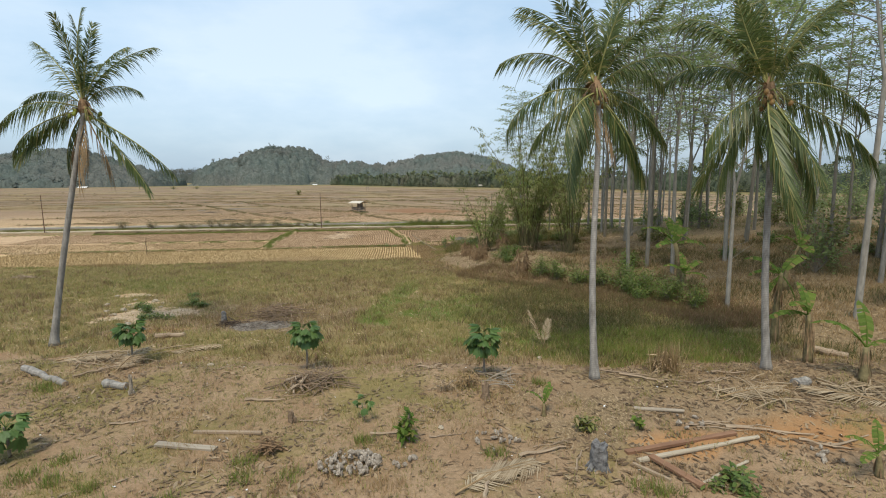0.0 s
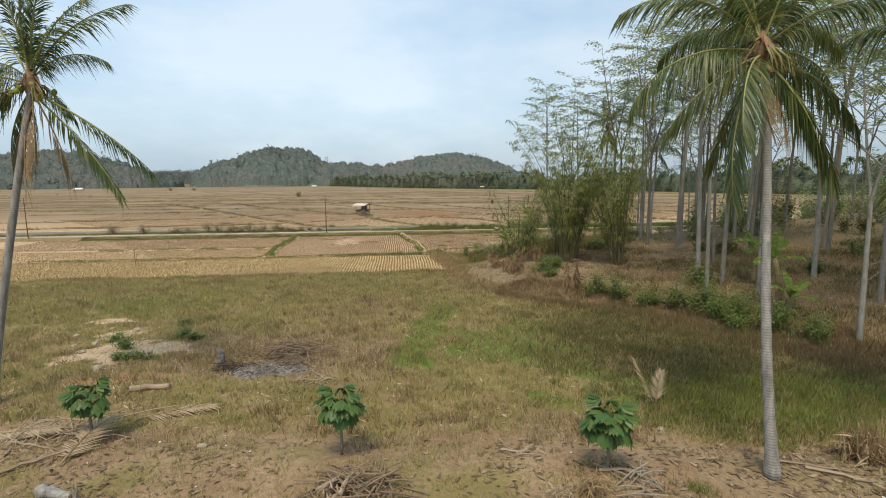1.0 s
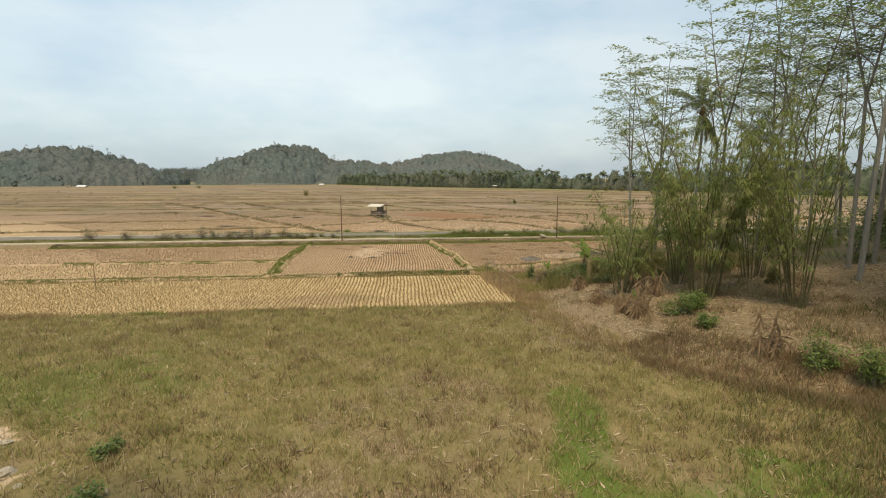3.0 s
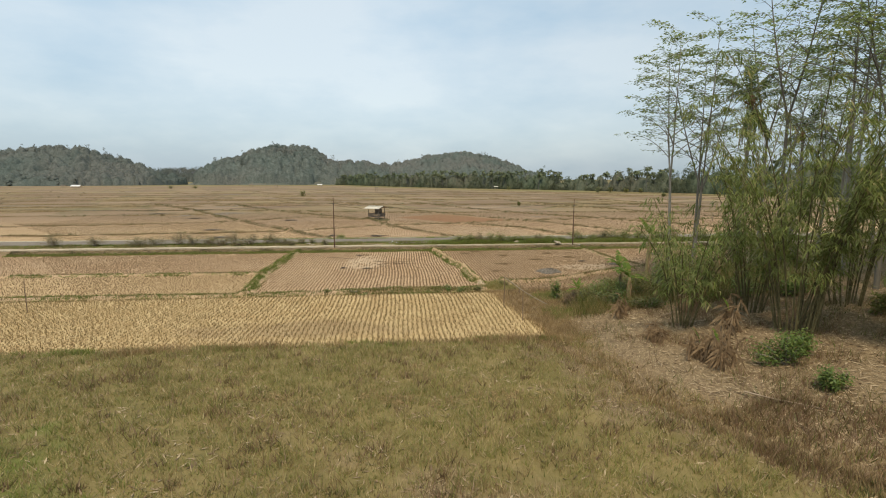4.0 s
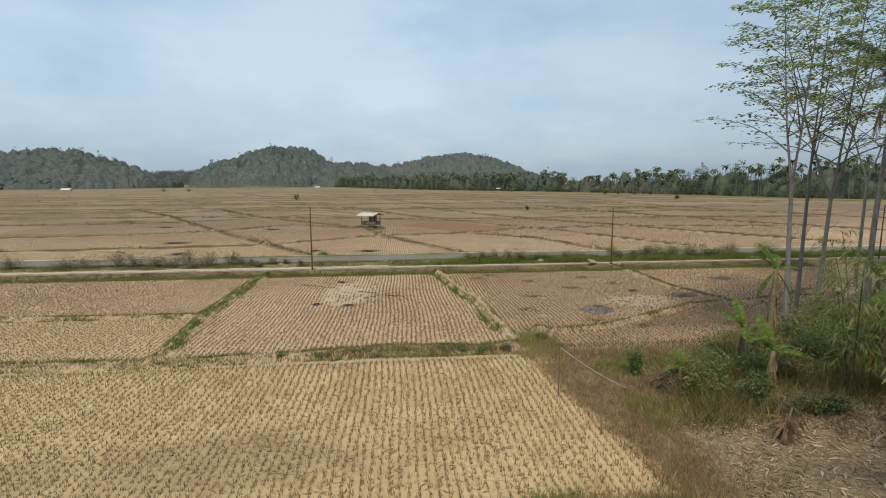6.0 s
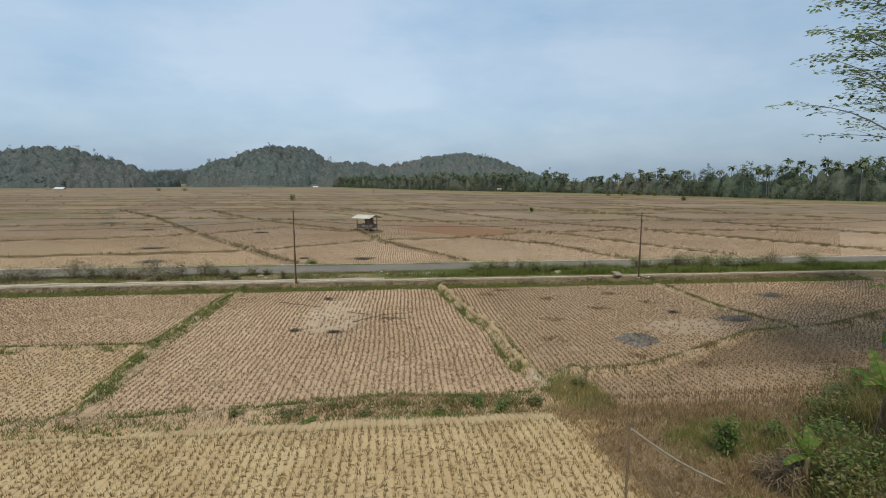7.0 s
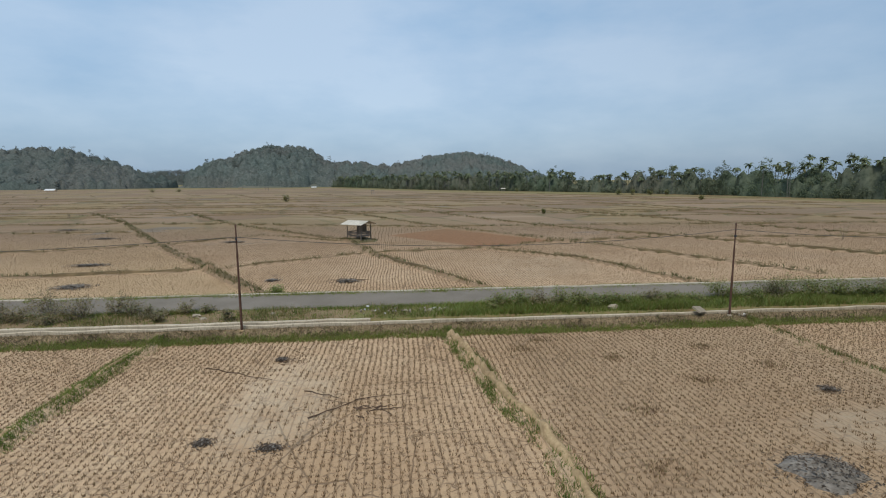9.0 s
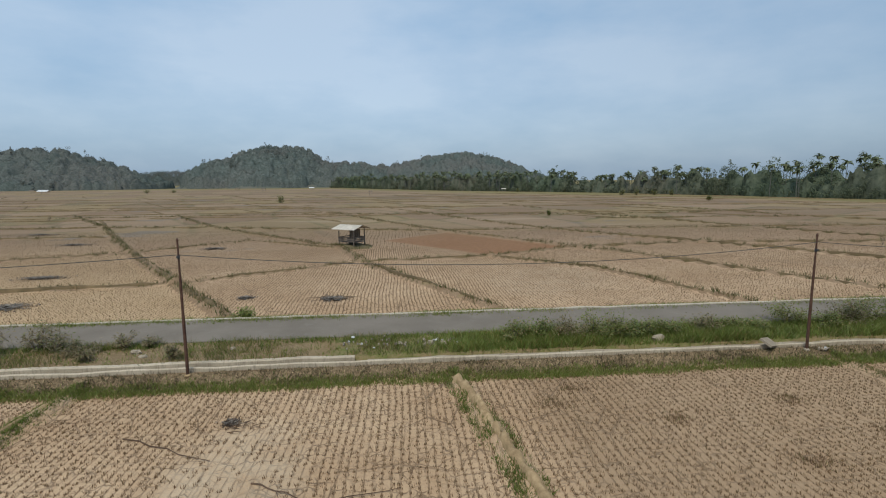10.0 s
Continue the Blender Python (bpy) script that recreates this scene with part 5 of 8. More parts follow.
for k, (x, y, r, h) in enumerate(((8.9, 25.6, 0.7, 0.9), (9.6, 24.3, 0.75, 0.9), (10.4, 23.0, 0.7, 0.85), (11.5, 22.0, 0.75, 1.0), (12.1, 20.6, 0.9, 1.0), (12.7, 19.5, 1.0, 1.05), (13.2, 18.4, 0.9, 0.95), (11.9, 18.9, 0.6, 0.7), (13.6, 16.9, 0.7, 0.9), (12.5, 21.4, 0.6, 1.1))):
    shrub(x, y, r * 1.3, h * 1.25, int(1700 * r), 20 + k, "leafy green cassava-like shrub along the wood's edge", M_BUSH, 0.125, slim=0.34)
for k, (x, y, r, h) in enumerate(((8.1, 31.4, 1.0, 0.9), (7.9, 29.6, 0.6, 0.7), (9.0, 32.0, 0.8, 0.8))):
    shrub(x, y, r, h, int(1500 * r), 40 + k, "dense dark-green bush under the bamboo", M_BUSH, 0.1)
for k, (x, y, r, h) in enumerate(((5.9, 42.2, 0.9, 0.9), (6.9, 41.2, 0.9, 0.8), (8.0, 42.6, 1.2, 1.0), (9.5, 44.0, 1.3, 1.1), (8.2, 40.0, 0.9, 0.7), (11.2, 43.5, 1.3, 1.2), (12.5, 46.0, 1.4, 1.3), (14.5, 47.0, 1.5, 1.3), (13.0, 40.0, 1.2, 1.0), (21, 50.8, 1.3, 1.0), (26, 54, 1.3, 1.1), (31, 58, 1.3, 1.1), (39, 63, 1.5, 1.4), (45, 65.5, 1.5, 1.5), (7.4, 43.9, 1.0, 0.9), (8.9, 45.4, 0.9, 0.7), (10.2, 46.6, 0.9, 0.6), (6.6, 42.6, 0.8, 0.8), (9.2, 42.2, 1.0, 1.0), (10.4, 43.0, 1.0, 1.2), (12.0, 44.6, 1.2, 1.1), (13.8, 45.6, 1.2, 1.2), (16.6, 48.0, 1.1, 0.9), (7.2, 45.2, 0.55, 0.5), (11.6, 47.6, 0.7, 0.5), (13.4, 48.8, 0.8, 0.6))):
    shrub(x, y, r, h, int(950 * r), 50 + k, "tangled weedy thicket of mixed green and dry leaves", (M_WEED, M_THICKET, M_BUSH)[k % 3], 0.1, "thicket by the paddy")
shrub(5.15, 44.7, 0.4, 1.15, 520, 75, "upright leafy bush at the thicket's edge", M_BUSH, 0.12, "thicket by the paddy")
shrub(5.5, 43.3, 0.7, 0.75, 1900, 70, "heap of dry grey-brown brushwood and creepers", M_GREYBRUSH, 0.32, "thicket by the paddy", "brush_heap", 0.06)
for k, (x, y, r, h) in enumerate(((-11.5, 19.6, 0.45, 0.4), (-10.3, 18.5, 0.6, 0.35), (-11.0, 18.4, 0.4, 0.3), (-9.9, 21.0, 0.55, 0.4), (-12.3, 20.9, 0.45, 0.4), (-10.6, 23.0, 0.5, 0.4), (-9.3, 20.6, 0.4, 0.3))):
    shrub(x, y, r, h, 420, 80 + k, "low bluish-green bush on a sandy patch", M_BUSH, 0.09, "low bushes on the sandy patch")
shrub(0.16, 6.05, 0.28, 0.75, 110, 90, "small sapling with yellow-green leaves", M_BANANA_LEAF, 0.2, "yard seedlings", "sapling")
shrub(6.1, 3.75, 0.5, 0.35, 260, 91, "low green cassava sprout on bare earth", M_BUSH, 0.16, "yard seedlings")
shrub(5.4, 6.0, 0.14, 0.4, 30, 92, "small yellow-green sapling on bare earth", M_BANANA_LEAF, 0.16, "yard seedlings", "sapling")
shrub(4.1, 6.2, 0.35, 0.4, 160, 93, "low weedy bush behind a stump", M_WEED, 0.13, "yard seedlings")
shrub(1.25, 8.75, 0.4, 0.4, 160, 94, "dry grey twiggy bush", M_LITTER, 0.2, "dry bushes in the yard", "shrub", 0.08)
shrub(1.9, 8.9, 0.35, 0.5, 220, 95, "tuft of straw-coloured dry grass", M_DRYGRASS, 0.3, "dry bushes in the yard", "grass_tuft", 0.06)
shrub(8.0, 9.4, 0.5, 0.6, 200, 96, "dry reed clump with a few green blades", M_LITTER, 0.4, "dry bushes in the yard", "reed_clump", 0.09)
wood_rnd = random.Random(31)
for k in range(40):
    x, y = wood_rnd.uniform(12, 34), wood_rnd.uniform(16, 60)
    if wood_depth(x, y) > 2.5:
        shrub(x, y, wood_rnd.uniform(0.5, 1.1), wood_rnd.uniform(0.6, 1.5), 420, 400 + k, "weedy undergrowth shrub among slender tree trunks", wood_rnd.choice((M_WEED, M_WEED, M_BUSH)), 0.17, "undergrowth shrubs in the wood")
for k in range(56):
    y = wood_rnd.uniform(10, 63)
    x = max(18, 1.1 * (y - 25)) + wood_rnd.uniform(3, 32)
    shrub(x, y, wood_rnd.uniform(1.2, 2.0), wood_rnd.uniform(2.0, 4.5), 380, 500 + k, "leafy thicket tree filling the back of the wood", wood_rnd.choice((M_WEED, M_TREE_LEAF, M_TREE_LEAF)), 0.26, "thicket trees behind the wood", "thicket_tree")

for k in range(26):
    y = wood_rnd.uniform(42, 64.5)
    x = max(24, 1.35 * (y - 29)) + wood_rnd.uniform(0, 26)
    shrub(x, y, wood_rnd.uniform(1.0, 1.8), wood_rnd.uniform(1.6, 3.4), 340, 600 + k, "leafy thicket tree filling the back of the wood", wood_rnd.choice((M_WEED, M_TREE_LEAF)), 0.26, "thicket trees behind the wood", "thicket_tree")

# ---------------------------------------------------------------- poles, cable, hut


def utility_pole(x, y, tall, tilt=0.0):
    pole = thing("utility_pole", pose(x, y, z_at(x, y) - 0.0, 0, tilt, 0), "thin rusty brown utility pole beside the channel", "utility pole", "poles along the road")
    g = Geo()
    g.tube([(0, 0, -0.3), (0, 0, 0.0), (0, 0, tall * 0.45), (0, 0, tall * 0.45 + 0.03), (0, 0, tall * 0.75), (0, 0, tall * 0.75 + 0.03), (0, 0, tall)], [0.058, 0.058, 0.055, 0.047, 0.045, 0.036, 0.033], 10)
    part("shaft", g, M_POLE, pole, smooth=False)
    cap = Geo()
    cap.tube([(0, 0, tall - 0.01), (0, 0, tall + 0.05), (0, 0, tall + 0.12)], [0.04, 0.048, 0.016], 8)
    part("cap", cap, M_POLE, pole)
    clamp = Geo()
    clamp.tube([(0, 0, tall - 0.62), (0, 0, tall - 0.5)], [0.05, 0.05], 8)
    clamp.box((0, -0.07, tall - 0.55), (0.06, 0.08, 0.07))
    part("clamp", clamp, M_WIRE, pole, "dark cable clamp")
    base = Geo()
    base.lump((0, 0, 0.0), (0.13, 0.13, 0.07), 0.15, 5, 8, int(x) + 80)
    part("footing", base, M_CONCRETE if x > 0 else M_BUND_CLAY, pole, "weathered concrete footing" if x > 0 else "trodden clay footing")
    return pole


POLE_X = (-82.5, -46.4, -9.98, 14.48, 39.0, 63.5)
for i, px in enumerate(POLE_X):
    utility_pole(px, 67.86, 4.95 if px < 0 else 4.7, 0.0)
cable = Geo()
pts = []
for a, b in zip(POLE_X, POLE_X[1:]):
    for i in range(16):
        s = i / 16
        pts.append((a + (b - a) * s, 67.79, 4.75 - 1.1 * 4 * s * (1 - s) * 0.55))
cable.tube(pts, [0.011] * len(pts), 4)
tagged(part("cable", cable, M_WIRE), "black cable sagging between the utility poles", "cable")


def field_hut(x, y, turn):
    hut = thing("field_hut", pose(x, y, z_at(x, y), 0, 0, turn) @ Matrix.Scale(1.02, 4), "small open wooden field hut with a pale sheet roof among paddies", "hut")
    w, d = 2.05, 1.8
    for sx in (-1, 1):
        for sy in (-1, 1):
            g = Geo()
            g.tube([(sx * w / 2, sy * d / 2, -0.1), (sx * w / 2 + 0.02, sy * d / 2, 1.2), (sx * w / 2, sy * d / 2, 1.95 + 0.1 * sx)], [0.07, 0.06, 0.055], 7)
            part("post", g, M_HUT, hut)
    g = Geo()
    for k in range(9):
        g.box((0, -d / 2 + 0.13 + k * (d - 0.26) / 8, 0.62), (w + 0.1, 0.2, 0.04))
    part("platform", g, M_HUT, hut, "slatted platform")
    for sy in (-1, 1):
        for k in range(3):
            g = Geo()
            g.box((0, sy * (d / 2 + 0.05), 0.78 + 0.17 * k), (w + 0.1, 0.03, 0.1))
            part("rail", g, M_HUT, hut)
    for sx in (-1, 1):
        for k in range(3):
            g = Geo()
            g.box((sx * (w / 2 + 0.05), 0, 0.78 + 0.17 * k), (0.03, d, 0.1))
            part("rail", g, M_HUT, hut)
    for k in range(5):
        g = Geo()
        g.box((-w / 2 + 0.25 + k * 0.28, d / 2 - 0.04, 1.5), (0.25, 0.025, 0.95))
        part("wall_board", g, M_HUT, hut)
    for sy, run, low in ((-1, 1.5, 0.40), (1, 1.3, 0.42)):
        g, n = Geo(), 22
        for i in range(n + 1):
            t = -1.6 + 3.2 * i / n
            wave = 0.03 * math.sin(i * 2.6)
            for thick in (0, 0.03):
                g.v.extend(((t, 0.02 * sy, 2.42 + wave + thick), (t + 0.04, sy * run, 2.42 - low + wave + thick)))
            if i:
                q = (i - 1) * 4
                g.f.extend(((q, q + 1, q + 5, q + 4), (q + 2, q + 6, q + 7, q + 3), (q + 1, q + 3, q + 7, q + 5), (q, q + 4, q + 6, q + 2)))
        part("roof_sheet", g, M_ROOF, hut, "pale corrugated roof sheet")
    g = Geo()
    g.tube([(-1.55, 0, 2.4), (1.55, 0, 2.4)], [0.05, 0.05], 6)
    part("ridge_beam", g, M_HUT, hut)
    g = Geo()
    g.lump((0, 0, 0.0), (2.1, 1.8, 0.36), 0.2, 6, 18, 4)
    part("earth_mound", g, plain("hut_mound", (0.105, 0.09, 0.045), (0.20, 0.155, 0.085), 6.0, 0.95), hut, "low weedy mound under the hut")
    return hut


field_hut(-7.1, 105.4, -36)

# ---------------------------------------------------------------- loose things in the yard and fields


def log(x, y, length, r, turn, label, mat=M_WOOD, name="log", tilt=0.0, seed=0, hollow=False):
    ob = thing(name, pose(x, y, z_at(x, y) + r * 0.75, 0, tilt, turn), label, name.replace("_", " "))
    rnd, g, n = random.Random(seed), Geo(), 7
    pts = [(length * (i / n - 0.5), rnd.uniform(-1, 1) * r * 0.35, rnd.uniform(-1, 1) * r * 0.15) for i in range(n + 1)]
    g.tube(pts, [r * rnd.uniform(0.88, 1.08) * (1 - 0.18 * i / n) for i in range(n + 1)], 10)
    part("bole", g, mat, ob)
    for x0, s in ((-length / 2, -1), (length / 2, 1)):
        end = Geo()
        end.tube([(x0 - s * 0.01, 0, 0), (x0 + s * 0.012, 0, 0)], [r * 0.78, r * 0.7], 10)
        part("cut_end", end, M_STICK, ob, "pale cut end")
    return ob


def plank(x, y, length, w, h, turn, label, mat=M_WOOD, tilt=0.0, lift=0.0):
    ob = thing("plank", pose(x, y, z_at(x, y) + h / 2 + lift, 0, tilt, turn), label, "plank", "boards lying in the yard")
    g = Geo()
    g.box((0, 0, 0), (length, w, h), None, min(w, h) * 0.12)
    part("board", g, mat, ob)
    return ob


def stick(x, y, length, r, turn, label, seed, mat=M_STICK, bend=0.1):
    ob = thing("stick", pose(x, y, z_at(x, y) + r, 0, 0, turn), label, "stick", "fallen sticks")
    rnd, g = random.Random(seed), Geo()
    pts = [(length * (i / 6 - 0.5), rnd.uniform(-bend, bend) * length * 0.3, abs(rnd.gauss(0, 0.02))) for i in range(7)]
    g.tube(pts, [r * (1 - 0.1 * i) for i in range(7)], 5)
    part("shaft", g, mat, ob)
    if rnd.random() < 0.6:
        t = Geo()
        q = Vector(pts[3])
        t.tube([q, q + Vector((length * 0.16, length * rnd.choice((-0.12, 0.12)), 0.02))], [r * 0.6, r * 0.25], 4)
        part("twig", t, mat, ob)
    return ob


def stick_pile(x, y, r, n, seed, label, mat=M_STICK, long=0.9, high=0.3, turn=None, thick=1.0):
    rnd = random.Random(seed)
    ob = thing("stick_pile", pose(x, y, z_at(x, y)), label, "brushwood pile")
    for k in range(n):
        g = Geo()
        a = rnd.uniform(0, 6.28) if turn is None else radians(turn) + rnd.gauss(0, 0.35)
        c = Vector((rnd.gauss(0, 0.4) * r, rnd.gauss(0, 0.3) * r, 0))
        c.z = 0.03 + high * max(0, 1 - c.xy.length / r) * rnd.random()
        half, t = long * rnd.uniform(0.25, 0.6), rnd.uniform(-0.2, 0.2)
        d = Vector((math.cos(a), math.sin(a), t)) * half
        p0, p1 = c - d, c + d
        p0.z, p1.z = max(p0.z, 0.02), max(p1.z, 0.02)
        w = rnd.uniform(0.008, 0.02) * thick
        g.tube([p0, (p0 + p1) / 2 + Vector((rnd.gauss(0, 0.04), rnd.gauss(0, 0.04), 0.03)), p1], [w, w, w * 0.6], 5)
        part("stick", g, mat, ob)
    return ob


def husk_mesh(seed):
    g = Geo()
    g.lump((0, 0, 0), (0.1, 0.062, 0.042), 0.26, 6, 8, seed)
    return g.mesh("husk")


HUSKS = [husk_mesh(k) for k in range(4)]
M_OLDHUSK = plain("bleached_husk", (0.15, 0.115, 0.082), (0.42, 0.365, 0.30), 14.0)


def husk_pile(x, y, r, n, seed, label, high=0.22):
    rnd = random.Random(seed)
    ob = thing("coconut_husk_pile", pose(x, y, z_at(x, y)), label, "coconut husks")
    for k in range(n):
        a, q = rnd.uniform(0, 6.28), r * math.sqrt(rnd.random())
        z = 0.05 + high * max(0, 1 - q / r) * rnd.random()
        part("husk", HUSKS[k % 4], M_OLDHUSK, ob, m=pose(math.cos(a) * q, math.sin(a) * q * 0.7, z, rnd.uniform(0, 360), rnd.uniform(0, 360), rnd.uniform(0, 360)) @ Matrix.Scale(rnd.uniform(0.5, 0.95), 4))
    return ob


def stump(x, y, r, h, seed, label, mat=M_PALM_BARK):
    ob = thing("tree_stump", pose(x, y, z_at(x, y) - 0.05), label, "tree stump")
    rnd, g, n = random.Random(seed), Geo(), 12
    for i in range(7):
        s = i / 6
        for k in range(n):
            a = 6.283 * k / n
            q = r * (1.25 - 0.35 * s ** 0.5) * rnd.uniform(0.86, 1.1)
            top = rnd.uniform(-0.12, 0.1) * h if i == 6 else 0
            g.v.append((math.cos(a) * q, math.sin(a) * q, h * s + top))
    for i in range(6):
        for k in range(n):
            a, b = i * n + k, i * n + (k + 1) % n
            g.f.append((a, b, b + n, a + n))
    g.v.append((0, 0, h * 0.86))
    g.f.extend((6 * n + k, 6 * n + (k + 1) % n, 7 * n) for k in range(n))
    part("bole", g, mat, ob)
    root = Geo()
    for k in range(7):
        a = rnd.uniform(0, 6.28)
        root.tube([(math.cos(a) * r * 0.9, math.sin(a) * r * 0.9, 0.14), (math.cos(a) * r * 1.5, math.sin(a) * r * 1.5, 0.03)], [0.04, 0.015], 5)
    part("roots", root, mat, ob)
    return ob


FALLEN = frond_mesh(radians(6), radians(8), 2.6, 46, 0.75, 21, 0.15)


def fallen_frond(x, y, turn, size, label, tilt=0):
    ob = thing("fallen_frond", pose(x, y, z_at(x, y) + 0.05, 0, -tilt, turn) @ Matrix.Scale(size, 4), label, "palm frond", "fallen palm fronds")
    part("midrib", FALLEN[1].copy(), M_PALM_DEAD, ob)
    part("pinnate_blade", FALLEN[0].copy(), M_OLDFROND, ob)
    return ob


M_OLDFROND = leafy("bleached_leaflets", (0.26, 0.19, 0.11), (0.46, 0.37, 0.25), None, 0, 0.1, 0.8)

log(-10.3, 10.95, 2.5, 0.11, -36, "grey fallen palm log half sunk in the yard", M_PALM_BARK, seed=1)
log(-7.8, 9.9, 0.75, 0.12, -22, "short grey cut log on bare earth", M_PALM_BARK, seed=2)
log(10.95, 7.85, 0.55, 0.15, 12, "short pale cut log on dry litter", M_PALM_BARK, seed=3)
log(-8.75, 15.6, 1.05, 0.1, 4, "whitish peeled log in the grass", M_STICK, seed=4)
log(14.4, 10.6, 1.0, 0.13, -50, "short log among banana litter", M_STICK, seed=5)
plank(-4.6, 6.38, 1.4, 0.16, 0.05, -15, "grey weathered plank on bare earth", lift=0.02)
plank(-3.9, 6.9, 1.55, 0.08, 0.05, -8, "brown squared pole on bare earth", M_STICK, lift=0.01)
M_BEAM = woody("reddish_beam", (0.13, 0.065, 0.038), (0.26, 0.145, 0.085))
M_PALEPOLE = woody("pale_bark_pole", (0.23, 0.185, 0.13), (0.42, 0.36, 0.27))
plank(5.97, 5.32, 2.8, 0.12, 0.06, 10, "reddish-brown timber beam on orange soil", M_BEAM, lift=0.02)
log(6.2, 5.05, 3.1, 0.055, 11, "pale round timber pole laid across boards", M_PALEPOLE, "pole", seed=7)
plank(5.2, 4.3, 1.15, 0.16, 0.05, -68, "dark timber offcut lying askew", M_BEAM, lift=0.05)
log(6.1, 4.2, 1.7, 0.035, 24, "thin bleached crooked pole", M_PALEPOLE, "pole", seed=8)
plank(4.75, 4.35, 0.75, 0.06, 0.05, -55, "thin grey stake on bare earth", M_STICK, lift=0.02)
log(6.25, 6.78, 1.15, 0.05, -14, "thin brown round pole on the ground", M_WOOD, "pole", seed=6)
for k, (x, y, length, turn) in enumerate(((7.3, 5.75, 1.3, -15), (7.6, 5.9, 1.6, -12), (8.2, 5.6, 1.8, -20), (7.0, 6.0, 1.1, 5), (9.6, 5.0, 1.2, 15), (8.9, 4.9, 0.9, -30), (-11.4, 7.9, 1.6, 14), (-6.4, 7.7, 0.8, 10), (-3.5, 8.6, 1.0, -5), (1.0, 6.2, 0.8, 2), (-0.2, 6.4, 1.0, 3), (2.9, 5.3, 1.1, 14), (3.2, 5.6, 0.9, 10), (3.5, 4.9, 0.8, 60), (2.7, 9.4, 0.9, -12), (3.1, 9.5, 1.0, -4), (6.5, 9.3, 1.5, -28), (6.9, 8.9, 1.2, -35), (7.6, 8.5, 1.4, -18), (8.8, 8.4, 1.3, 15), (9.5, 8.8, 1.0, -8), (-5.4, 11.0, 0.9, 30), (-9.6, 12.0, 1.2, -20), (-9.0, 11.2, 1.2, 40), (-12.6, 11.0, 1.0, -10), (0.9, 10.5, 0.7, -25), (1.1, 10.6, 0.6, 40), (-2.1, 7.4, 0.7, -8), (6.5, 29.1, 2.4, -42), (8.5, 38.6, 1.6, 30), (-6.2, 4.8, 0.8, 25), (-8.9, 5.6, 0.8, -5), (1.5, 4.2, 0.8, 75), (8.5, 6.9, 1.0, 40))):
    stick(x, y, length, 0.018 + 0.012 * (k % 3), turn, "dry fallen stick on bare earth" if y < 28 else "pale fallen bamboo pole on straw litter", 100 + k)
stick_pile(-2.35, 9.5, 1.0, 90, 1, "pile of dry brown sticks and palm stalks", M_BROWNSTICK, 0.9, 0.45)
stick_pile(-2.75, 9.3, 0.42, 13, 14, "row of thick pale palm stalks leaning on brushwood", M_STICK, 0.62, 0.4, 70, 2.0)
stick_pile(-9.6, 12.7, 1.7, 80, 2, "heap of dry palm stalks and twigs by a mound", M_OLDFROND, 1.1, 0.25)
stick_pile(2.8, 9.1, 0.8, 20, 3, "scatter of grey twigs at the yard's edge", M_WOOD, 0.8, 0.1)
stick_pile(-5.3, 18.1, 1.6, 130, 4, "heap of dry brown branches beside the burnt patch", M_BROWNSTICK, 1.1, 0.55)
stick_pile(-7.0, 17.3, 0.8, 34, 5, "charred branches at the burnt patch", M_CHAR, 0.8, 0.2)
stick_pile(9.6, 7.4, 1.5, 38, 6, "scatter of dry palm litter", M_OLDFROND, 0.8, 0.1)
stick_pile(12.2, 7.0, 1.5, 44, 7, "heap of pale dry palm and banana litter", M_OLDFROND, 0.9, 0.15)
stick_pile(-4.1, 15.6, 0.8, 18, 8, "dry stalks lying in the grass", M_OLDFROND, 0.9, 0.1)
stick_pile(-24, 30.4, 0.9, 22, 9, "small pile of dark dry sticks", M_STICK, 1.1, 0.3)
M_BRANCH = woody("dark_branches", (0.055, 0.034, 0.022), (0.14, 0.088, 0.055))
stick(-8.72, 63.06, 3.23, 0.022, -28, "long dark fallen branch on cracked mud", 31, M_BRANCH, 0.08)
stick(-5.26, 60.81, 1.56, 0.022, -32, "long dark fallen branch on cracked mud", 32, M_BRANCH, 0.08)
stick(-4.68, 59.69, 1.99, 0.025, 38, "long dark fallen branch on cracked mud", 33, M_BRANCH, 0.08)
stick(-3.20, 60.40, 1.84, 0.017, 13, "long dark fallen branch on cracked mud", 34, M_BRANCH, 0.08)
stick(-3.00, 59.50, 1.22, 0.017, 9, "long dark fallen branch on cracked mud", 35, M_BRANCH, 0.08)
stick_pile(-3.4, 59.5, 0.9, 16, 10, "dark dry twigs scattered on cracked mud", M_BRANCH, 0.45, 0.06)
stick_pile(-7.0, 64.2, 0.5, 7, 12, "few dark twigs beside an ash spot", M_BRANCH, 0.5, 0.05)
stick_pile(-6.4, 80.6, 1.4, 18, 11, "brown twigs and ash on a far paddy", M_BROWNSTICK, 0.8, 0.1, thick=1.6)
husk_pile(-1.05, 5.25, 0.6, 85, 1, "heap of bleached grey coconut husks")
husk_pile(2.0, 5.9, 0.55, 14, 2, "few bleached coconut husks in a row", 0.05)
husk_pile(6.5, 6.2, 0.5, 9, 3, "few brown coconut husks by the timber", 0.05)
husk_pile(8.6, 4.5, 0.4, 7, 4, "few pale coconut husks on bare earth", 0.03)
husk_pile(0.1, 5.2, 0.3, 6, 5, "few scattered coconut husks", 0.03)
stump(3.8, 4.6, 0.17, 0.55, 1, "burnt grey palm stump on bare earth", M_BURNT)
stump(-7.38, 17.65, 0.11, 0.5, 6, "charred stump at the edge of the burnt patch", M_BURNT)
stump(2.22, 8.1, 0.1, 0.5, 2, "small brown broken stump", M_BROWNSTICK)
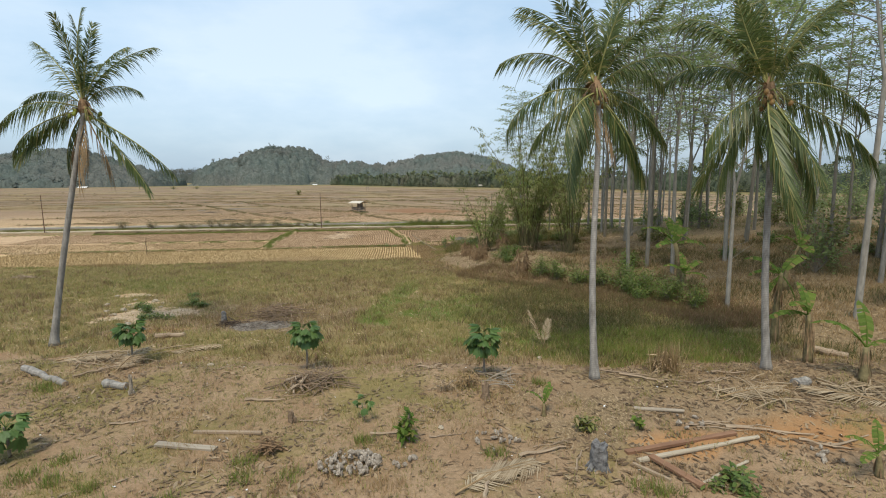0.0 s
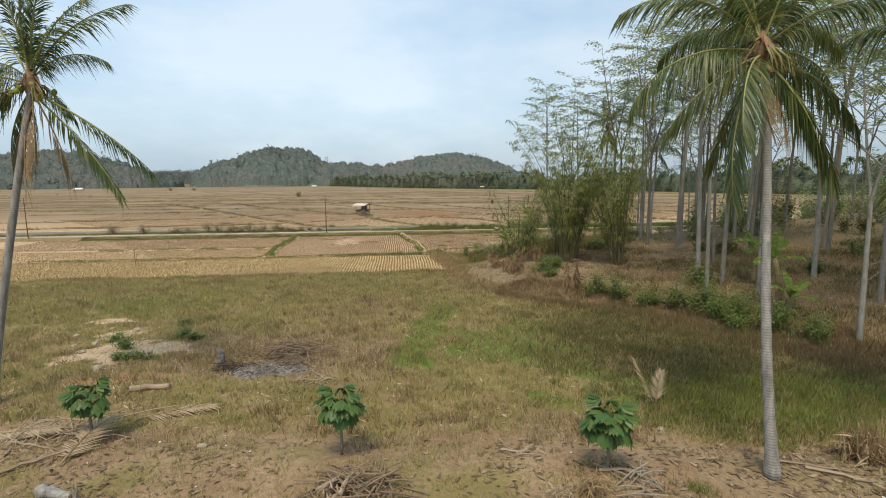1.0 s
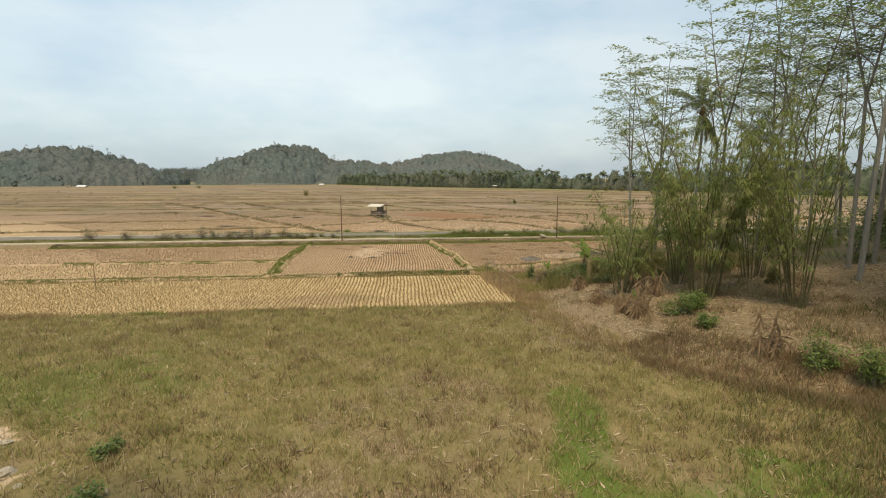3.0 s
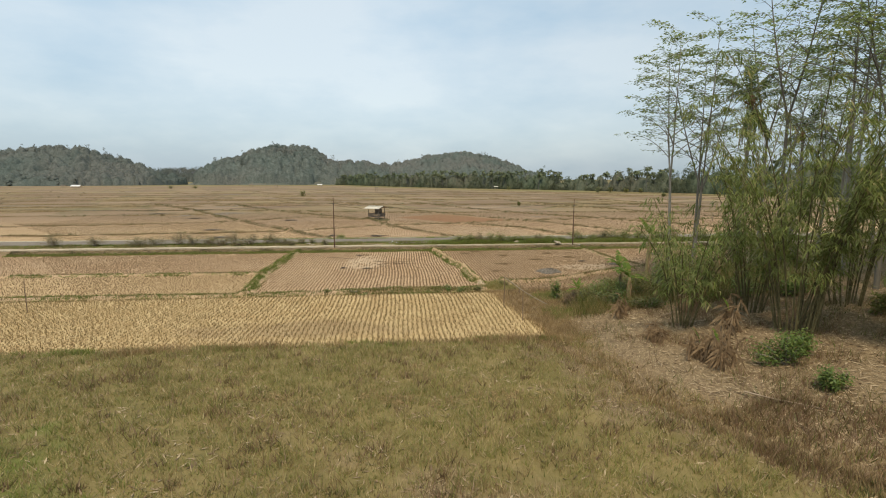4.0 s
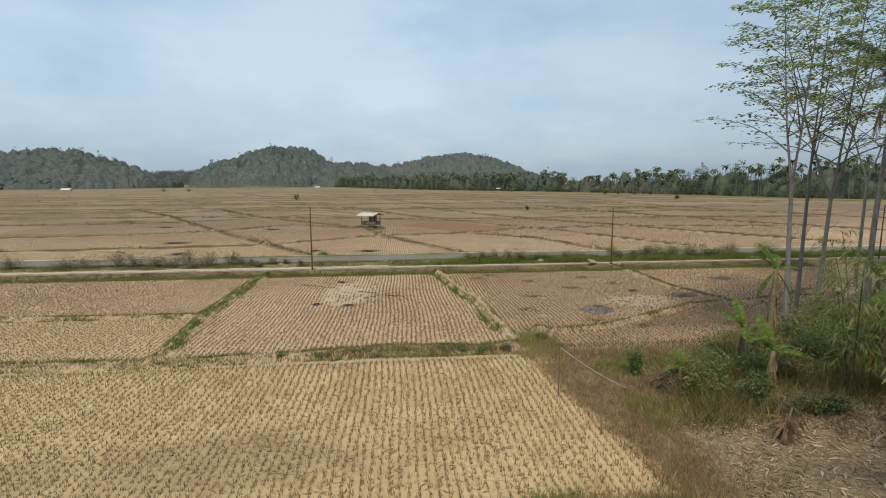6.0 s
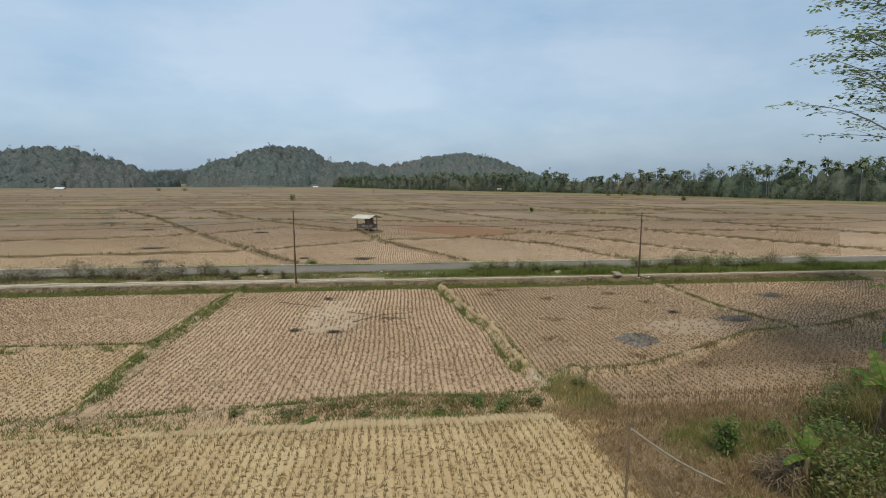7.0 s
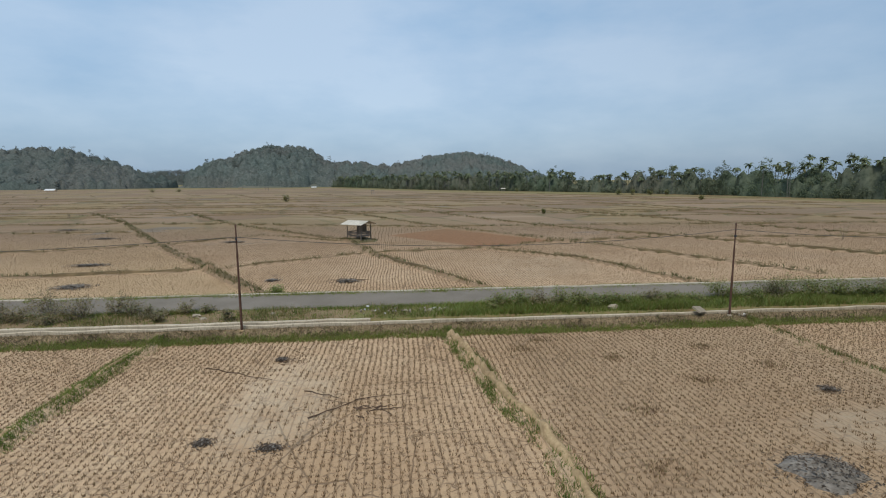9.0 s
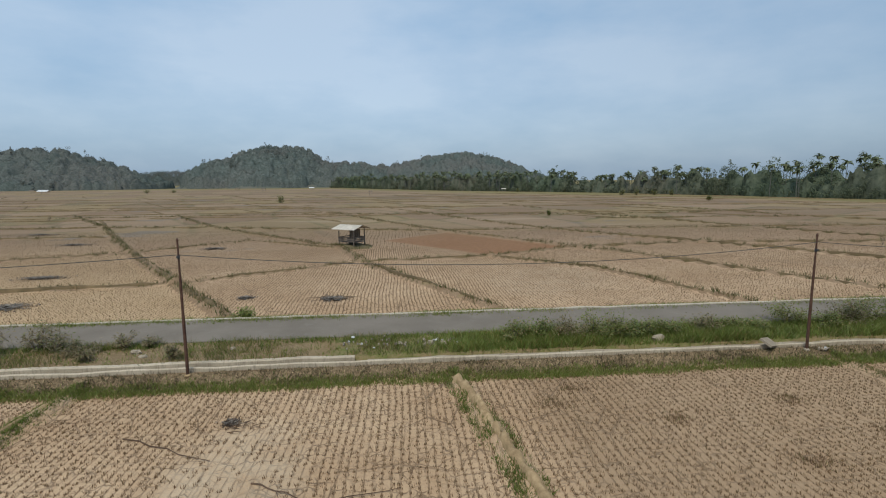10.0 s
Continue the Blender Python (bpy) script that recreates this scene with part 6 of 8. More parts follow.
stick_pile(-2.85, 6.0, 0.34, 60, 13, "round tangle of dark dry roots on bare earth", M_HUSK, 0.42, 0.5)
stump(-2.6, 7.4, 0.07, 0.3, 4, "small brown split stump", M_BROWNSTICK)
stump(-7.15, 9.4, 0.045, 0.55, 5, "short dark stake in the ground", M_WOOD)
for x, y, turn, size in ((0.9, 4.1, 30, 0.7), (2.9, 4.9, 200, 0.6), (-8.4, 11.0, 95, 0.75), (8.2, 7.3, 10, 0.7), (12.4, 6.3, 150, 0.8), (-11.0, 12.6, 10, 0.6), (-8.2, 13.6, 20, 0.7)):
    fallen_frond(x, y, turn, size, "dry bleached palm frond lying on the ground")
fallen_frond(5.2, 12.8, 150, 0.48, "bleached dry palm frond standing upright in the grass", 62)
fallen_frond(5.25, 12.75, 60, 0.34, "bleached dry palm frond standing upright in the grass", 70)


def ash_heap(x, y, rx, ry, high, seed, label, mat=M_ASH):
    """A low burnt heap, thinning out into loose charred flakes."""
    ob = thing("ash_heap", pose(x, y, z_at(x, y)), label, "ash heap", "burnt straw heaps")
    rnd = random.Random(seed)
    far = y > 75
    small = rx < 0.65 or far
    if not small:
        g, n, rings = Geo(), 26, 7
        wob = [rnd.uniform(0.7, 1.15) for _ in range(n)]
        g.v.append((0, 0, high))
        for i in range(1, rings + 1):
            s = i / rings
            for j in range(n):
                a = 6.283 * j / n
                w = (wob[j] + wob[j - 1]) / 2
                g.v.append((math.cos(a) * rx * s * w, math.sin(a) * ry * s * w, high * (1 - s * s) * rnd.uniform(0.6, 1.2) + (0.008 if i < rings else -0.04)))
        g.f.extend((0, 1 + j, 1 + (j + 1) % n) for j in range(n))
        for i in range(rings - 1):
            for j in range(n):
                a, b = 1 + i * n + j, 1 + i * n + (j + 1) % n
                g.f.append((a, a + n, b + n, b))
        part("ash", g, mat, ob)
    for name, m, count, reach in (("char", M_CHAR, 140 if far else 480, 0.75), ("ash_dust", M_ASH, 420 if far else 160, 0.55)):
        g = Geo()
        for _ in range(int(count * min(1.6, 0.45 + rx * 0.6))):
            a, q = rnd.uniform(0, 6.28), abs(rnd.gauss(0.15 if small else 0.75, 0.5 if small else 0.33)) * (1 if name == "char" else 0.8)
            b = rnd.uniform(0, 6.28)
            g.leaf((math.cos(a) * q * rx, math.sin(a) * q * ry, 0.012 + rnd.random() * 0.03 + max(0, high * (1 - q * q))), (math.cos(b), math.sin(b), rnd.gauss(0, 0.15)), (0, 0, 1), rnd.uniform(0.04, 0.12) * (2.4 if far else 1), rnd.uniform(0.02, 0.05) * (2.4 if far else 1), 0)
        tagged(part(name, g, m, ob), kind="stuff")
    return ob


for k, (x, y, rx, ry, h, label) in enumerate(((7.9, 54.8, 1.0, 0.85, 0.26, "grey ash heap of burnt straw on cracked mud"), (14.9, 57.8, 1.1, 0.6, 0.08, "grey ash heap of burnt straw on cracked mud"), (20.8, 62.8, 1.0, 0.6, 0.06, "faint grey ash patch on dry mud"),
                                              (-8.18, 57.9, 0.3, 0.25, 0.05, "small black burnt spot on dry mud"), (-6.2, 57.4, 0.42, 0.25, 0.05, "small black burnt spot on dry mud"), (-7.4, 64.4, 0.35, 0.3, 0.05, "small grey ash spot on dry mud"), (12.3, 59.4, 0.5, 0.35, 0.03, "faint burnt spot on dry mud"),
                                              (-5.7, 16.9, 1.5, 0.75, 0.1, "burnt patch of grey ash and charred stalks in grass"), (-6.2, 80.5, 1.0, 0.7, 0.08, "grey ash patch on a far paddy"), (-11.8, 81.4, 0.6, 0.5, 0.06, "grey ash patch on a far paddy"), (-29.5, 90.2, 2.2, 1.0, 0.08, "grey ash patch on a far paddy"), (-25.2, 80.6, 1.6, 1.3, 0.08, "grey ash patch on a far paddy"), (2.0, 122.6, 2.4, 1.6, 0.1, "grey ash patch on a far paddy"), (-22, 106, 1.8, 1.0, 0.08, "grey ash patch on a far paddy"), (-40, 112, 2.4, 1.2, 0.08, "grey ash patch on a far paddy"), (-52, 125, 3.5, 1.6, 0.08, "grey ash patch on a far paddy"))):
    ash_heap(x, y, rx, ry, h, 30 + k, label)


def fence_post(x, y, tall, seed):
    ob = thing("fence_post", pose(x, y, z_at(x, y) - 0.1), "thin weathered wooden post at a paddy's corner", "post", "posts by the paddy")
    rnd, g = random.Random(seed), Geo()
    g.tube([(rnd.uniform(-0.02, 0.02), rnd.uniform(-0.02, 0.02), (tall + 0.1) * i / 5) for i in range(6)], [0.026, 0.025, 0.024, 0.022, 0.02, 0.016], 6)
    part("shaft", g, M_BROWNSTICK, ob)
    return ob


for k, (x, y, tall) in enumerate(((1.8, 43.3, 1.75), (2.15, 40.7, 1.5), (3.6, 50.2, 0.9), (-22.8, 44.5, 1.7), (3.4, 46.2, 0.7))):
    fence_post(x, y, tall, k)


lean = thing("leaning_pole", pose(1.85, 43.3, z_at(1.85, 43.3)), "long pale bamboo pole fallen from a post to the ground", "pole")
g = Geo()
foot = Vector((4.31 - 1.85, 43.48 - 43.3, z_at(4.31, 43.48) - z_at(1.85, 43.3) + 0.03))
g.tube([Vector((0, 0, 1.62)).lerp(foot, i / 6) - Vector((0, 0, 0.1 * math.sin(i / 6 * 3.14))) for i in range(7)], [0.03 - 0.0015 * i for i in range(7)], 6)
part("shaft", g, M_PALEPOLE, lean)


def stone(x, y, r, seed, label, mat=M_CONCRETE, flat=0.6):
    ob = thing("stone", pose(x, y, z_at(x, y) + r * flat * 0.35, 0, 0, seed * 40), label, "stone", "loose stones")
    g = Geo()
    g.lump((0, 0, 0), (r, r * 0.75, r * flat), 0.22, 5, 8, seed)
    part("block", g, mat, ob)
    return ob


for k, (x, y, r) in enumerate(((-13.2, 23.7, 0.14), (-14.9, 23.9, 0.16), (-11.3, 17.6, 0.2), (-12.8, 20.3, 0.18), (-5.9, 11.7, 0.12), (-9.0, 4.6, 0.09), (-3.1, 4.4, 0.1), (0.9, 6.6, 0.09), (-6.5, 4.5, 0.08), (4.7, 11.5, 0.1), (-13.6, 10.2, 0.2), (-12.9, 10.9, 0.16), (-12.0, 11.4, 0.2))):
    stone(x, y, r, k, "pale sandstone lump on bare ground", M_CONCRETE)

for k, (x, y, r) in enumerate(((-12.6, 20.9, 0.3), (-12.1, 20.4, 0.22), (-13.1, 21.5, 0.26), (-11.4, 20.9, 0.2), (-12.3, 22.4, 0.35), (-13.4, 22.7, 0.25), (-11.1, 19.3, 0.18), (-12.9, 19.6, 0.28), (-13.6, 20.4, 0.2), (-11.7, 21.9, 0.16), (-10.4, 20.7, 0.15), (-14.2, 21.6, 0.3))):
    stone(x, y, r * 0.62, 60 + k, "whitish rubble lump in the grass", M_CONCRETE, 0.4)

# ---------------------------------------------------------------- roadside
for k, (x, y, r, h) in enumerate(((-12.9, 70.2, 0.24, 0.5), (-12.4, 69.7, 0.17, 0.45), (-9.1, 70.2, 0.15, 0.6), (-2.2, 70.1, 0.16, 0.6), (-0.4, 69.9, 0.2, 0.6), (8.9, 69.4, 0.3, 0.6), (10.3, 69.5, 0.25, 0.6), (18, 69.5, 0.25, 0.6), (-0.9, 70.0, 0.22, 0.6), (-0.1, 70.3, 0.14, 0.6))):
    stone(x, y, r, 40 + k, "pale concrete rubble on the road's verge", M_CONCRETE, h)
slab = thing("concrete_slab", pose(13.0, 68.1, 0.55, 28, 10, 35), "grey broken slab leaning on the channel wall", "slab")
g = Geo()
g.box((0, 0, 0), (0.9, 0.5, 0.09))
part("slab_body", g, M_CONCRETE, slab)


def rubbish(x, y, n, r, seed, label):
    rnd = random.Random(seed)
    ob = thing("rubbish_heap", pose(x, y, z_at(x, y)), label, "rubbish")
    for k in range(n):
        g = Geo()
        g.lump((0, 0, 0), (rnd.uniform(0.04, 0.1), rnd.uniform(0.03, 0.07), rnd.uniform(0.02, 0.05)), 0.35, 4, 6, seed * 50 + k)
        part("scrap", g, rnd.choice((M_WHITE, M_OLDHUSK, M_OLDHUSK, M_CONCRETE)), ob, m=pose(rnd.gauss(0, 0.5) * r, rnd.gauss(0, 0.22) * r, 0.06 + rnd.random() * 0.1, rnd.uniform(0, 90), rnd.uniform(0, 90), rnd.uniform(0, 360)))
    return ob


rubbish(-3.6, 70.2, 26, 1.5, 1, "small heap of white and brown rubbish on the verge")
rubbish(-0.6, 70.0, 20, 0.9, 2, "pale stones and rubbish on the verge")
rubbish(15.2, 67.7, 6, 0.3, 3, "crumpled white bag at a pole's foot")

M_ROADSIDE = leafy("roadside_leaves", (0.115, 0.155, 0.035), (0.225, 0.25, 0.065), (0.30, 0.22, 0.10), 0.2, 0.35)
M_BRUSH = leafy("dry_brush", (0.165, 0.135, 0.065), (0.29, 0.23, 0.125), (0.16, 0.18, 0.06), 0.3, 0.3)
VERGE = [(-17.2, 71.0, 0.75, 0.95), (-16.4, 70.8, 0.6, 0.8), (-13.6, 71.0, 0.45, 0.55), (-12.8, 71.0, 0.4, 0.4), (-11.2, 69.3, 0.4, 0.45), (-20.5, 71.2, 1.0, 1.0), (-23, 70.6, 0.9, 0.8), (-26, 70.9, 1.0, 1.1), (-30, 70.8, 1.0, 0.8), (-34, 70.6, 1.0, 0.9), (-38, 70.9, 1.1, 1.0), (-18.6, 70.6, 0.9, 0.9), (-21.8, 70.2, 0.9, 0.75), (-24.6, 70.8, 1.0, 1.0), (-28, 70.5, 1.0, 0.9), (-15.2, 70.4, 0.6, 0.5), (-14.6, 69.6, 0.5, 0.4), (-19.8, 69.6, 0.7, 0.5),
         (2.8, 70.1, 0.7, 0.6), (3.9, 70.2, 0.8, 0.75), (5.1, 70.0, 0.8, 0.8), (6.3, 70.1, 0.8, 0.75), (7.3, 70.0, 0.8, 0.8), (8.6, 70.3, 0.7, 0.6), (9.8, 70.2, 0.7, 0.6), (11.2, 70.1, 0.8, 0.7), (12.6, 70.3, 0.7, 0.5), (13.9, 70.2, 0.6, 0.5), (16.0, 70.9, 0.8, 0.9), (17.4, 70.2, 0.7, 0.6), (18.7, 70.5, 0.9, 0.9), (19.8, 70.7, 1.0, 1.05), (21.2, 70.4, 1.0, 0.9), (22.8, 70.5, 1.0, 0.9), (24.6, 70.2, 0.9, 0.8), (27, 70.6, 1.0, 0.9), (30, 70.3, 1.1, 1.0)]
for k, (x, y, r, h) in enumerate(VERGE):
    shrub(x, y, r * 1.3, h * 1.3, int((1750 if x > 1 else 1000) * r), 200 + k, "green and brown weedy roadside bush", M_ROADSIDE if x > 1 and k % 5 else M_BRUSH, 0.105 if x > 1 else 0.18, "bushes along the road", "shrub", 0.5 if x > 1 else 0.2)
shrub(-10.1, 75.7, 0.75, 0.65, 700, 240, "bright-green low bush beyond the road", M_LUSH, 0.13, "bushes along the road")

# ---------------------------------------------------------------- grass, stubble, litter


def blades(name, label, category, mat, x, y, per, tall, spread, width, lean, seed, z=None):
    """Upright thin blades in tufts at the given places, too many to count; one triangle a blade."""
    rng = np.random.default_rng(seed)
    n = len(x) * per
    bx, by = np.repeat(x, per) + rng.normal(0, spread, n), np.repeat(y, per) + rng.normal(0, spread, n)
    bz = height(bx, by) if z is None else np.repeat(z, per)
    h = np.repeat(np.broadcast_to(tall, np.shape(x)), per) * rng.uniform(0.55, 1.25, n)
    a, b = rng.uniform(0, 6.283, n), rng.uniform(0, 6.283, n)
    w = np.repeat(np.broadcast_to(width, np.shape(x)), per) * rng.uniform(0.6, 1.3, n)
    k = h * lean * rng.uniform(0.1, 1.2, n)
    v = np.empty((n, 3, 3))
    v[:, 0] = np.stack([bx - np.cos(a) * w, by - np.sin(a) * w, bz - 0.02], 1)
    v[:, 1] = np.stack([bx + np.cos(a) * w, by + np.sin(a) * w, bz - 0.02], 1)
    v[:, 2] = np.stack([bx + np.cos(b) * k, by + np.sin(b) * k, bz + h], 1)
    me = bpy.data.meshes.new(name)
    me.vertices.add(n * 3)
    me.vertices.foreach_set("co", v.ravel())
    me.loops.add(n * 3)
    me.loops.foreach_set("vertex_index", np.arange(n * 3))
    me.polygons.add(n)
    me.polygons.foreach_set("loop_start", np.arange(n) * 3)
    me.update()
    me.materials.append(mat)
    return tagged(new(name, me), label, category, kind="stuff")


def litter(name, label, mat, x, y, size, seed, long=2.6):
    """Fallen leaves and scraps lying flat, too many to count."""
    rng = np.random.default_rng(seed)
    n = len(x)
    a, s = rng.uniform(0, 6.283, n), size * rng.uniform(0.5, 1.5, n)
    z = height(x, y) + 0.012
    d, e = np.stack([np.cos(a), np.sin(a), rng.normal(0, 0.22, n)], 1), np.stack([-np.sin(a), np.cos(a), rng.normal(0, 0.25, n)], 1)
    c = np.stack([x, y, z + 0.2 * s], 1)
    d, e = d * (s * long / 2)[:, None], e * (s / 2)[:, None]
    v = np.stack([c - d, c - d * 0.2 - e, c + d, c + e * 0.9], 1)
    me = bpy.data.meshes.new(name)
    me.vertices.add(n * 4)
    me.vertices.foreach_set("co", v.ravel())
    me.loops.add(n * 4)
    me.loops.foreach_set("vertex_index", np.arange(n * 4))
    me.polygons.add(n)
    me.polygons.foreach_set("loop_start", np.arange(n) * 4)
    me.update()
    me.materials.append(mat)
    return tagged(new(name, me), label, "litter", kind="stuff")


def strewn(n, x0, x1, y0, y1, seed, keep):
    rng = np.random.default_rng(seed)
    x, y = rng.uniform(x0, x1, n), rng.uniform(y0, y1, n)
    ok = rng.random(n) < keep(x, y)
    return x[ok], y[ok]


def rows_of(x0, x1, y0, y1, seed, keep, row=ROW, hill=HILL, jitter=0.018):
    rng = np.random.default_rng(seed)
    X, Y = np.meshgrid(np.arange(round(x0 / row), round(x1 / row)) * row, np.arange(y0, y1, hill))
    x, y = X.ravel(), Y.ravel()
    x = x + 0.06 * np.sin(y * 0.6 + x * 0.05) + rng.normal(0, jitter, len(x))
    y = y + rng.normal(0, jitter * 1.5, len(y))
    ok = (rng.random(len(x)) < keep(x, y)) & (wood_depth(x, y) < -0.5) & (bund_near(x, y) < 0.35)
    return x[ok], y[ok]


def bareness(x, y):
    return 1 - 0.65 * np.clip(fade(np.hypot((x + 6.6) / 2.2, (y - 60.5) / 4.5), 1.1, 0.4) + fade(np.hypot((x - 11.3) / 2.6, (y - 56.8) / 1.6), 1.1, 0.6) + (np.hypot((x - 7.9) / 1.3, (y - 54.8) / 1.1) < 1), 0, 1)


x, y = rows_of(-36, 36, 48.9, 67.1, 1, lambda x, y: 0.96 * bareness(x, y) * (x < 0.95 * (y - 31)) * (x > -6 - 0.8 * (y - 28)))
blades("rice_stubble", "rows of short brown rice stubble on cracked mud", "stubble", M_STUBBLE, x, y, 11, 0.085, 0.036, 0.0125, 0.6, 1)
x, y = rows_of(-44, -18, 48.9, 67.1, 56, lambda x, y: 0.95 * (x <= -6 - 0.8 * (y - 28)) * (x > -50 + 0.0 * y))
blades("rice_stubble", "rows of brown rice stubble on the outer paddies", "stubble", M_STUBBLE, x, y, 3, 0.1, 0.04, 0.024, 0.5, 56)
x, y = rows_of(2.6, 13, 46.4, 49.1, 31, lambda x, y: 0.9 * (y > 46.2 + 0.3 * wavy(x, y, 0.9)))
blades("rice_stubble", "brown stubble and dead weeds in the paddy's corner", "stubble", M_STUBBLE, x, y, 8, 0.2, 0.045, 0.0125, 0.4, 31)
x, y = strewn(2600, 2.6, 15, 46, 54.5, 32, lambda x, y: (y < np.interp(x, (2.5, 6.4, 9, 13.7, 18.5), (50.8, 51.2, 52.4, 55, 55.6))) * (wood_depth(x, y) < 0.3) * (0.15 + 0.85 * fade(wood_depth(x, y), -4.0, -0.3)) * (0.35 + 0.65 * fade(wavy(x, y, 0.7, 3), -0.3, 0.4)))
blades("dead_weeds", "dark brown dead weeds in the paddy's corner", "weeds", M_BUND, x, y, 6, 0.18, 0.10, 0.011, 0.7, 32)
x, y = strewn(20000, 3, 24, 50, 68, 47, lambda x, y: np.maximum(fade(from_line(x, y, BUNDS[2][0]), 0.5, 0.25), fade(from_line(x, y, BUNDS[3][0]), 0.45, 0.25)) * (0.4 + 0.6 * fade(wavy(x, y, 1.2, 5), -0.4, 0.3)))
blades("bund_grass", "brown and olive weeds on a curving bund", "grass", M_VERGE, x, y, 6, 0.15, 0.07, 0.012, 0.8, 47)
x, y = rows_of(-36, 3.6, 37.9, 47.3, 2, lambda x, y: 0.97 * ((x < np.interp(y, (37, 38, 42, 46, 48), (3.2, 3.0, 2.3, 1.8, 1.6))) & (y > 37.8 + 0.3 * wavy(x, y, 0.9))))
blades("rice_stubble", "rows of yellow straw stubble on a pale dry paddy", "stubble", M_STRAW, x, y, 8, 0.14, 0.032, 0.012, 0.45, 2)
x, y = rows_of(-66, 66, 76.2, 104, 3, lambda x, y: 0.9 * (1 - red_patch(x, y)) * (np.abs(x) < 9 + 0.95 * (y - 45)), ROW, 0.27)
blades("rice_stubble", "rows of short brown rice stubble beyond the road", "stubble", M_STUBBLE, x, y, 3, 0.095, 0.035, 0.019, 0.4, 3)
x, y = rows_of(-60, 72, 104, 126, 4, lambda x, y: 0.8 * (1 - red_patch(x, y)), ROW * 2, 0.36)
blades("rice_stubble", "thin brown stubble on far paddies", "stubble", M_STUBBLE, x, y, 2, 0.13, 0.05, 0.026, 0.35, 4)


def lawn(x, y):
    e = yard_line(x) + 0.5 * wavy(x, y, 1.5, 3)
    return fade(y, e, e + 1.0) * fade(y, 38.2, 37.2) * fade(wood_depth(x, y), 0.3, -0.6) * (1 - 0.85 * sandy(x, y)) * (np.hypot((x + 5.7) / 1.6, (y - 16.9) / 0.85) > 1)


def dryness(x, y):
    return np.clip(0.28 + 0.4 * wavy(x, y, 0.7, 5) + 0.4 * wavy(x, y, 2.3, 1) + fade(y, 14.5, 11.5) * 0.4 + fade(np.hypot((x + 6) / 5, (y - 18.5) / 3), 1.2, 0.5) * 0.6 + 0.35 * fade(np.hypot((x + 3.8) / 4.2, (y - 22.5) / 6.5), 1.2, 0.5) + fade(np.abs(wood_depth(x, y) + 1.0), 2.5, 0.5) * (y > 24) * 0.6 - 0.5 * lushness(x, y), 0, 1)


x, y = strewn(70000, -34, 15, 10, 38.4, 5, lambda x, y: lawn(x, y) * (1 - 0.75 * dryness(x, y)) * (1 - 0.8 * fade(wavy(x, y, 1.9, 2) + 0.5 * wavy(x, y, 4.3, 6), 0.0, -0.5)) * np.interp(y, (12, 24, 38), (1, 0.95, 0.85)))
blades("grass", "rough olive-green grass of the fallow field", "grass", M_GRASS, x, y, 5, 0.145, 0.08, 0.012, 1.2, 5)
x, y = strewn(46000, -34, 15, 10, 38.4, 6, lambda x, y: lawn(x, y) * dryness(x, y) * np.interp(y, (12, 24, 38), (1, 0.8, 0.5)))
blades("dry_grass", "patches of reddish-brown dry grass", "grass", M_DRYGRASS, x, y, 5, 0.24, 0.07, 0.010, 0.8, 6)
rng = np.random.default_rng(81)
for k, (mat, label, tall, count, keep) in enumerate(((M_GRASS, "olive tussocks standing out of the fallow grass", 0.22, 900, lambda x, y: lawn(x, y) * (1 - 0.6 * dryness(x, y))), (M_RUSSET, "reddish-brown dead tussocks in the fallow field", 0.26, 800, lambda x, y: lawn(x, y) * (0.25 + 0.75 * dryness(x, y))), (M_VERGE, "dark green tussocks in the fallow field", 0.2, 500, lambda x, y: lawn(x, y) * (0.25 + 0.75 * lushness(x, y))))):
    x, y = strewn(count * 3, -26, 13, 11, 38, 82 + k, lambda x, y: keep(x, y) * 0.6)
    r = rng.uniform(0.1, 0.3, len(x))
    px, py = np.repeat(x, 12) + rng.normal(0, 1, len(x) * 12) * np.repeat(r, 12), np.repeat(y, 12) + rng.normal(0, 1, len(x) * 12) * np.repeat(r, 12) * 0.7
    blades("grass_tussocks", label, "grass", mat, px, py, 2, tall, 0.03, 0.014, 0.9, 85 + k)
x, y = strewn(9000, -9, 3.4, 30.0, 32.6, 88, lambda x, y: fade(np.abs(y - 31.2 + 0.08 * (x + 3) - 0.3 * wavy(x, y, 0.9)), 0.6, 0.1) * fade(wavy(x, y, 1.5, 6), -0.2, 0.5))
litter("straw_litter", "band of pale dry tufts across the fallow field", M_STRAW, x, y, 0.045, 88, 3.6)
x, y = strewn(26000, -34, 15, 10, 38.4, 7, lambda x, y: lawn(x, y) * lushness(x, y) * 0.85)
blades("lush_grass", "fresher green grass patches", "grass", M_LUSH, x, y, 5, 0.17, 0.06, 0.012, 0.8, 7)
x, y = strewn(9000, 4, 13.5, 9.6, 15.5, 40, lambda x, y: fade(np.hypot((x - 9.2) / 4.2, (y - 12.4) / 2.2) + 0.25 * wavy(x, y, 1.4), 1.1, 0.5) * (y > yard_line(x)))
blades("lush_grass", "deep-green grass behind the palms", "grass", M_LUSH, x, y, 6, 0.2, 0.06, 0.012, 0.8, 40)
x, y = strewn(12000, -34, 4, 35.6, 38.3, 41, lambda x, y: fade(np.abs(y - 37.3 - 0.25 * wavy(x, y, 0.9)), 0.9, 0.2) * fade(wavy(x, y, 0.8, 3) + 0.5 * wavy(x, y, 2.2, 7), 0.0, 0.5))
blades("edge_weeds", "fresh green weeds along the straw paddy's edge", "weeds", M_LUSH, x, y, 6, 0.17, 0.09, 0.012, 0.8, 41)
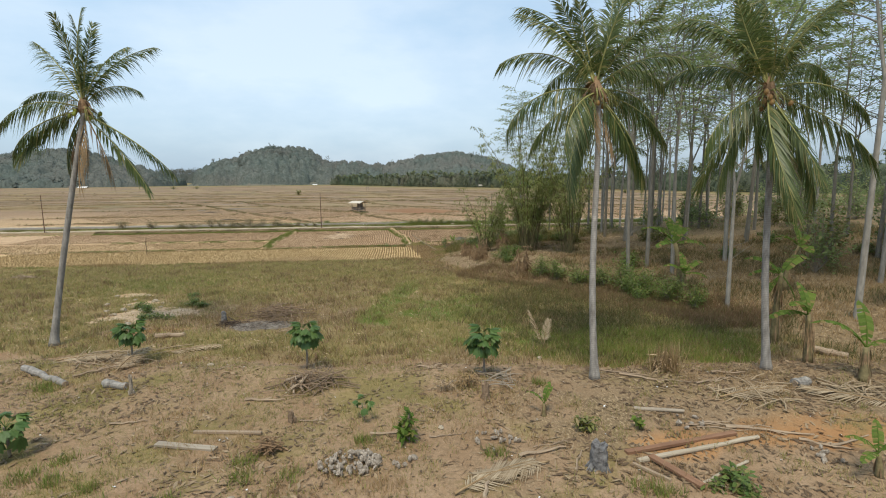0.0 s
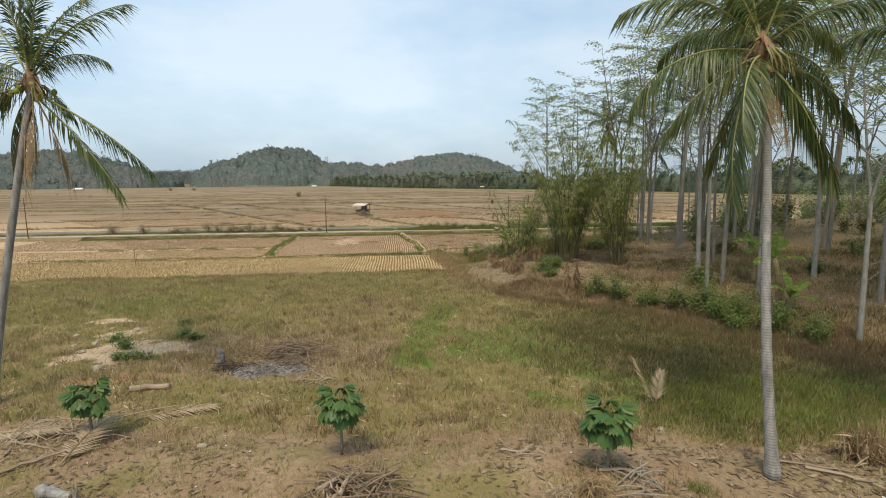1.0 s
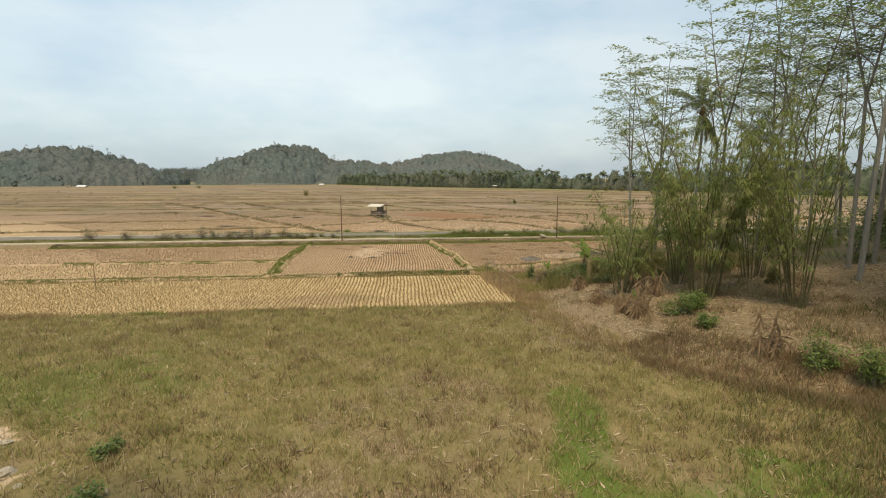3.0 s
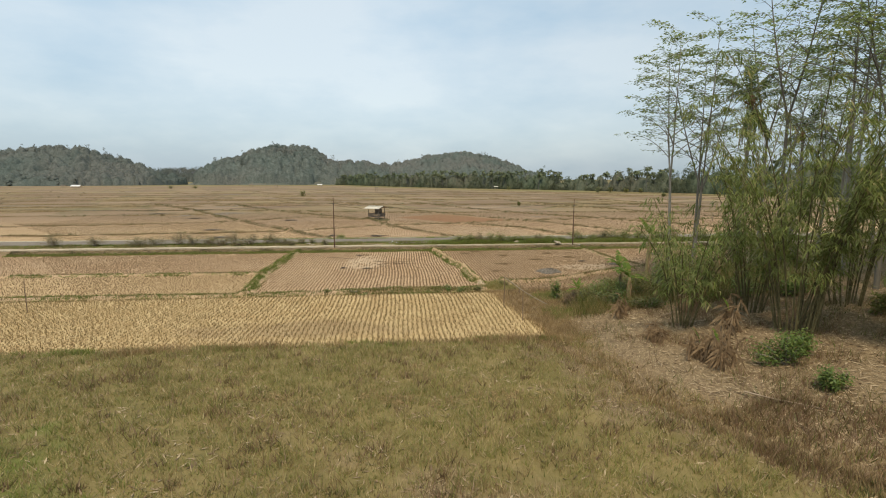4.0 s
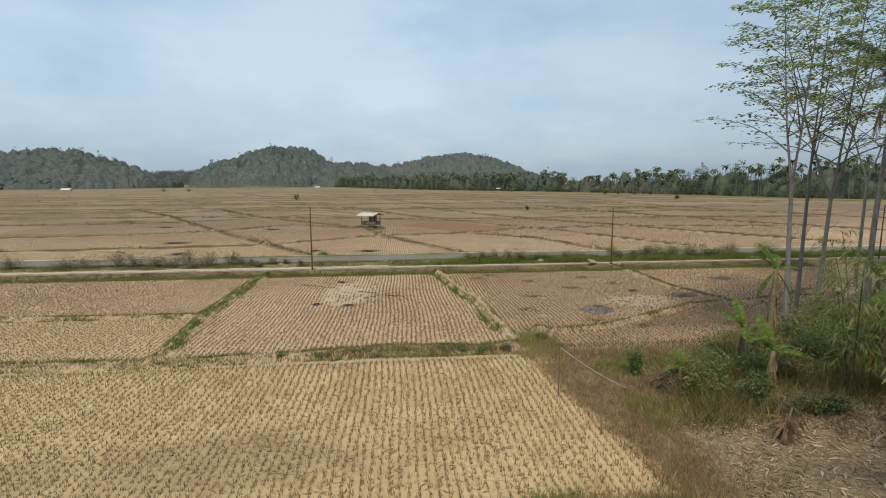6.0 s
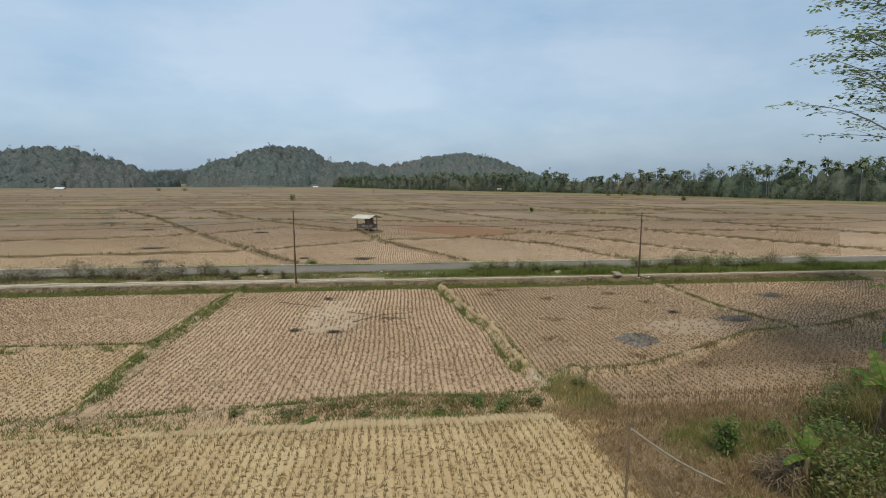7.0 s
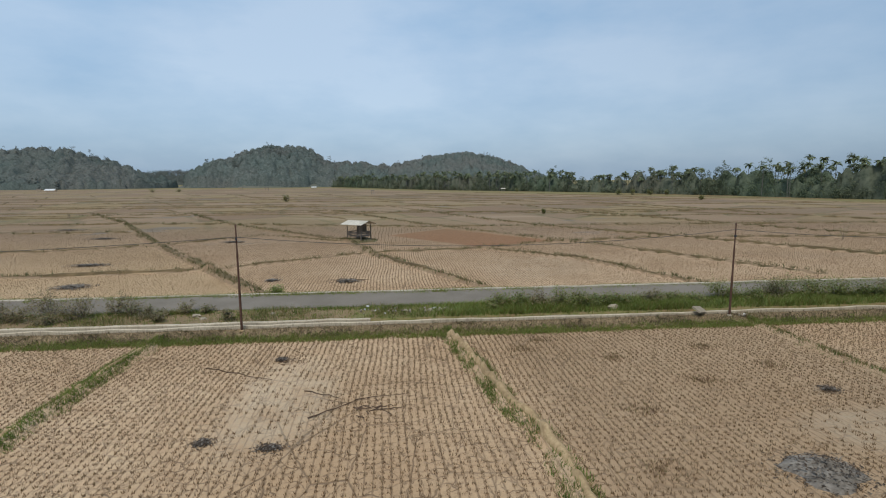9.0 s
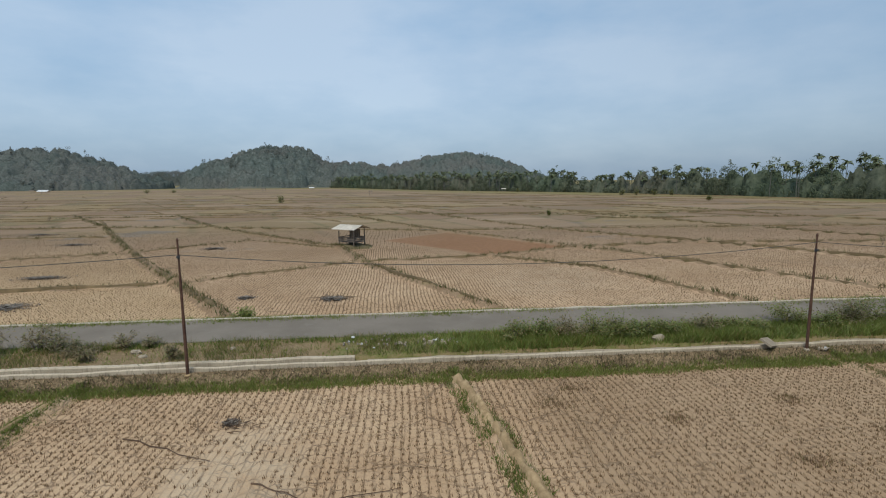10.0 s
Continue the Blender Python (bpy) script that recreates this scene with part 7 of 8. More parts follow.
x, y = strewn(26000, -24, 5, 24, 37.6, 43, lambda x, y: lawn(x, y) * (0.15 + 0.85 * fade(wavy(x, y, 2.1, 6) + 0.4 * wavy(x, y, 4.6, 1), -0.4, 0.3)))
blades("grass", "short dense olive grass of the fallow field", "grass", M_GRASS, x, y, 4, 0.1, 0.07, 0.012, 1.2, 43)
x, y = strewn(9000, -34, 4, 35.4, 38.3, 42, lambda x, y: fade(np.abs(y - 37.1 - 0.25 * wavy(x, y, 0.9)), 0.9, 0.2) * fade(wavy(x, y, 0.55, 3), 0.2, -0.4))
blades("edge_weeds", "reddish dry weeds along the straw paddy's edge", "weeds", M_DRYGRASS, x, y, 6, 0.28, 0.09, 0.011, 0.8, 42)
x, y = strewn(16000, -16, 4, 4.0, 12, 48, lambda x, y: (y < yard_line(x) + 0.3) * fade(x, 4.0, 0.5) * fade(wavy(x, y, 1.3, 14) + 0.4 * wavy(x, y, 3.6, 2), -0.3, 0.5) * 0.8)
blades("yard_grass", "short yellowish grass film on the bare yard", "grass", M_GRASS, x, y, 5, 0.08, 0.06, 0.008, 1.1, 48)
x, y = strewn(22000, 4.0, 16, 14, 29.5, 49, lambda x, y: fade(wood_depth(x, y), -3.6, -1.2) * fade(wood_depth(x, y), 3.0, 0.8) * (0.35 + 0.65 * fade(wavy(x, y, 0.9, 13), -0.4, 0.3)))
blades("russet_grass", "reddish-brown dry grass along the wood's edge", "grass", M_RUSSET, x, y, 6, 0.26, 0.09, 0.011, 0.9, 49)
x, y = strewn(5200, 4, 17, 25, 41, 52, lambda x, y: fade(wood_depth(x, y), 0.3, 1.5) * fade(wavy(x, y, 1.2, 18), -0.2, 0.5))
blades("undergrowth", "sparse brown and green tufts on the straw litter", "undergrowth", M_RUSSET, x, y, 6, 0.22, 0.1, 0.011, 0.9, 52)
x, y = strewn(900, -7.1 - 2.4, -7.1 + 2.4, 105.4 - 2.2, 105.4 + 2.2, 53, lambda x, y: fade(np.hypot((x - -7.1) / 2.1, (y - 105.4) / 1.8), 1.1, 0.6))
blades("hut_weeds", "weeds round the field hut's earth mound", "weeds", M_BUND, x, y, 8, 0.3, 0.1, 0.02, 0.9, 53)
# thick grass in a dark colour that includes the shade under the wood
x, y = strewn(20000, 3.0, 14, 10.5, 26, 55, lambda x, y: fade(np.hypot((x - 8.2) / 4.8, (y - 18.2) / 7.2) + 0.45 * wavy(x, y, 1.1, 3), 1.25, 0.3) * (y > yard_line(x) + 0.3) * 0.8)
blades("shaded_grass", "grass near the wood's edge, dark green to include the wood's shade", "grass", M_BUND, x, y, 6, 0.22, 0.08, 0.012, 0.8, 55)
x, y = strewn(2600, 2, 9.5, 24, 37, 50, lambda x, y: fade(from_line(x, y, DITCH), 0.5, 0.1))
blades("russet_grass", "dark dry grass in the furrow by the wood", "grass", M_RUSSET, x, y, 7, 0.2, 0.09, 0.011, 0.9, 50)
x, y = strewn(9500, -16, 16, 1.5, 13, 8, lambda x, y: (y < yard_line(x) + 0.5) * fade(wavy(x, y, 1.1, 7) + 0.4 * wavy(x, y, 3.1, 3), -0.05, 0.5) * 0.8)
blades("yard_grass", "thin tufts of green and dry grass on bare earth", "grass", M_GRASS, x, y, 7, 0.14, 0.06, 0.008, 0.9, 8)
x, y = strewn(6500, -16, 16, 1.5, 13, 18, lambda x, y: (y < yard_line(x) + 0.8) * fade(wavy(x, y, 0.9, 17), -0.1, 0.6))
blades("yard_grass", "straw-coloured dry tufts on bare earth", "grass", M_DRYGRASS, x, y, 7, 0.2, 0.07, 0.007, 0.9, 18)
rng = np.random.default_rng(71)
x, y = 8.0 + rng.normal(0, 0.28, 70), 9.45 + rng.normal(0, 0.2, 70)
blades("reeds", "tall dry reeds standing at the yard's edge", "reeds", M_DRYGRASS, x, y, 4, 0.85, 0.04, 0.014, 0.35, 71)
YARD_TUFTS = ((-5.8, 5.0), (-6.6, 5.3), (-3.1, 5.0), (-3.2, 5.6), (-7.3, 5.5), (-5.4, 4.4), (-2.2, 5.0), (-9.9, 10.2), (-9.6, 10.0), (4.7, 3.7), (4.4, 3.9), (-4.2, 4.3), (1.9, 5.4), (-6.9, 6.0), (-0.9, 6.2), (3.9, 8.7))
rng = np.random.default_rng(44)
x = np.concatenate([px + rng.normal(0, 0.13, 30) for px, py in YARD_TUFTS])
y = np.concatenate([py + rng.normal(0, 0.13, 30) for px, py in YARD_TUFTS])
blades("grass_tufts", "bright-green grass tufts in the yard", "grass", M_LUSH, x, y, 5, 0.2, 0.05, 0.008, 0.7, 44)
x, y = strewn(110000, -70, 75, 47, 165, 9, lambda x, y: bund_near(x, y) * (from_line(x, y, BUNDS[1][0]) > 0.2) * (wood_depth(x, y) < 0.5) * ((y < 67.5) | (y > 75.8)) * (0.35 + 0.65 * fade(wavy(x, y, 0.9, 4), -0.4, 0.3)))
blades("bund_grass", "green and dry grass on the paddy bunds", "grass", M_BUND, x, y, 6, np.where(y < 70, 0.17, 0.3), 0.12, np.where(y < 70, 0.012, 0.024), 0.8, 9)
x, y = strewn(26000, -40, 30, 47, 68, 29, lambda x, y: bund_near(x, y) * (from_line(x, y, BUNDS[1][0]) > 0.2) * (wood_depth(x, y) < 0.5) * (y < 67.6) * 0.2)
blades("bund_grass", "thin dry grass on the worn ridges of the bunds", "grass", M_VERGE, x, y, 6, 0.12, 0.09, 0.012, 0.8, 29)
x, y = strewn(140000, -32, 24, 47, 68, 39, lambda x, y: bund_flank(x, y) * (wood_depth(x, y) < 0.5) * (y < 67.6) * (0.12 + 0.88 * fade(wavy(x, y, 1.1, 4) + 0.5 * wavy(x, y, 3.0, 9), -0.35, 0.15)))
blades("bund_grass", "fresh green grass along the feet of the near bunds", "grass", M_BUNDGREEN, x, y, 7, 0.13, 0.07, 0.015, 1.0, 39)
x, y = strewn(8000, -15, -12.4, 49, 67.2, 63, lambda x, y: fade(from_line(x, y, BUNDS[0][0]), 0.5, 0.3) * (0.2 + 0.8 * fade(from_line(x + 0.06, y, BUNDS[0][0]), 0.05, 0.16)) * (0.25 + 0.6 * fade(wavy(x, y, 1.4, 3), -0.6, 0.0)))
blades("bund_grass", "green grass covering a long bund", "grass", M_BUNDGREEN, x, y, 5, 0.1, 0.07, 0.015, 1.5, 63)
x, y = strewn(7000, -1.2, 2.6, 51.5, 67.2, 62, lambda x, y: np.maximum(fade(from_line(x + 0.33, y, BUNDS[1][0]), 0.3, 0.08) * (0.1 + 0.9 * fade(wavy(x, y, 0.8, 5) + 0.5 * wavy(x, y, 2.8, 9), -0.4, 0.2)), 0.8 * fade(from_line(x - 0.3, y, BUNDS[1][0]), 0.2, 0.06) * fade(wavy(x, y, 0.9, 12), 0.0, 0.4)))
blades("bund_grass", "green grass beside the clay path of a bund", "grass", M_BUNDGREEN, x, y, 7, 0.14, 0.07, 0.014, 1.0, 62)
x, y = strewn(7000, -34, 4, 46.8, 50.2, 19, lambda x, y: fade(np.abs(y - 48.6 - 0.4 * np.exp(-((x + 3.6) / 4) ** 2)), 1.2, 0.5) * (0.3 + 0.7 * fade(x, -9, -5)) * (wood_depth(x, y) < 1))
ok = (x < -9) | (wavy(x, y, 0.9, 21) + 0.5 * wavy(x, y, 2.6, 4) > 0.15)
x, y = x[ok], y[ok]
blades("bund_grass", "brown and green weeds on the bank between paddies", "grass", M_VERGE, x, y, 6, 0.13, 0.10, 0.013, 1.2, 19)
for k, (hx, hy, r, h, mat) in enumerate(((-8.3, 48.6, 0.35, 0.25, M_WEED), (-6.6, 48.5, 0.6, 0.3, M_WEED), (-6.0, 48.3, 0.35, 0.2, M_BUSH), (-4.3, 48.4, 0.5, 0.2, M_WEED), (-1.9, 48.5, 0.4, 0.25, M_WEED), (-0.6, 48.6, 0.45, 0.35, M_BUSH), (0.1, 48.4, 0.45, 0.35, M_BUSH), (1.2, 48.7, 0.5, 0.3, M_WEED), (3.1, 49.8, 0.45, 0.5, M_WEED))):
    shrub(hx, hy, r, h, int(560 * r), 700 + k, "low weedy clump on the bank between paddies", mat, 0.085, "weeds on the bank between paddies", "weed_clump")

x, y = strewn(15000, -40, 32, 66.6, 67.7, 45, lambda x, y: fade(np.abs(y - 67.1 - 0.12 * wavy(x, y, 0.9)), 0.45, 0.15) * (0.55 + 0.65 * fade(wavy(x, y, 0.5, 12), -0.4, 0.3)))
blades("verge_grass", "green grass strip at the foot of the channel bank", "grass", M_LUSH, x, y, 7, 0.13, 0.09, 0.015, 1.0, 45)
x, y = strewn(16000, -40, 32, 67.1, 68.0, 51, lambda x, y: 0.35 + 0.5 * fade(wavy(x, y, 1.1, 22), 0.0, 0.6))
blades("bank_weeds", "brown and olive weeds on the channel's earth bank", "weeds", M_BANKWEED, x, y, 5, 0.09, 0.08, 0.015, 1.2, 51)
x, y = strewn(4200, -7, 4, 47.3, 50.4, 46, lambda x, y: fade(np.hypot((x + 2.4) / 4.6, (y - 49.0 + 0.12 * np.abs(x + 3)) / 0.75), 1.15, 0.5))
x2, y2 = strewn(2200, 1.2, 4.4, 47.2, 51.2, 54, lambda x, y: fade(np.hypot((x - 2.9) / 1.2, (y - 49.2) / 1.7), 1.1, 0.4))
blades("bund_grass", "pale green grass clump at the bunds' meeting", "grass", M_GRASS, x2, y2, 6, 0.2, 0.1, 0.012, 1.0, 54)
x3, y3 = strewn(3600, -7, 4, 47.3, 50.2, 60, lambda x, y: fade(np.hypot((x + 1.6) / 5.0, (y - 48.7) / 0.9), 1.15, 0.5) * fade(wavy(x, y, 1.1, 12), -0.3, 0.4))
blades("bund_grass", "green weeds on the hump between paddies", "grass", M_BUNDGREEN, x3, y3, 6, 0.12, 0.1, 0.013, 1.2, 60)
blades("bund_grass", "reddish dry grass on the hump between paddies", "grass", M_DRYGRASS, x, y, 6, 0.11, 0.1, 0.012, 1.6, 46)
rng = np.random.default_rng(64)
SPOTS = ((2.6, 64.6), (3.6, 65.7), (6.1, 63.2), (5.2, 58.6), (4.0, 55.4), (8.4, 60.6), (10.6, 64.1), (7.0, 52.9), (10.2, 53.3), (12.0, 61.8), (9.0, 51.6))
x = np.concatenate([px + rng.normal(0, 0.34, 42) for px, py in SPOTS])
y = np.concatenate([py + rng.normal(0, 0.22, 42) for px, py in SPOTS])
blades("dead_weeds", "patches of dead brown weeds on the stubble", "weeds", M_RUSSET, x, y, 6, 0.12, 0.06, 0.011, 1.0, 64)
x, y = strewn(26000, -60, 60, 66.9, 71.4, 10, lambda x, y: np.where(y < 68.0, 0.5 * fade(y, 67.6, 67.2), np.where(y < 68.75, 0.0, 0.75 * (0.4 + 0.6 * fade(wavy(x, y, 0.8, 8), -0.5, 0.2)))) * (1 - (x < -5) * (y > 68.7) * 0.5))
blades("verge_grass", "green grass and weeds along channel and road", "grass", M_LUSH, x, y, 7, np.where(y < 68, 0.1, 0.13), 0.10, 0.015, 1.1, 10)
x, y = strewn(15000, -60, 60, 67.0, 71.4, 20, lambda x, y: np.where(y < 68.0, 0.1, np.where(y < 68.75, 0.0, 0.8 * fade(wavy(x, y, 0.9, 15), -0.3, 0.4))))
blades("verge_weeds", "dry and green weeds along the road", "weeds", M_VERGE, x, y, 6, np.where(y < 68, 0.14, 0.26), 0.10, 0.012, 0.8, 20)
x, y = strewn(30000, -1.5, 46, 68.9, 71.2, 57, lambda x, y: (0.35 + 0.65 * fade(wavy(x, y, 0.7, 5), -0.5, 0.3)) * fade(x, -1.2, 1.0) * fade(y, 71.25, 70.7))
blades("verge_grass", "knee-high green grass between channel and road", "grass", M_LUSH, x, y, 3, 0.36 + 0.18 * wavy(x, y, 0.9, 2), 0.12, 0.02, 1.0, 57)
x, y = strewn(9000, -40, 40, 70.4, 71.6, 58, lambda x, y: fade(np.abs(y - 71.1 - 0.25 * wavy(x, y, 0.7)), 0.5, 0.1) * (0.3 + 0.7 * fade(wavy(x, y, 0.6, 9), -0.4, 0.2)) * (x < 3))
blades("verge_grass", "short bright grass fringing the asphalt", "grass", M_BUNDGREEN, x, y, 5, 0.15, 0.09, 0.016, 1.0, 58)
x, y = strewn(7000, -60, 60, 74.95, 76.3, 11, lambda x, y: 0.6 * fade(wavy(x, y, 0.5, 3), -0.4, 0.4))
blades("verge_grass", "short green grass beyond the road's edging", "grass", M_LUSH, x, y, 6, 0.2, 0.10, 0.014, 0.8, 11)
x, y = strewn(5200, -24, 30, 74.1, 74.85, 61, lambda x, y: fade(y + 0.25 * wavy(x, y, 0.8, 4), 74.3, 74.75) * (0.12 + 0.88 * fade(wavy(x, y, 0.45, 6), -0.35, 0.25)) * fade(x, 12, -2) + 0.12)
blades("verge_grass", "green grass creeping over the road's far edge", "grass", M_LUSH, x, y, 4, 0.14, 0.08, 0.016, 1.0, 61, np.full(len(x), 0.45))
x, y = strewn(30000, 2, 34, 24, 66, 12, lambda x, y: fade(wood_depth(x, y), -2.5, 0.5) * 0.4 * fade(wavy(x, y, 0.5, 9), -0.2, 0.6))
blades("undergrowth", "dry grass and weeds under the trees", "undergrowth", M_VERGE, x, y, 4, 0.32, 0.12, 0.011, 0.9, 12)
x, y = strewn(16000, 12, 34, 4, 30, 13, lambda x, y: fade(wood_depth(x, y), -0.5, 1.5) * 0.6)
x2, y2 = strewn(14000, 11, 34, 4, 30, 33, lambda x, y: fade(wood_depth(x, y), -3.0, 0.5) * (y > yard_line(x)) * fade(wavy(x, y, 0.8, 5), -0.4, 0.4))
blades("undergrowth", "green weeds on the wooded slope", "undergrowth", M_BUND, x2, y2, 6, 0.3, 0.12, 0.012, 0.9, 33)
blades("undergrowth", "brown undergrowth on the wooded slope", "undergrowth", M_DRYGRASS, x, y, 5, 0.26, 0.12, 0.011, 0.9, 13)
x, y = strewn(11000, 1.5, 9.5, 23, 48, 14, lambda x, y: np.maximum(fade(np.abs(wood_depth(x, y) + 0.5), 1.0, 0.3) * (y > 36), fade(from_line(x, y, DITCH), 1.1, 0.3) * (0.25 + 0.75 * fade(wavy(x, y, 1.2, 8), -0.3, 0.3))))
blades("bank_grass", "reddish dry grass on the wood's bank", "grass", M_DRYGRASS, x, y, 6, 0.22, 0.1, 0.009, 1.0, 14)
x, y = strewn(9000, 1.5, 8, 36.5, 48.2, 34, lambda x, y: (x > np.interp(y, (37, 38, 42, 46, 48), (3.0, 2.8, 2.3, 1.8, 1.6))) * fade(wood_depth(x, y), 1.0, -0.5) * 0.8)
blades("bank_grass", "thick reddish dry grass on the bank beside the straw paddy", "grass", M_DRYGRASS, x, y, 6, 0.17, 0.1, 0.011, 1.3, 34)
x, y = strewn(16000, 3.5, 18, 38.5, 50, 59, lambda x, y: fade(wood_depth(x, y), -0.6, 1.2) * fade(x + 0.5 * wavy(x, y, 1.1), 4.4, 5.6) * (y > 40 + 0.5 * wavy(x, y, 1.0, 3)) * (0.25 + 0.75 * fade(wavy(x, y, 1.0, 7), -0.4, 0.4)))
blades("thicket_grass", "tall tangled grass and dead stalks in the thicket", "undergrowth", M_VERGE, x, y, 4, 0.6 + 0.25 * wavy(x, y, 1.3, 4), 0.16, 0.014, 0.9, 59)
x, y = strewn(9000, 2.5, 9, 38.5, 47.5, 15, lambda x, y: 0.7 * np.maximum(fade(np.hypot((x - 4.3) / 1.0, (y - 41.6) / 1.3) + 0.3 * wavy(x, y, 1.7), 1.1, 0.5), fade(np.hypot((x - 5.8) / 2.0, (y - 45.4) / 1.3), 1.2, 0.5)))
blades("grass", "green grass at the thicket's edge", "grass", M_LUSH, x, y, 6, 0.2, 0.07, 0.011, 0.8, 15)


x, y = strewn(90000, 2, 22, 8, 48, 21, lambda x, y: fade(wood_depth(x, y), -0.9, 0.8) * (0.35 + 0.55 * fade(wavy(x, y, 0.6, 6), -0.3, 0.4)) * (0.55 + 0.45 * fade(y, 23, 29)))
litter("leaf_litter", "dry straw-coloured leaf litter under the bamboo and trees", M_LITTER, x, y, 0.036, 21, 5.5)
x, y = strewn(30000, -16, 16, 1.5, 13, 22, lambda x, y: (y < yard_line(x) + 0.5) * (0.12 + 0.5 * fade(wavy(x, y, 0.7, 11), 0.0, 0.7) + 0.5 * (x > 6) * (y > 6.5)))
litter("leaf_litter", "dry leaf scraps and husk bits on bare earth", M_YARDLITTER, x, y, 0.04, 22, 2.8)
x, y = strewn(26000, -20, 8, 11, 37, 23, lambda x, y: lawn(x, y) * (0.15 + 0.6 * fade(wavy(x, y, 1.6, 24), -0.1, 0.5)))
litter("leaf_litter", "pale straw scraps among the grass", M_LITTER, x, y, 0.036, 23, 5.5)
x, y = strewn(9000, -16, 17, 3, 15, 27, lambda x, y: fade(np.hypot((x - 12) / 4.0, (y - 7.8) / 2.0), 1.2, 0.4) * 0.8 + fade(np.hypot((x + 10.5) / 3.0, (y - 12.3) / 1.8), 1.2, 0.4) * 0.7 + fade(np.hypot((x - 3.2) / 2.2, (y - 5.2) / 1.2), 1.2, 0.5) * 0.5 + fade(np.hypot((x - 7) / 2.5, (y - 9.0) / 0.8), 1.2, 0.5) * 0.6)
litter("palm_litter", "pale dry palm and banana leaf strips on the ground", M_YARDLITTER, x, y, 0.042, 27, 7.0)
x, y = strewn(11000, -16, 16, 1.5, 13, 26, lambda x, y: (y < yard_line(x) + 0.5) * (0.2 + 0.6 * fade(wavy(x, y, 0.9, 21), -0.2, 0.6)))
litter("twig_litter", "thin dry twigs and stalks strewn on bare earth", M_YARDLITTER, x, y, 0.016, 26, 14.0)
x, y = strewn(15000, -16, 16, 1.5, 13, 36, lambda x, y: (y < yard_line(x) + 0.4) * (0.06 + fade(wavy(x, y, 0.75, 31) + 0.4 * wavy(x, y, 2.4, 9), 0.1, 0.7) + 0.7 * (x > 2) * fade(wavy(x, y, 1.4, 19), -0.4, 0.4) + 0.4 * (x > 5) * (y > 6.8) + 0.4 * (x < -7) * (y > 9)))
litter("curled_leaves", "larger curled dry leaves and frond pieces on bare earth", M_YARDLITTER, x, y, 0.052, 36, 3.6)
x, y = strewn(170, -16, 16, 1.5, 13, 24, lambda x, y: (y < yard_line(x)) * 0.6)
litter("paper_scraps", "small whitish scraps scattered on bare earth", M_WHITE, x, y, 0.04, 24, 1.4)
x, y = strewn(9000, -36, 3, 38, 47.3, 25, lambda x, y: 0.8 * (x < 2.3))
litter("straw_litter", "loose pale straw between the stubble rows", M_STRAW, x, y, 0.03, 25, 6.0)

# ---------------------------------------------------------------- far woods and hills


def hill_z(x, y):
    """The wooded hills beyond the plain."""
    def dome(cx, cy, west, east, ry, h, p=1.0, q=2.0):
        u = np.abs(x - cx) / np.where(x < cx, west, east)
        return h * np.clip(1 - u ** q - ((y - cy) / ry) ** 2, 0, 1) ** p
    z = np.maximum(dome(-147, 700, 64, 76, 95, 41, 0.75, 2.7), dome(-206, 690, 44, 60, 80, 26, 0.7))
    z = np.maximum(z, dome(-68, 690, 62, 95, 70, 22, 0.7))
    z = np.maximum(z, dome(115, 900, 200, 145, 160, 44, 1.05, 1.6))
    z = np.maximum(z, dome(-392, 640, 160, 140, 100, 35, 1.5))
    z = np.maximum(z, dome(-505, 640, 140, 120, 110, 33, 0.8))
    z = np.maximum(z, dome(-500, 1300, 160, 150, 200, 24, 1.0))
    return z * (1 + 0.07 * wavy(x, y, 0.045, 3) + 0.05 * wavy(x, y, 0.12, 1))


def canopy(x, y, cell, tall, seed):
    """Height of a closed wood over its ground: one domed crown in each jittered cell."""
    rng = np.random.default_rng(seed)
    table = rng.random((64, 64, 4))
    i, j = np.floor(x / cell).astype(int), np.floor(y / cell).astype(int)
    best = np.zeros(np.shape(x))
    for di in (-1, 0, 1):
        for dj in (-1, 0, 1):
            r = table[(i + di) % 64, (j + dj) % 64]
            cx, cy = (i + di + 0.15 + 0.7 * r[..., 0]) * cell, (j + dj + 0.15 + 0.7 * r[..., 1]) * cell
            k = ((x - cx) ** 2 + (y - cy) ** 2) / (cell * (0.62 + 0.35 * r[..., 3])) ** 2
            best = np.maximum(best, tall * (0.55 + 0.65 * r[..., 2] ** 1.5) * np.sqrt(np.clip(1 - k, 0, 1)))
    return best


def in_sight(x, y, z):
    """On the slopes that face the plain."""
    return (z > 0.1) & np.where(x < -40, y < 716, y < 920) & ~((x < -262) & (y > 660))


def build_hills():
    xs, ys = np.linspace(-900, 900, 120), np.linspace(400, 1600, 80)
    X, Y = np.meshgrid(xs, ys)
    Z = hill_z(X, Y) - 3.0
    g = Geo()
    g.v = [tuple(p) for p in np.stack([X.ravel(), Y.ravel(), Z.ravel()], 1)]
    g.f = [(j * 120 + i, j * 120 + i + 1, j * 120 + i + 121, j * 120 + i + 120) for j in range(79) for i in range(119)]
    tagged(part("backdrop_hills", g, M_FOREST_FLOOR, smooth=True), "low wooded hills beyond the plain", "hills", kind="structure")


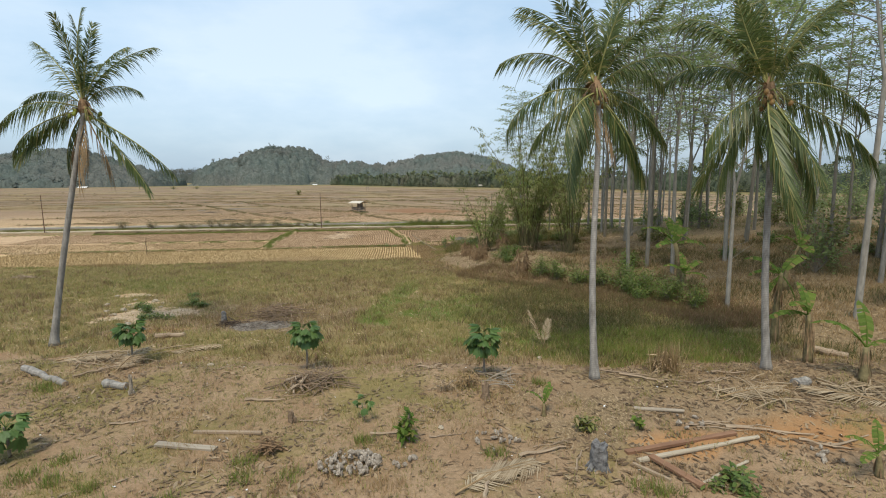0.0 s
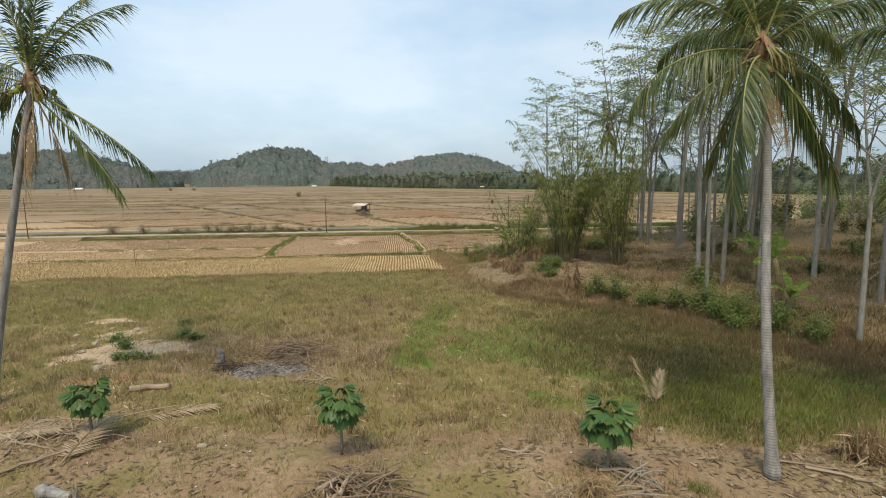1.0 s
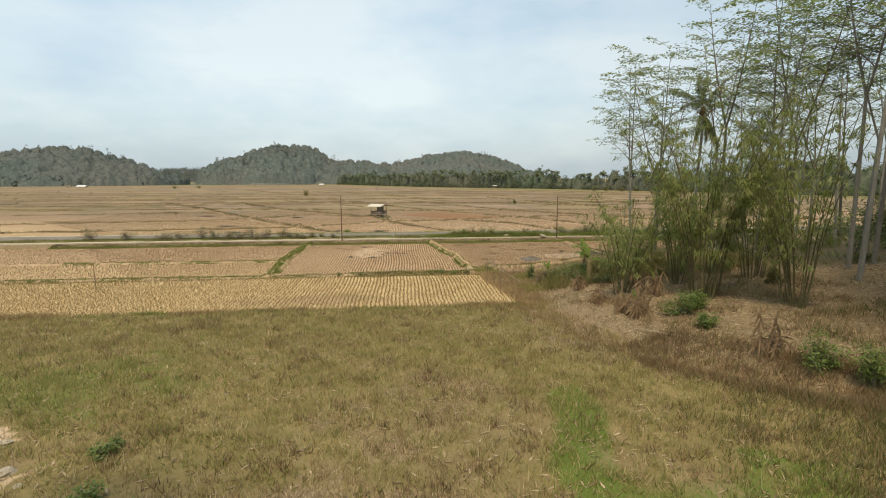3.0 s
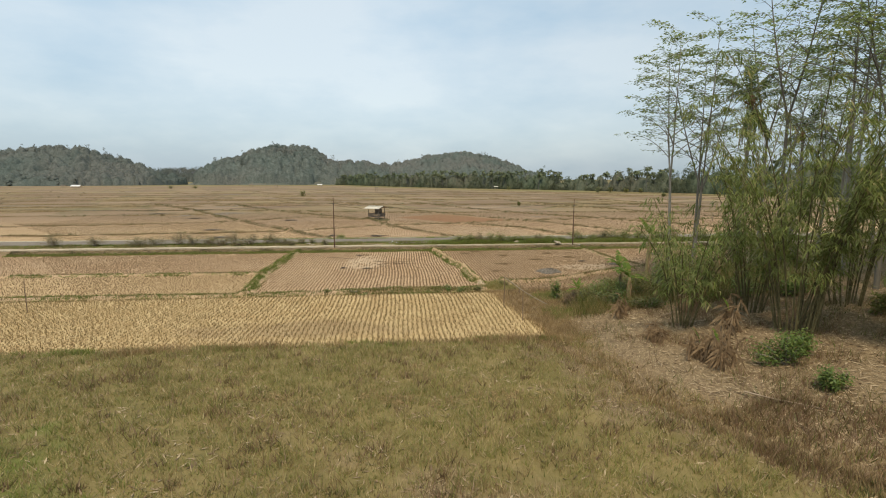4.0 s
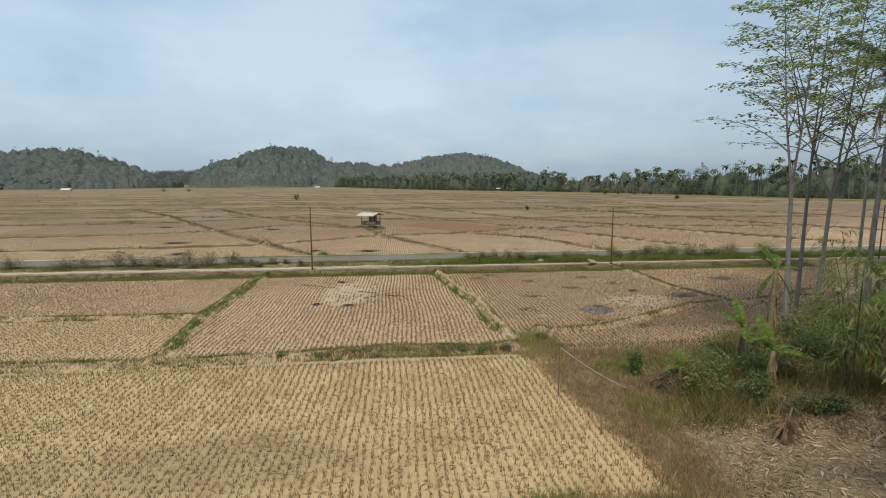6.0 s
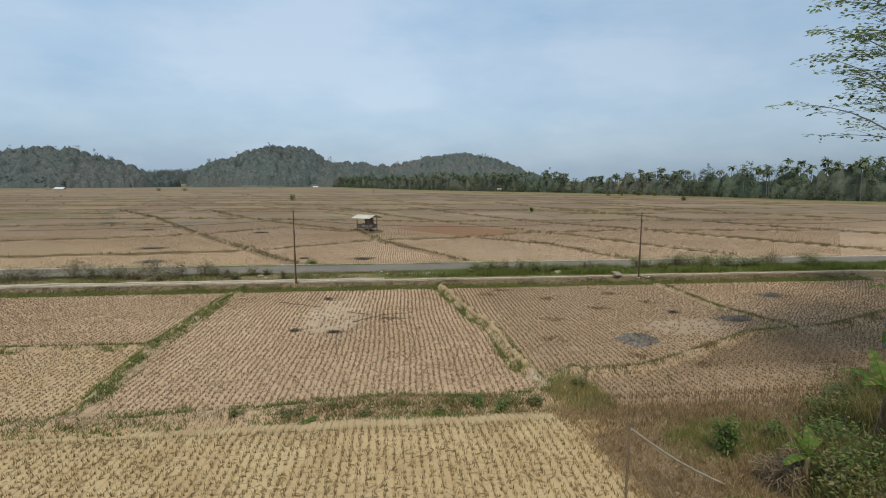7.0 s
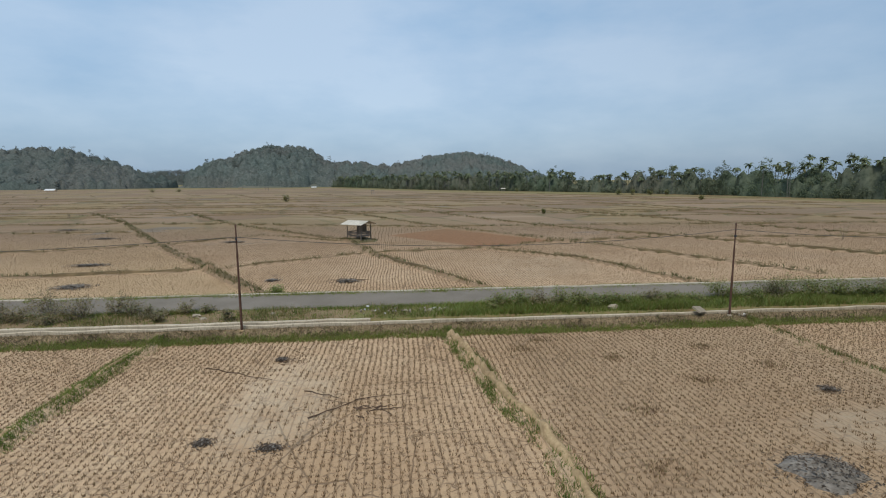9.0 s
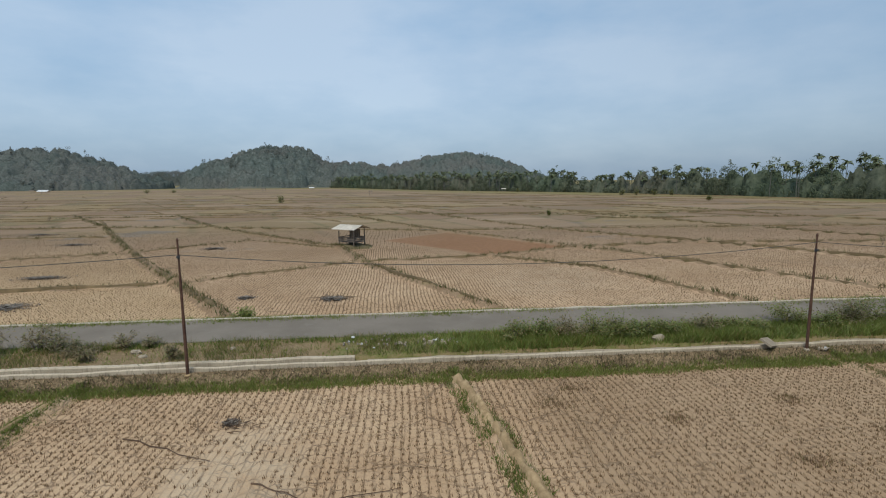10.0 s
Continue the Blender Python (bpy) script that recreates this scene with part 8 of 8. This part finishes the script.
def closed_wood(x0, x1, y0, y1, step, cell, tall, base, keep, clumps, size, seed, mat, leaf_mat, label):
    """A closed wood seen from afar: one sheet of domed crowns down to its edge, and loose foliage over it."""
    rng = np.random.default_rng(seed)
    xs, ys = np.arange(x0, x1, step), np.arange(y0, y1, step * 1.1)
    X, Y = np.meshgrid(xs, ys)
    X, Y = X + rng.uniform(-0.4, 0.4, X.shape) * step, Y + rng.uniform(-0.4, 0.4, X.shape) * step
    ok = keep(X, Y)
    Z = np.where(ok, base(X, Y) - 1.5 + canopy(X, Y, cell, 1.0, 62) * tall(X) + rng.normal(0, 0.3 * step, X.shape), -3.0)
    nx = len(xs)
    k = np.arange(len(ys) - 1)[:, None] * nx + np.arange(nx - 1)[None]
    k = k[ok[:-1, :-1] | ok[1:, 1:] | ok[:-1, 1:] | ok[1:, :-1]].ravel()
    used, quads = np.unique(np.stack([k, k + 1, k + 1 + nx, k + nx], 1), return_inverse=True)
    me = bpy.data.meshes.new("far_woods")
    me.from_pydata(np.stack([X.ravel(), Y.ravel(), Z.ravel()], 1)[used].tolist(), [], quads.reshape(-1, 4).tolist())
    me.polygons.foreach_set("use_smooth", [True] * len(me.polygons))
    me.update()
    tagged(part("far_woods", me, mat), label, "woods", kind="stuff")
    x, y = rng.uniform(x0, x1, clumps), rng.uniform(y0, y1, clumps)
    lift = canopy(x, y, cell, 1.0, 62)
    ok = keep(x, y) & (lift > 0.35)
    x, y, z = x[ok], y[ok], (base(x, y) - 1.3 + lift * tall(x))[ok] + size * rng.uniform(-0.6, 1.0, ok.sum())
    n = len(x)
    c = np.stack([x, y, z], 1)
    u, w = rng.normal(0, 1, (n, 3)) * np.array((0.6, 0.3, 0.55)) * size, rng.normal(0, 1, (n, 3)) * np.array((0.4, 0.3, 0.6)) * size
    me = bpy.data.meshes.new("far_foliage")
    me.from_pydata(np.stack([c - u, c + w, c + u], 1).reshape(-1, 3).tolist(), [], np.arange(n * 3).reshape(-1, 3).tolist())
    me.update()
    tagged(part("far_foliage", me, leaf_mat), "loose foliage over the crowns of the far woods", "woods", kind="stuff")


ICO_V = [Vector(v).normalized() for p in (-1, 1) for q in (-1.618, 1.618) for v in ((0, p, q), (p, q, 0), (q, 0, p))]
ICO_F = [f for f in ((i, j, k) for i in range(12) for j in range(i) for k in range(j)) if all((ICO_V[p] - ICO_V[q]).length < 1.2 for p, q in ((f[0], f[1]), (f[1], f[2]), (f[0], f[2])))]
ICO_F = [f if (ICO_V[f[1]] - ICO_V[f[0]]).cross(ICO_V[f[2]] - ICO_V[f[0]]).dot(ICO_V[f[0]]) > 0 else f[::-1] for f in ICO_F]


def woods(name, label, spots, crown, lobes, leaves, leaf, seed, mat=None, cores=True):
    """Distant trees, too many to count: crowns of several knobbly lobes fringed with loose leaf clumps."""
    rng = np.random.default_rng(seed)
    spots = np.array(spots)
    n = len(spots)
    h = crown[1] * spots[:, 3] * rng.uniform(0.72, 1.3, n)
    r = crown[0] * spots[:, 3] * rng.uniform(0.75, 1.25, n)
    c = np.repeat(spots[:, :3], lobes, 0)
    H, R = np.repeat(h, lobes), np.repeat(r, lobes)
    up = np.tile(np.linspace(0.2, 0.86, lobes), n) + rng.normal(0, 0.05, n * lobes)
    away = R * (1.15 - 0.75 * up) * rng.uniform(0.2, 0.9, n * lobes)
    a = rng.uniform(0, 6.283, n * lobes)
    lr = R * rng.uniform(0.5, 0.9, n * lobes) * (1.15 - 0.5 * up) * (3.0 / lobes) ** 0.5
    c = c + np.stack([np.cos(a) * away, np.sin(a) * away, H * up], 1)
    # knobbly cores
    ico = np.array([tuple(v) for v in ICO_V])
    v = c[:, None] + ico[None] * (lr[:, None] * rng.uniform(0.35, 0.95, (n * lobes, 12)))[:, :, None]
    v, tris = (v if cores else v[:0]), (np.arange(n * lobes if cores else 0)[:, None, None] * 12 + np.array(ICO_F)[None]).reshape(-1, 3)
    # loose clumps round the lobes
    m = n * lobes * leaves
    d = rng.normal(0, 1, (m, 3)) + np.array((0, -0.5, 0.45))
    d /= np.linalg.norm(d, axis=1)[:, None]
    q = np.repeat(c, leaves, 0) + d * (np.repeat(lr, leaves) * rng.uniform(0.8, 1.3, m))[:, None]
    f = d + rng.normal(0, 0.3, (m, 3))
    u = np.cross(f, rng.normal(0, 1, (m, 3)))
    u /= np.linalg.norm(u, axis=1)[:, None]
    w = np.cross(f, u)
    u, w = u * (leaf * rng.uniform(0.35, 0.8, m))[:, None], w * (leaf * rng.uniform(0.25, 0.55, m))[:, None]
    fringe = np.stack([q - u, q + w, q + u * rng.uniform(0.4, 1.2, m)[:, None] - w * 0.5], 1).reshape(-1, 3)
    # trunks
    g = Geo()
    for (x, y, z, s), tall in zip(spots, h):
        g.tube([(x, y, z - 1), (x + 0.3, y, z + tall * 0.6)], [0.22, 0.12], 3, False)
    tv = np.array([tuple(p) for p in g.v])
    verts = np.concatenate([v.reshape(-1, 3), fringe, tv])
    k = n * lobes * 12 if cores else 0
    faces = np.concatenate([tris, np.arange(k, k + 3 * m).reshape(-1, 3)])
    me = bpy.data.meshes.new(name)
    me.from_pydata(verts.tolist(), [], faces.tolist() + [tuple(i + k + 3 * m for i in p) for p in g.f])
    me.polygons.foreach_set("use_smooth", [True] * len(tris) + [False] * (len(me.polygons) - len(tris)))
    me.update()
    return tagged(part(name, me, mat or M_HAZED_FOREST), label, "woods", kind="stuff")


def scatter(n, x0, x1, y0, y1, keep, seed):
    rnd, out = random.Random(seed), []
    for _ in range(n):
        x, y = rnd.uniform(x0, x1), rnd.uniform(y0, y1)
        z = float(hill_z(np.array(x), np.array(y)))
        if keep(x, y, z):
            out.append((x, y, z - 0.5, rnd.uniform(0.7, 1.25)))
    return out


# front of the palm groves that close the plain on the east
GROVE = ((-60, 600), (-35, 540), (32, 405), (96, 331), (116, 299), (140, 244), (147, 222), (160, 197), (190, 170), (260, 140), (400, 120))


GROVE_TALL_X, GROVE_TALL = (-60, 60, 96, 107, 112, 122, 140, 152, 330), (1.0, 1.05, 1.08, 0.75, 0.75, 1.0, 1.12, 1.28, 1.28)


def grove_line(x):
    return np.interp(x, [p[0] for p in GROVE], [p[1] for p in GROVE])


def grove_front(x):
    return float(grove_line(x))


build_hills()
# the hill crowns carry the haze of distance in their colour
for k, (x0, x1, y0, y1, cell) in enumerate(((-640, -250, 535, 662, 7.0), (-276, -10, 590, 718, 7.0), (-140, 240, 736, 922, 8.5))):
    closed_wood(x0, x1, y0, y1, 1.5, cell, lambda x: 10.5 + 0 * x, hill_z, lambda x, y: in_sight(x, y, hill_z(x, y)), 42000, 0.85, 61 + k, M_HAZED_FOREST, M_HAZED_CREST, "closed dry-season woods covering a low hill, haze put into their colour")
closed_wood(-70, 262, 125, 620, 1.2, 5.6, lambda x: 10.2 * np.interp(x, GROVE_TALL_X, GROVE_TALL), lambda x, y: 0 * x, lambda x, y: (y > grove_line(x) + 5) & (y < grove_line(x) + 34), 150000, 0.55, 71, M_GROVE, M_GROVE_LEAF, "closed mixed trees of the groves at the plain's edge")
woods("hill_woods", "tall emergent trees along the hill crests, paled by colour for haze", [(x, y, z + 0.5, s) for x, y, z, s in scatter(5200, -560, 260, 600, 910, lambda x, y, z: in_sight(x, y, z) and z > 17, 21)][::9], (3.2, 11.5), 7, 24, 0.9, 22, M_HAZED_CREST, False)
woods("far_woods", "trees on the farthest hill, haze put into their colour", scatter(700, -620, -400, 1100, 1290, lambda x, y, z: z > 2, 23), (6, 8), 4, 14, 1.6, 23, M_HAZED_CREST, False)
woods("far_woods", "trees along the far edge of the plain, in haze-tinted colour", [(x, y, -0.3, s) for x, y, z, s in scatter(700, -620, -260, 430, 560, lambda x, y, z: y > 450 + 0.25 * (x + 620) + 30, 5)], (4.2, 8), 4, 10, 1.2, 3)


def grove_tall(x):
    return float(np.interp(x, GROVE_TALL_X, GROVE_TALL))


def along_grove(n, near, deep, seed):
    rnd, out = random.Random(seed), []
    for _ in range(n):
        x = rnd.uniform(-70, 260)
        out.append((x, grove_front(x) + rnd.uniform(near, deep), -0.3, rnd.uniform(0.7, 1.2) * grove_tall(x)))
    return out


woods("far_woods", "mixed trees between the palms at the plain's edge", along_grove(420, 1, 20, 6), (2.6, 10.0), 8, 26, 0.55, 4, M_GROVE_LEAF, False)
woods("far_woods", "low green scrub at the foot of the groves", [(x, y, z, s * 0.5) for x, y, z, s in along_grove(480, -1, 7, 7)], (4.0, 6), 4, 24, 0.5, 5, M_GROVE_LEAF, False)


M_FAR_TRUNK = plain("far_trunks", (0.11, 0.105, 0.09), (0.17, 0.16, 0.14), 1.0, 0.95)


def palm_grove():
    """Hundreds of far coconut palms: trunks and arching fronds."""
    rnd = random.Random(8)
    trunks, crowns = Geo(), Geo()
    for x, y, z, s in along_grove(330, 0, 36, 8):
        h = rnd.uniform(8.0, 12.0) * (s + grove_tall(x)) / 2
        lx, ly = rnd.gauss(0, 0.5), rnd.gauss(0, 0.5)
        trunks.tube([(x, y, -0.5), (x + lx * 0.4, y + ly * 0.4, h * 0.5), (x + lx, y + ly, h)], [0.17, 0.14, 0.11], 4, False)
        for k in range(19):
            a, e = 2.4 * k + rnd.uniform(-0.3, 0.3), rnd.uniform(-0.35, 1.25)
            long, bend = rnd.uniform(2.0, 2.9), rnd.uniform(0.5, 1.0)
            p, base, side = Vector((x + lx, y + ly, h)), len(crowns.v), Vector((-math.sin(a), math.cos(a), rnd.uniform(-0.35, 0.35)))
            for i, w in enumerate((0.1, 0.42, 0.36, 0.04)):
                crowns.v.extend((tuple(p + side * w), tuple(p - side * w - Vector((0, 0, w * 0.5)))))
                t = e - bend * i
                p = p + Vector((math.cos(a) * math.cos(t), math.sin(a) * math.cos(t), math.sin(t))) * long / 3
            crowns.f.extend((base + 2 * i, base + 2 * i + 1, base + 2 * i + 3, base + 2 * i + 2) for i in range(3))
    tagged(part("palm_grove_trunks", trunks, M_FAR_TRUNK), "pale trunks of the far coconut groves", "woods", kind="stuff")
    tagged(part("palm_grove", crowns, M_FAR_PALM), "green crowns of the far coconut groves", "woods", kind="stuff")


palm_grove()


def far_hut(x, y, w, turn, label, roof=M_WHITE, roof_label="whitish roof sheet"):
    hut = thing("field_hut", pose(x, y, z_at(x, y), 0, 0, turn), label, "hut", "far field huts")
    for sx in (-1, 1):
        for sy in (-1, 1):
            g = Geo()
            g.tube([(sx * w * 0.4, sy * w * 0.3, -0.1), (sx * w * 0.4, sy * w * 0.3, 2.0)], [0.07, 0.06], 5)
            part("post", g, M_WOOD, hut)
    g = Geo()
    g.box((0, 0, 0.7), (w * 0.85, w * 0.62, 0.1))
    part("platform", g, M_WOOD, hut)
    for sy in (-1, 1):
        g = Geo()
        g.box((0, sy * w * 0.22, 2.15), (w * 1.15, w * 0.5, 0.05), pose(0, 0, 0, sy * -22))
        part("roof_sheet", g, roof, hut, roof_label)
    return hut


far_hut(-68.4, 464, 3.6, 10, "far field hut with a whitish roof")
far_hut(-235, 410, 5.5, 5, "far field hut with a white roof on the plain")
far_hut(-262, 440, 3.0, 5, "small dark far field hut", M_HUT, "dark thatch")
far_hut(62, 342, 2.4, -10, "far field hut by the palm grove", M_ROOF, "grey roof sheet")
far_hut(-128, 470, 3.0, 0, "small far field hut", M_HUT, "dark thatch")
far_hut(-100, 440, 2.6, 0, "small far field hut", M_HUT, "dark thatch")
far_hut(-14, 304, 1.6, 0, "tiny far field shelter", M_HUT, "dark thatch")
for k, (x, y, r, h) in enumerate(((-40.7, 225, 1.5, 2.6), (102, 272, 1.6, 3.0), (107, 268, 1.4, 3.0), (115, 268, 1.6, 2.8), (121, 264, 1.3, 2.4), (103, 209, 1.3, 1.6), (-165, 400, 3.0, 2.5), (-150, 405, 3.0, 2.2), (29.2, 150, 0.4, 1.2), (70, 340, 1.5, 2.4))):
    shrub(x, y, r, h, 320, 300 + k, "lone leafy bush standing on the dry plain", M_WEED, 0.35 + 0.1 * (r > 1), "lone bushes on the plain")
shrub(50.2, 98.4, 0.7, 2.0, 70, 320, "thin nearly bare sapling on the dry plain", M_WEED, 0.16, "lone bushes on the plain", "sapling")


def field_bund(pts, half, high, seed, step=2.0, mat=None, label="weedy earth bund between far paddies"):
    """A weedy earth ridge along a polyline."""
    rnd, g, k = random.Random(seed), Geo(), 0
    run = []
    for (ax, ay), (bx, by) in zip(pts, pts[1:]):
        n = max(1, int(math.hypot(bx - ax, by - ay) / step))
        run.extend((ax + (bx - ax) * i / n, ay + (by - ay) * i / n) for i in range(n))
    run.append(pts[-1])
    for i, (x, y) in enumerate(run):
        x0, y0 = run[max(i - 1, 0)]
        x1, y1 = run[min(i + 1, len(run) - 1)]
        d = math.hypot(x1 - x0, y1 - y0) or 1
        nx, ny = -(y1 - y0) / d, (x1 - x0) / d
        w, h, o = half * rnd.uniform(0.7, 1.25), high * rnd.uniform(0.5, 1.3), rnd.uniform(-0.075, 0.075) * step
        h *= 0.15 if i in (0, len(run) - 1) else 1.0
        g.v.extend((x + nx * (w * s + o), y + ny * (w * s + o), q * h - (0.1 if q == 0 else 0)) for s, q in ((-1, 0), (-0.5, 0.85), (0.05, 1.0), (0.55, 0.8), (1, 0)))
        if i:
            q = (i - 1) * 5
            g.f.extend((q + j, q + j + 1, q + j + 6, q + j + 5) for j in range(4))
    return tagged(part("field_bund", g, mat or M_BUND_EARTH, smooth=True), label, "bund", kind="structure")


M_BUND_EARTH = plain("weedy_bund_earth", (0.115, 0.085, 0.045), (0.20, 0.14, 0.075), 1.2, 0.95, spec=0.1)
for k, (pts, half, high) in enumerate(BUNDS):
    if min(p[1] for p in pts) > 75:
        field_bund([(x, max(y, 76.2)) for x, y in pts], half * 0.75, high * 1.15, k)
field_bund([(x + 0.03, min(y, 67.2)) for x, y in BUNDS[1][0][:-1]], 0.2, 0.34, 301, 0.3, M_BUND_CLAY, "trodden clay path on a bund between paddies")
field_bund([(x - 0.05, min(y, 67.2)) for x, y in BUNDS[0][0]], 0.16, 0.22, 302, 0.4, M_BUND_CLAY, "trodden clay ridge of a grassy bund")
patch_rnd = random.Random(77)
BANDS = (140, 153, 167, 182, 200, 220, 243, 270, 300, 335)
for k, (y0, y1) in enumerate(zip(BANDS, BANDS[1:])):
    edge = 1.0 * (y0 - 40)
    x = -edge * 1.1
    line = []
    while x < edge * 1.05:
        line.append((x, y0 + patch_rnd.uniform(-2.5, 2.5)))
        x += patch_rnd.uniform(25, 50)
    cut = patch_rnd.randint(1, len(line) - 2)
    field_bund(line[: cut + 1], 0.4, 0.2, 50 + k)
    if k % 2:
        field_bund([(px, py + 4) for px, py in line[cut:]], 0.4, 0.2, 70 + k)
    x = -edge * 1.05
    while x < edge:
        step = patch_rnd.uniform(20, 60)
        field_bund([(x, y0), (x - 0.35 * (y1 - y0), (y0 + y1) / 2 + 1), (x - 0.62 * (y1 - y0), y1)], 0.35, 0.2, 100 + k)
        x += step
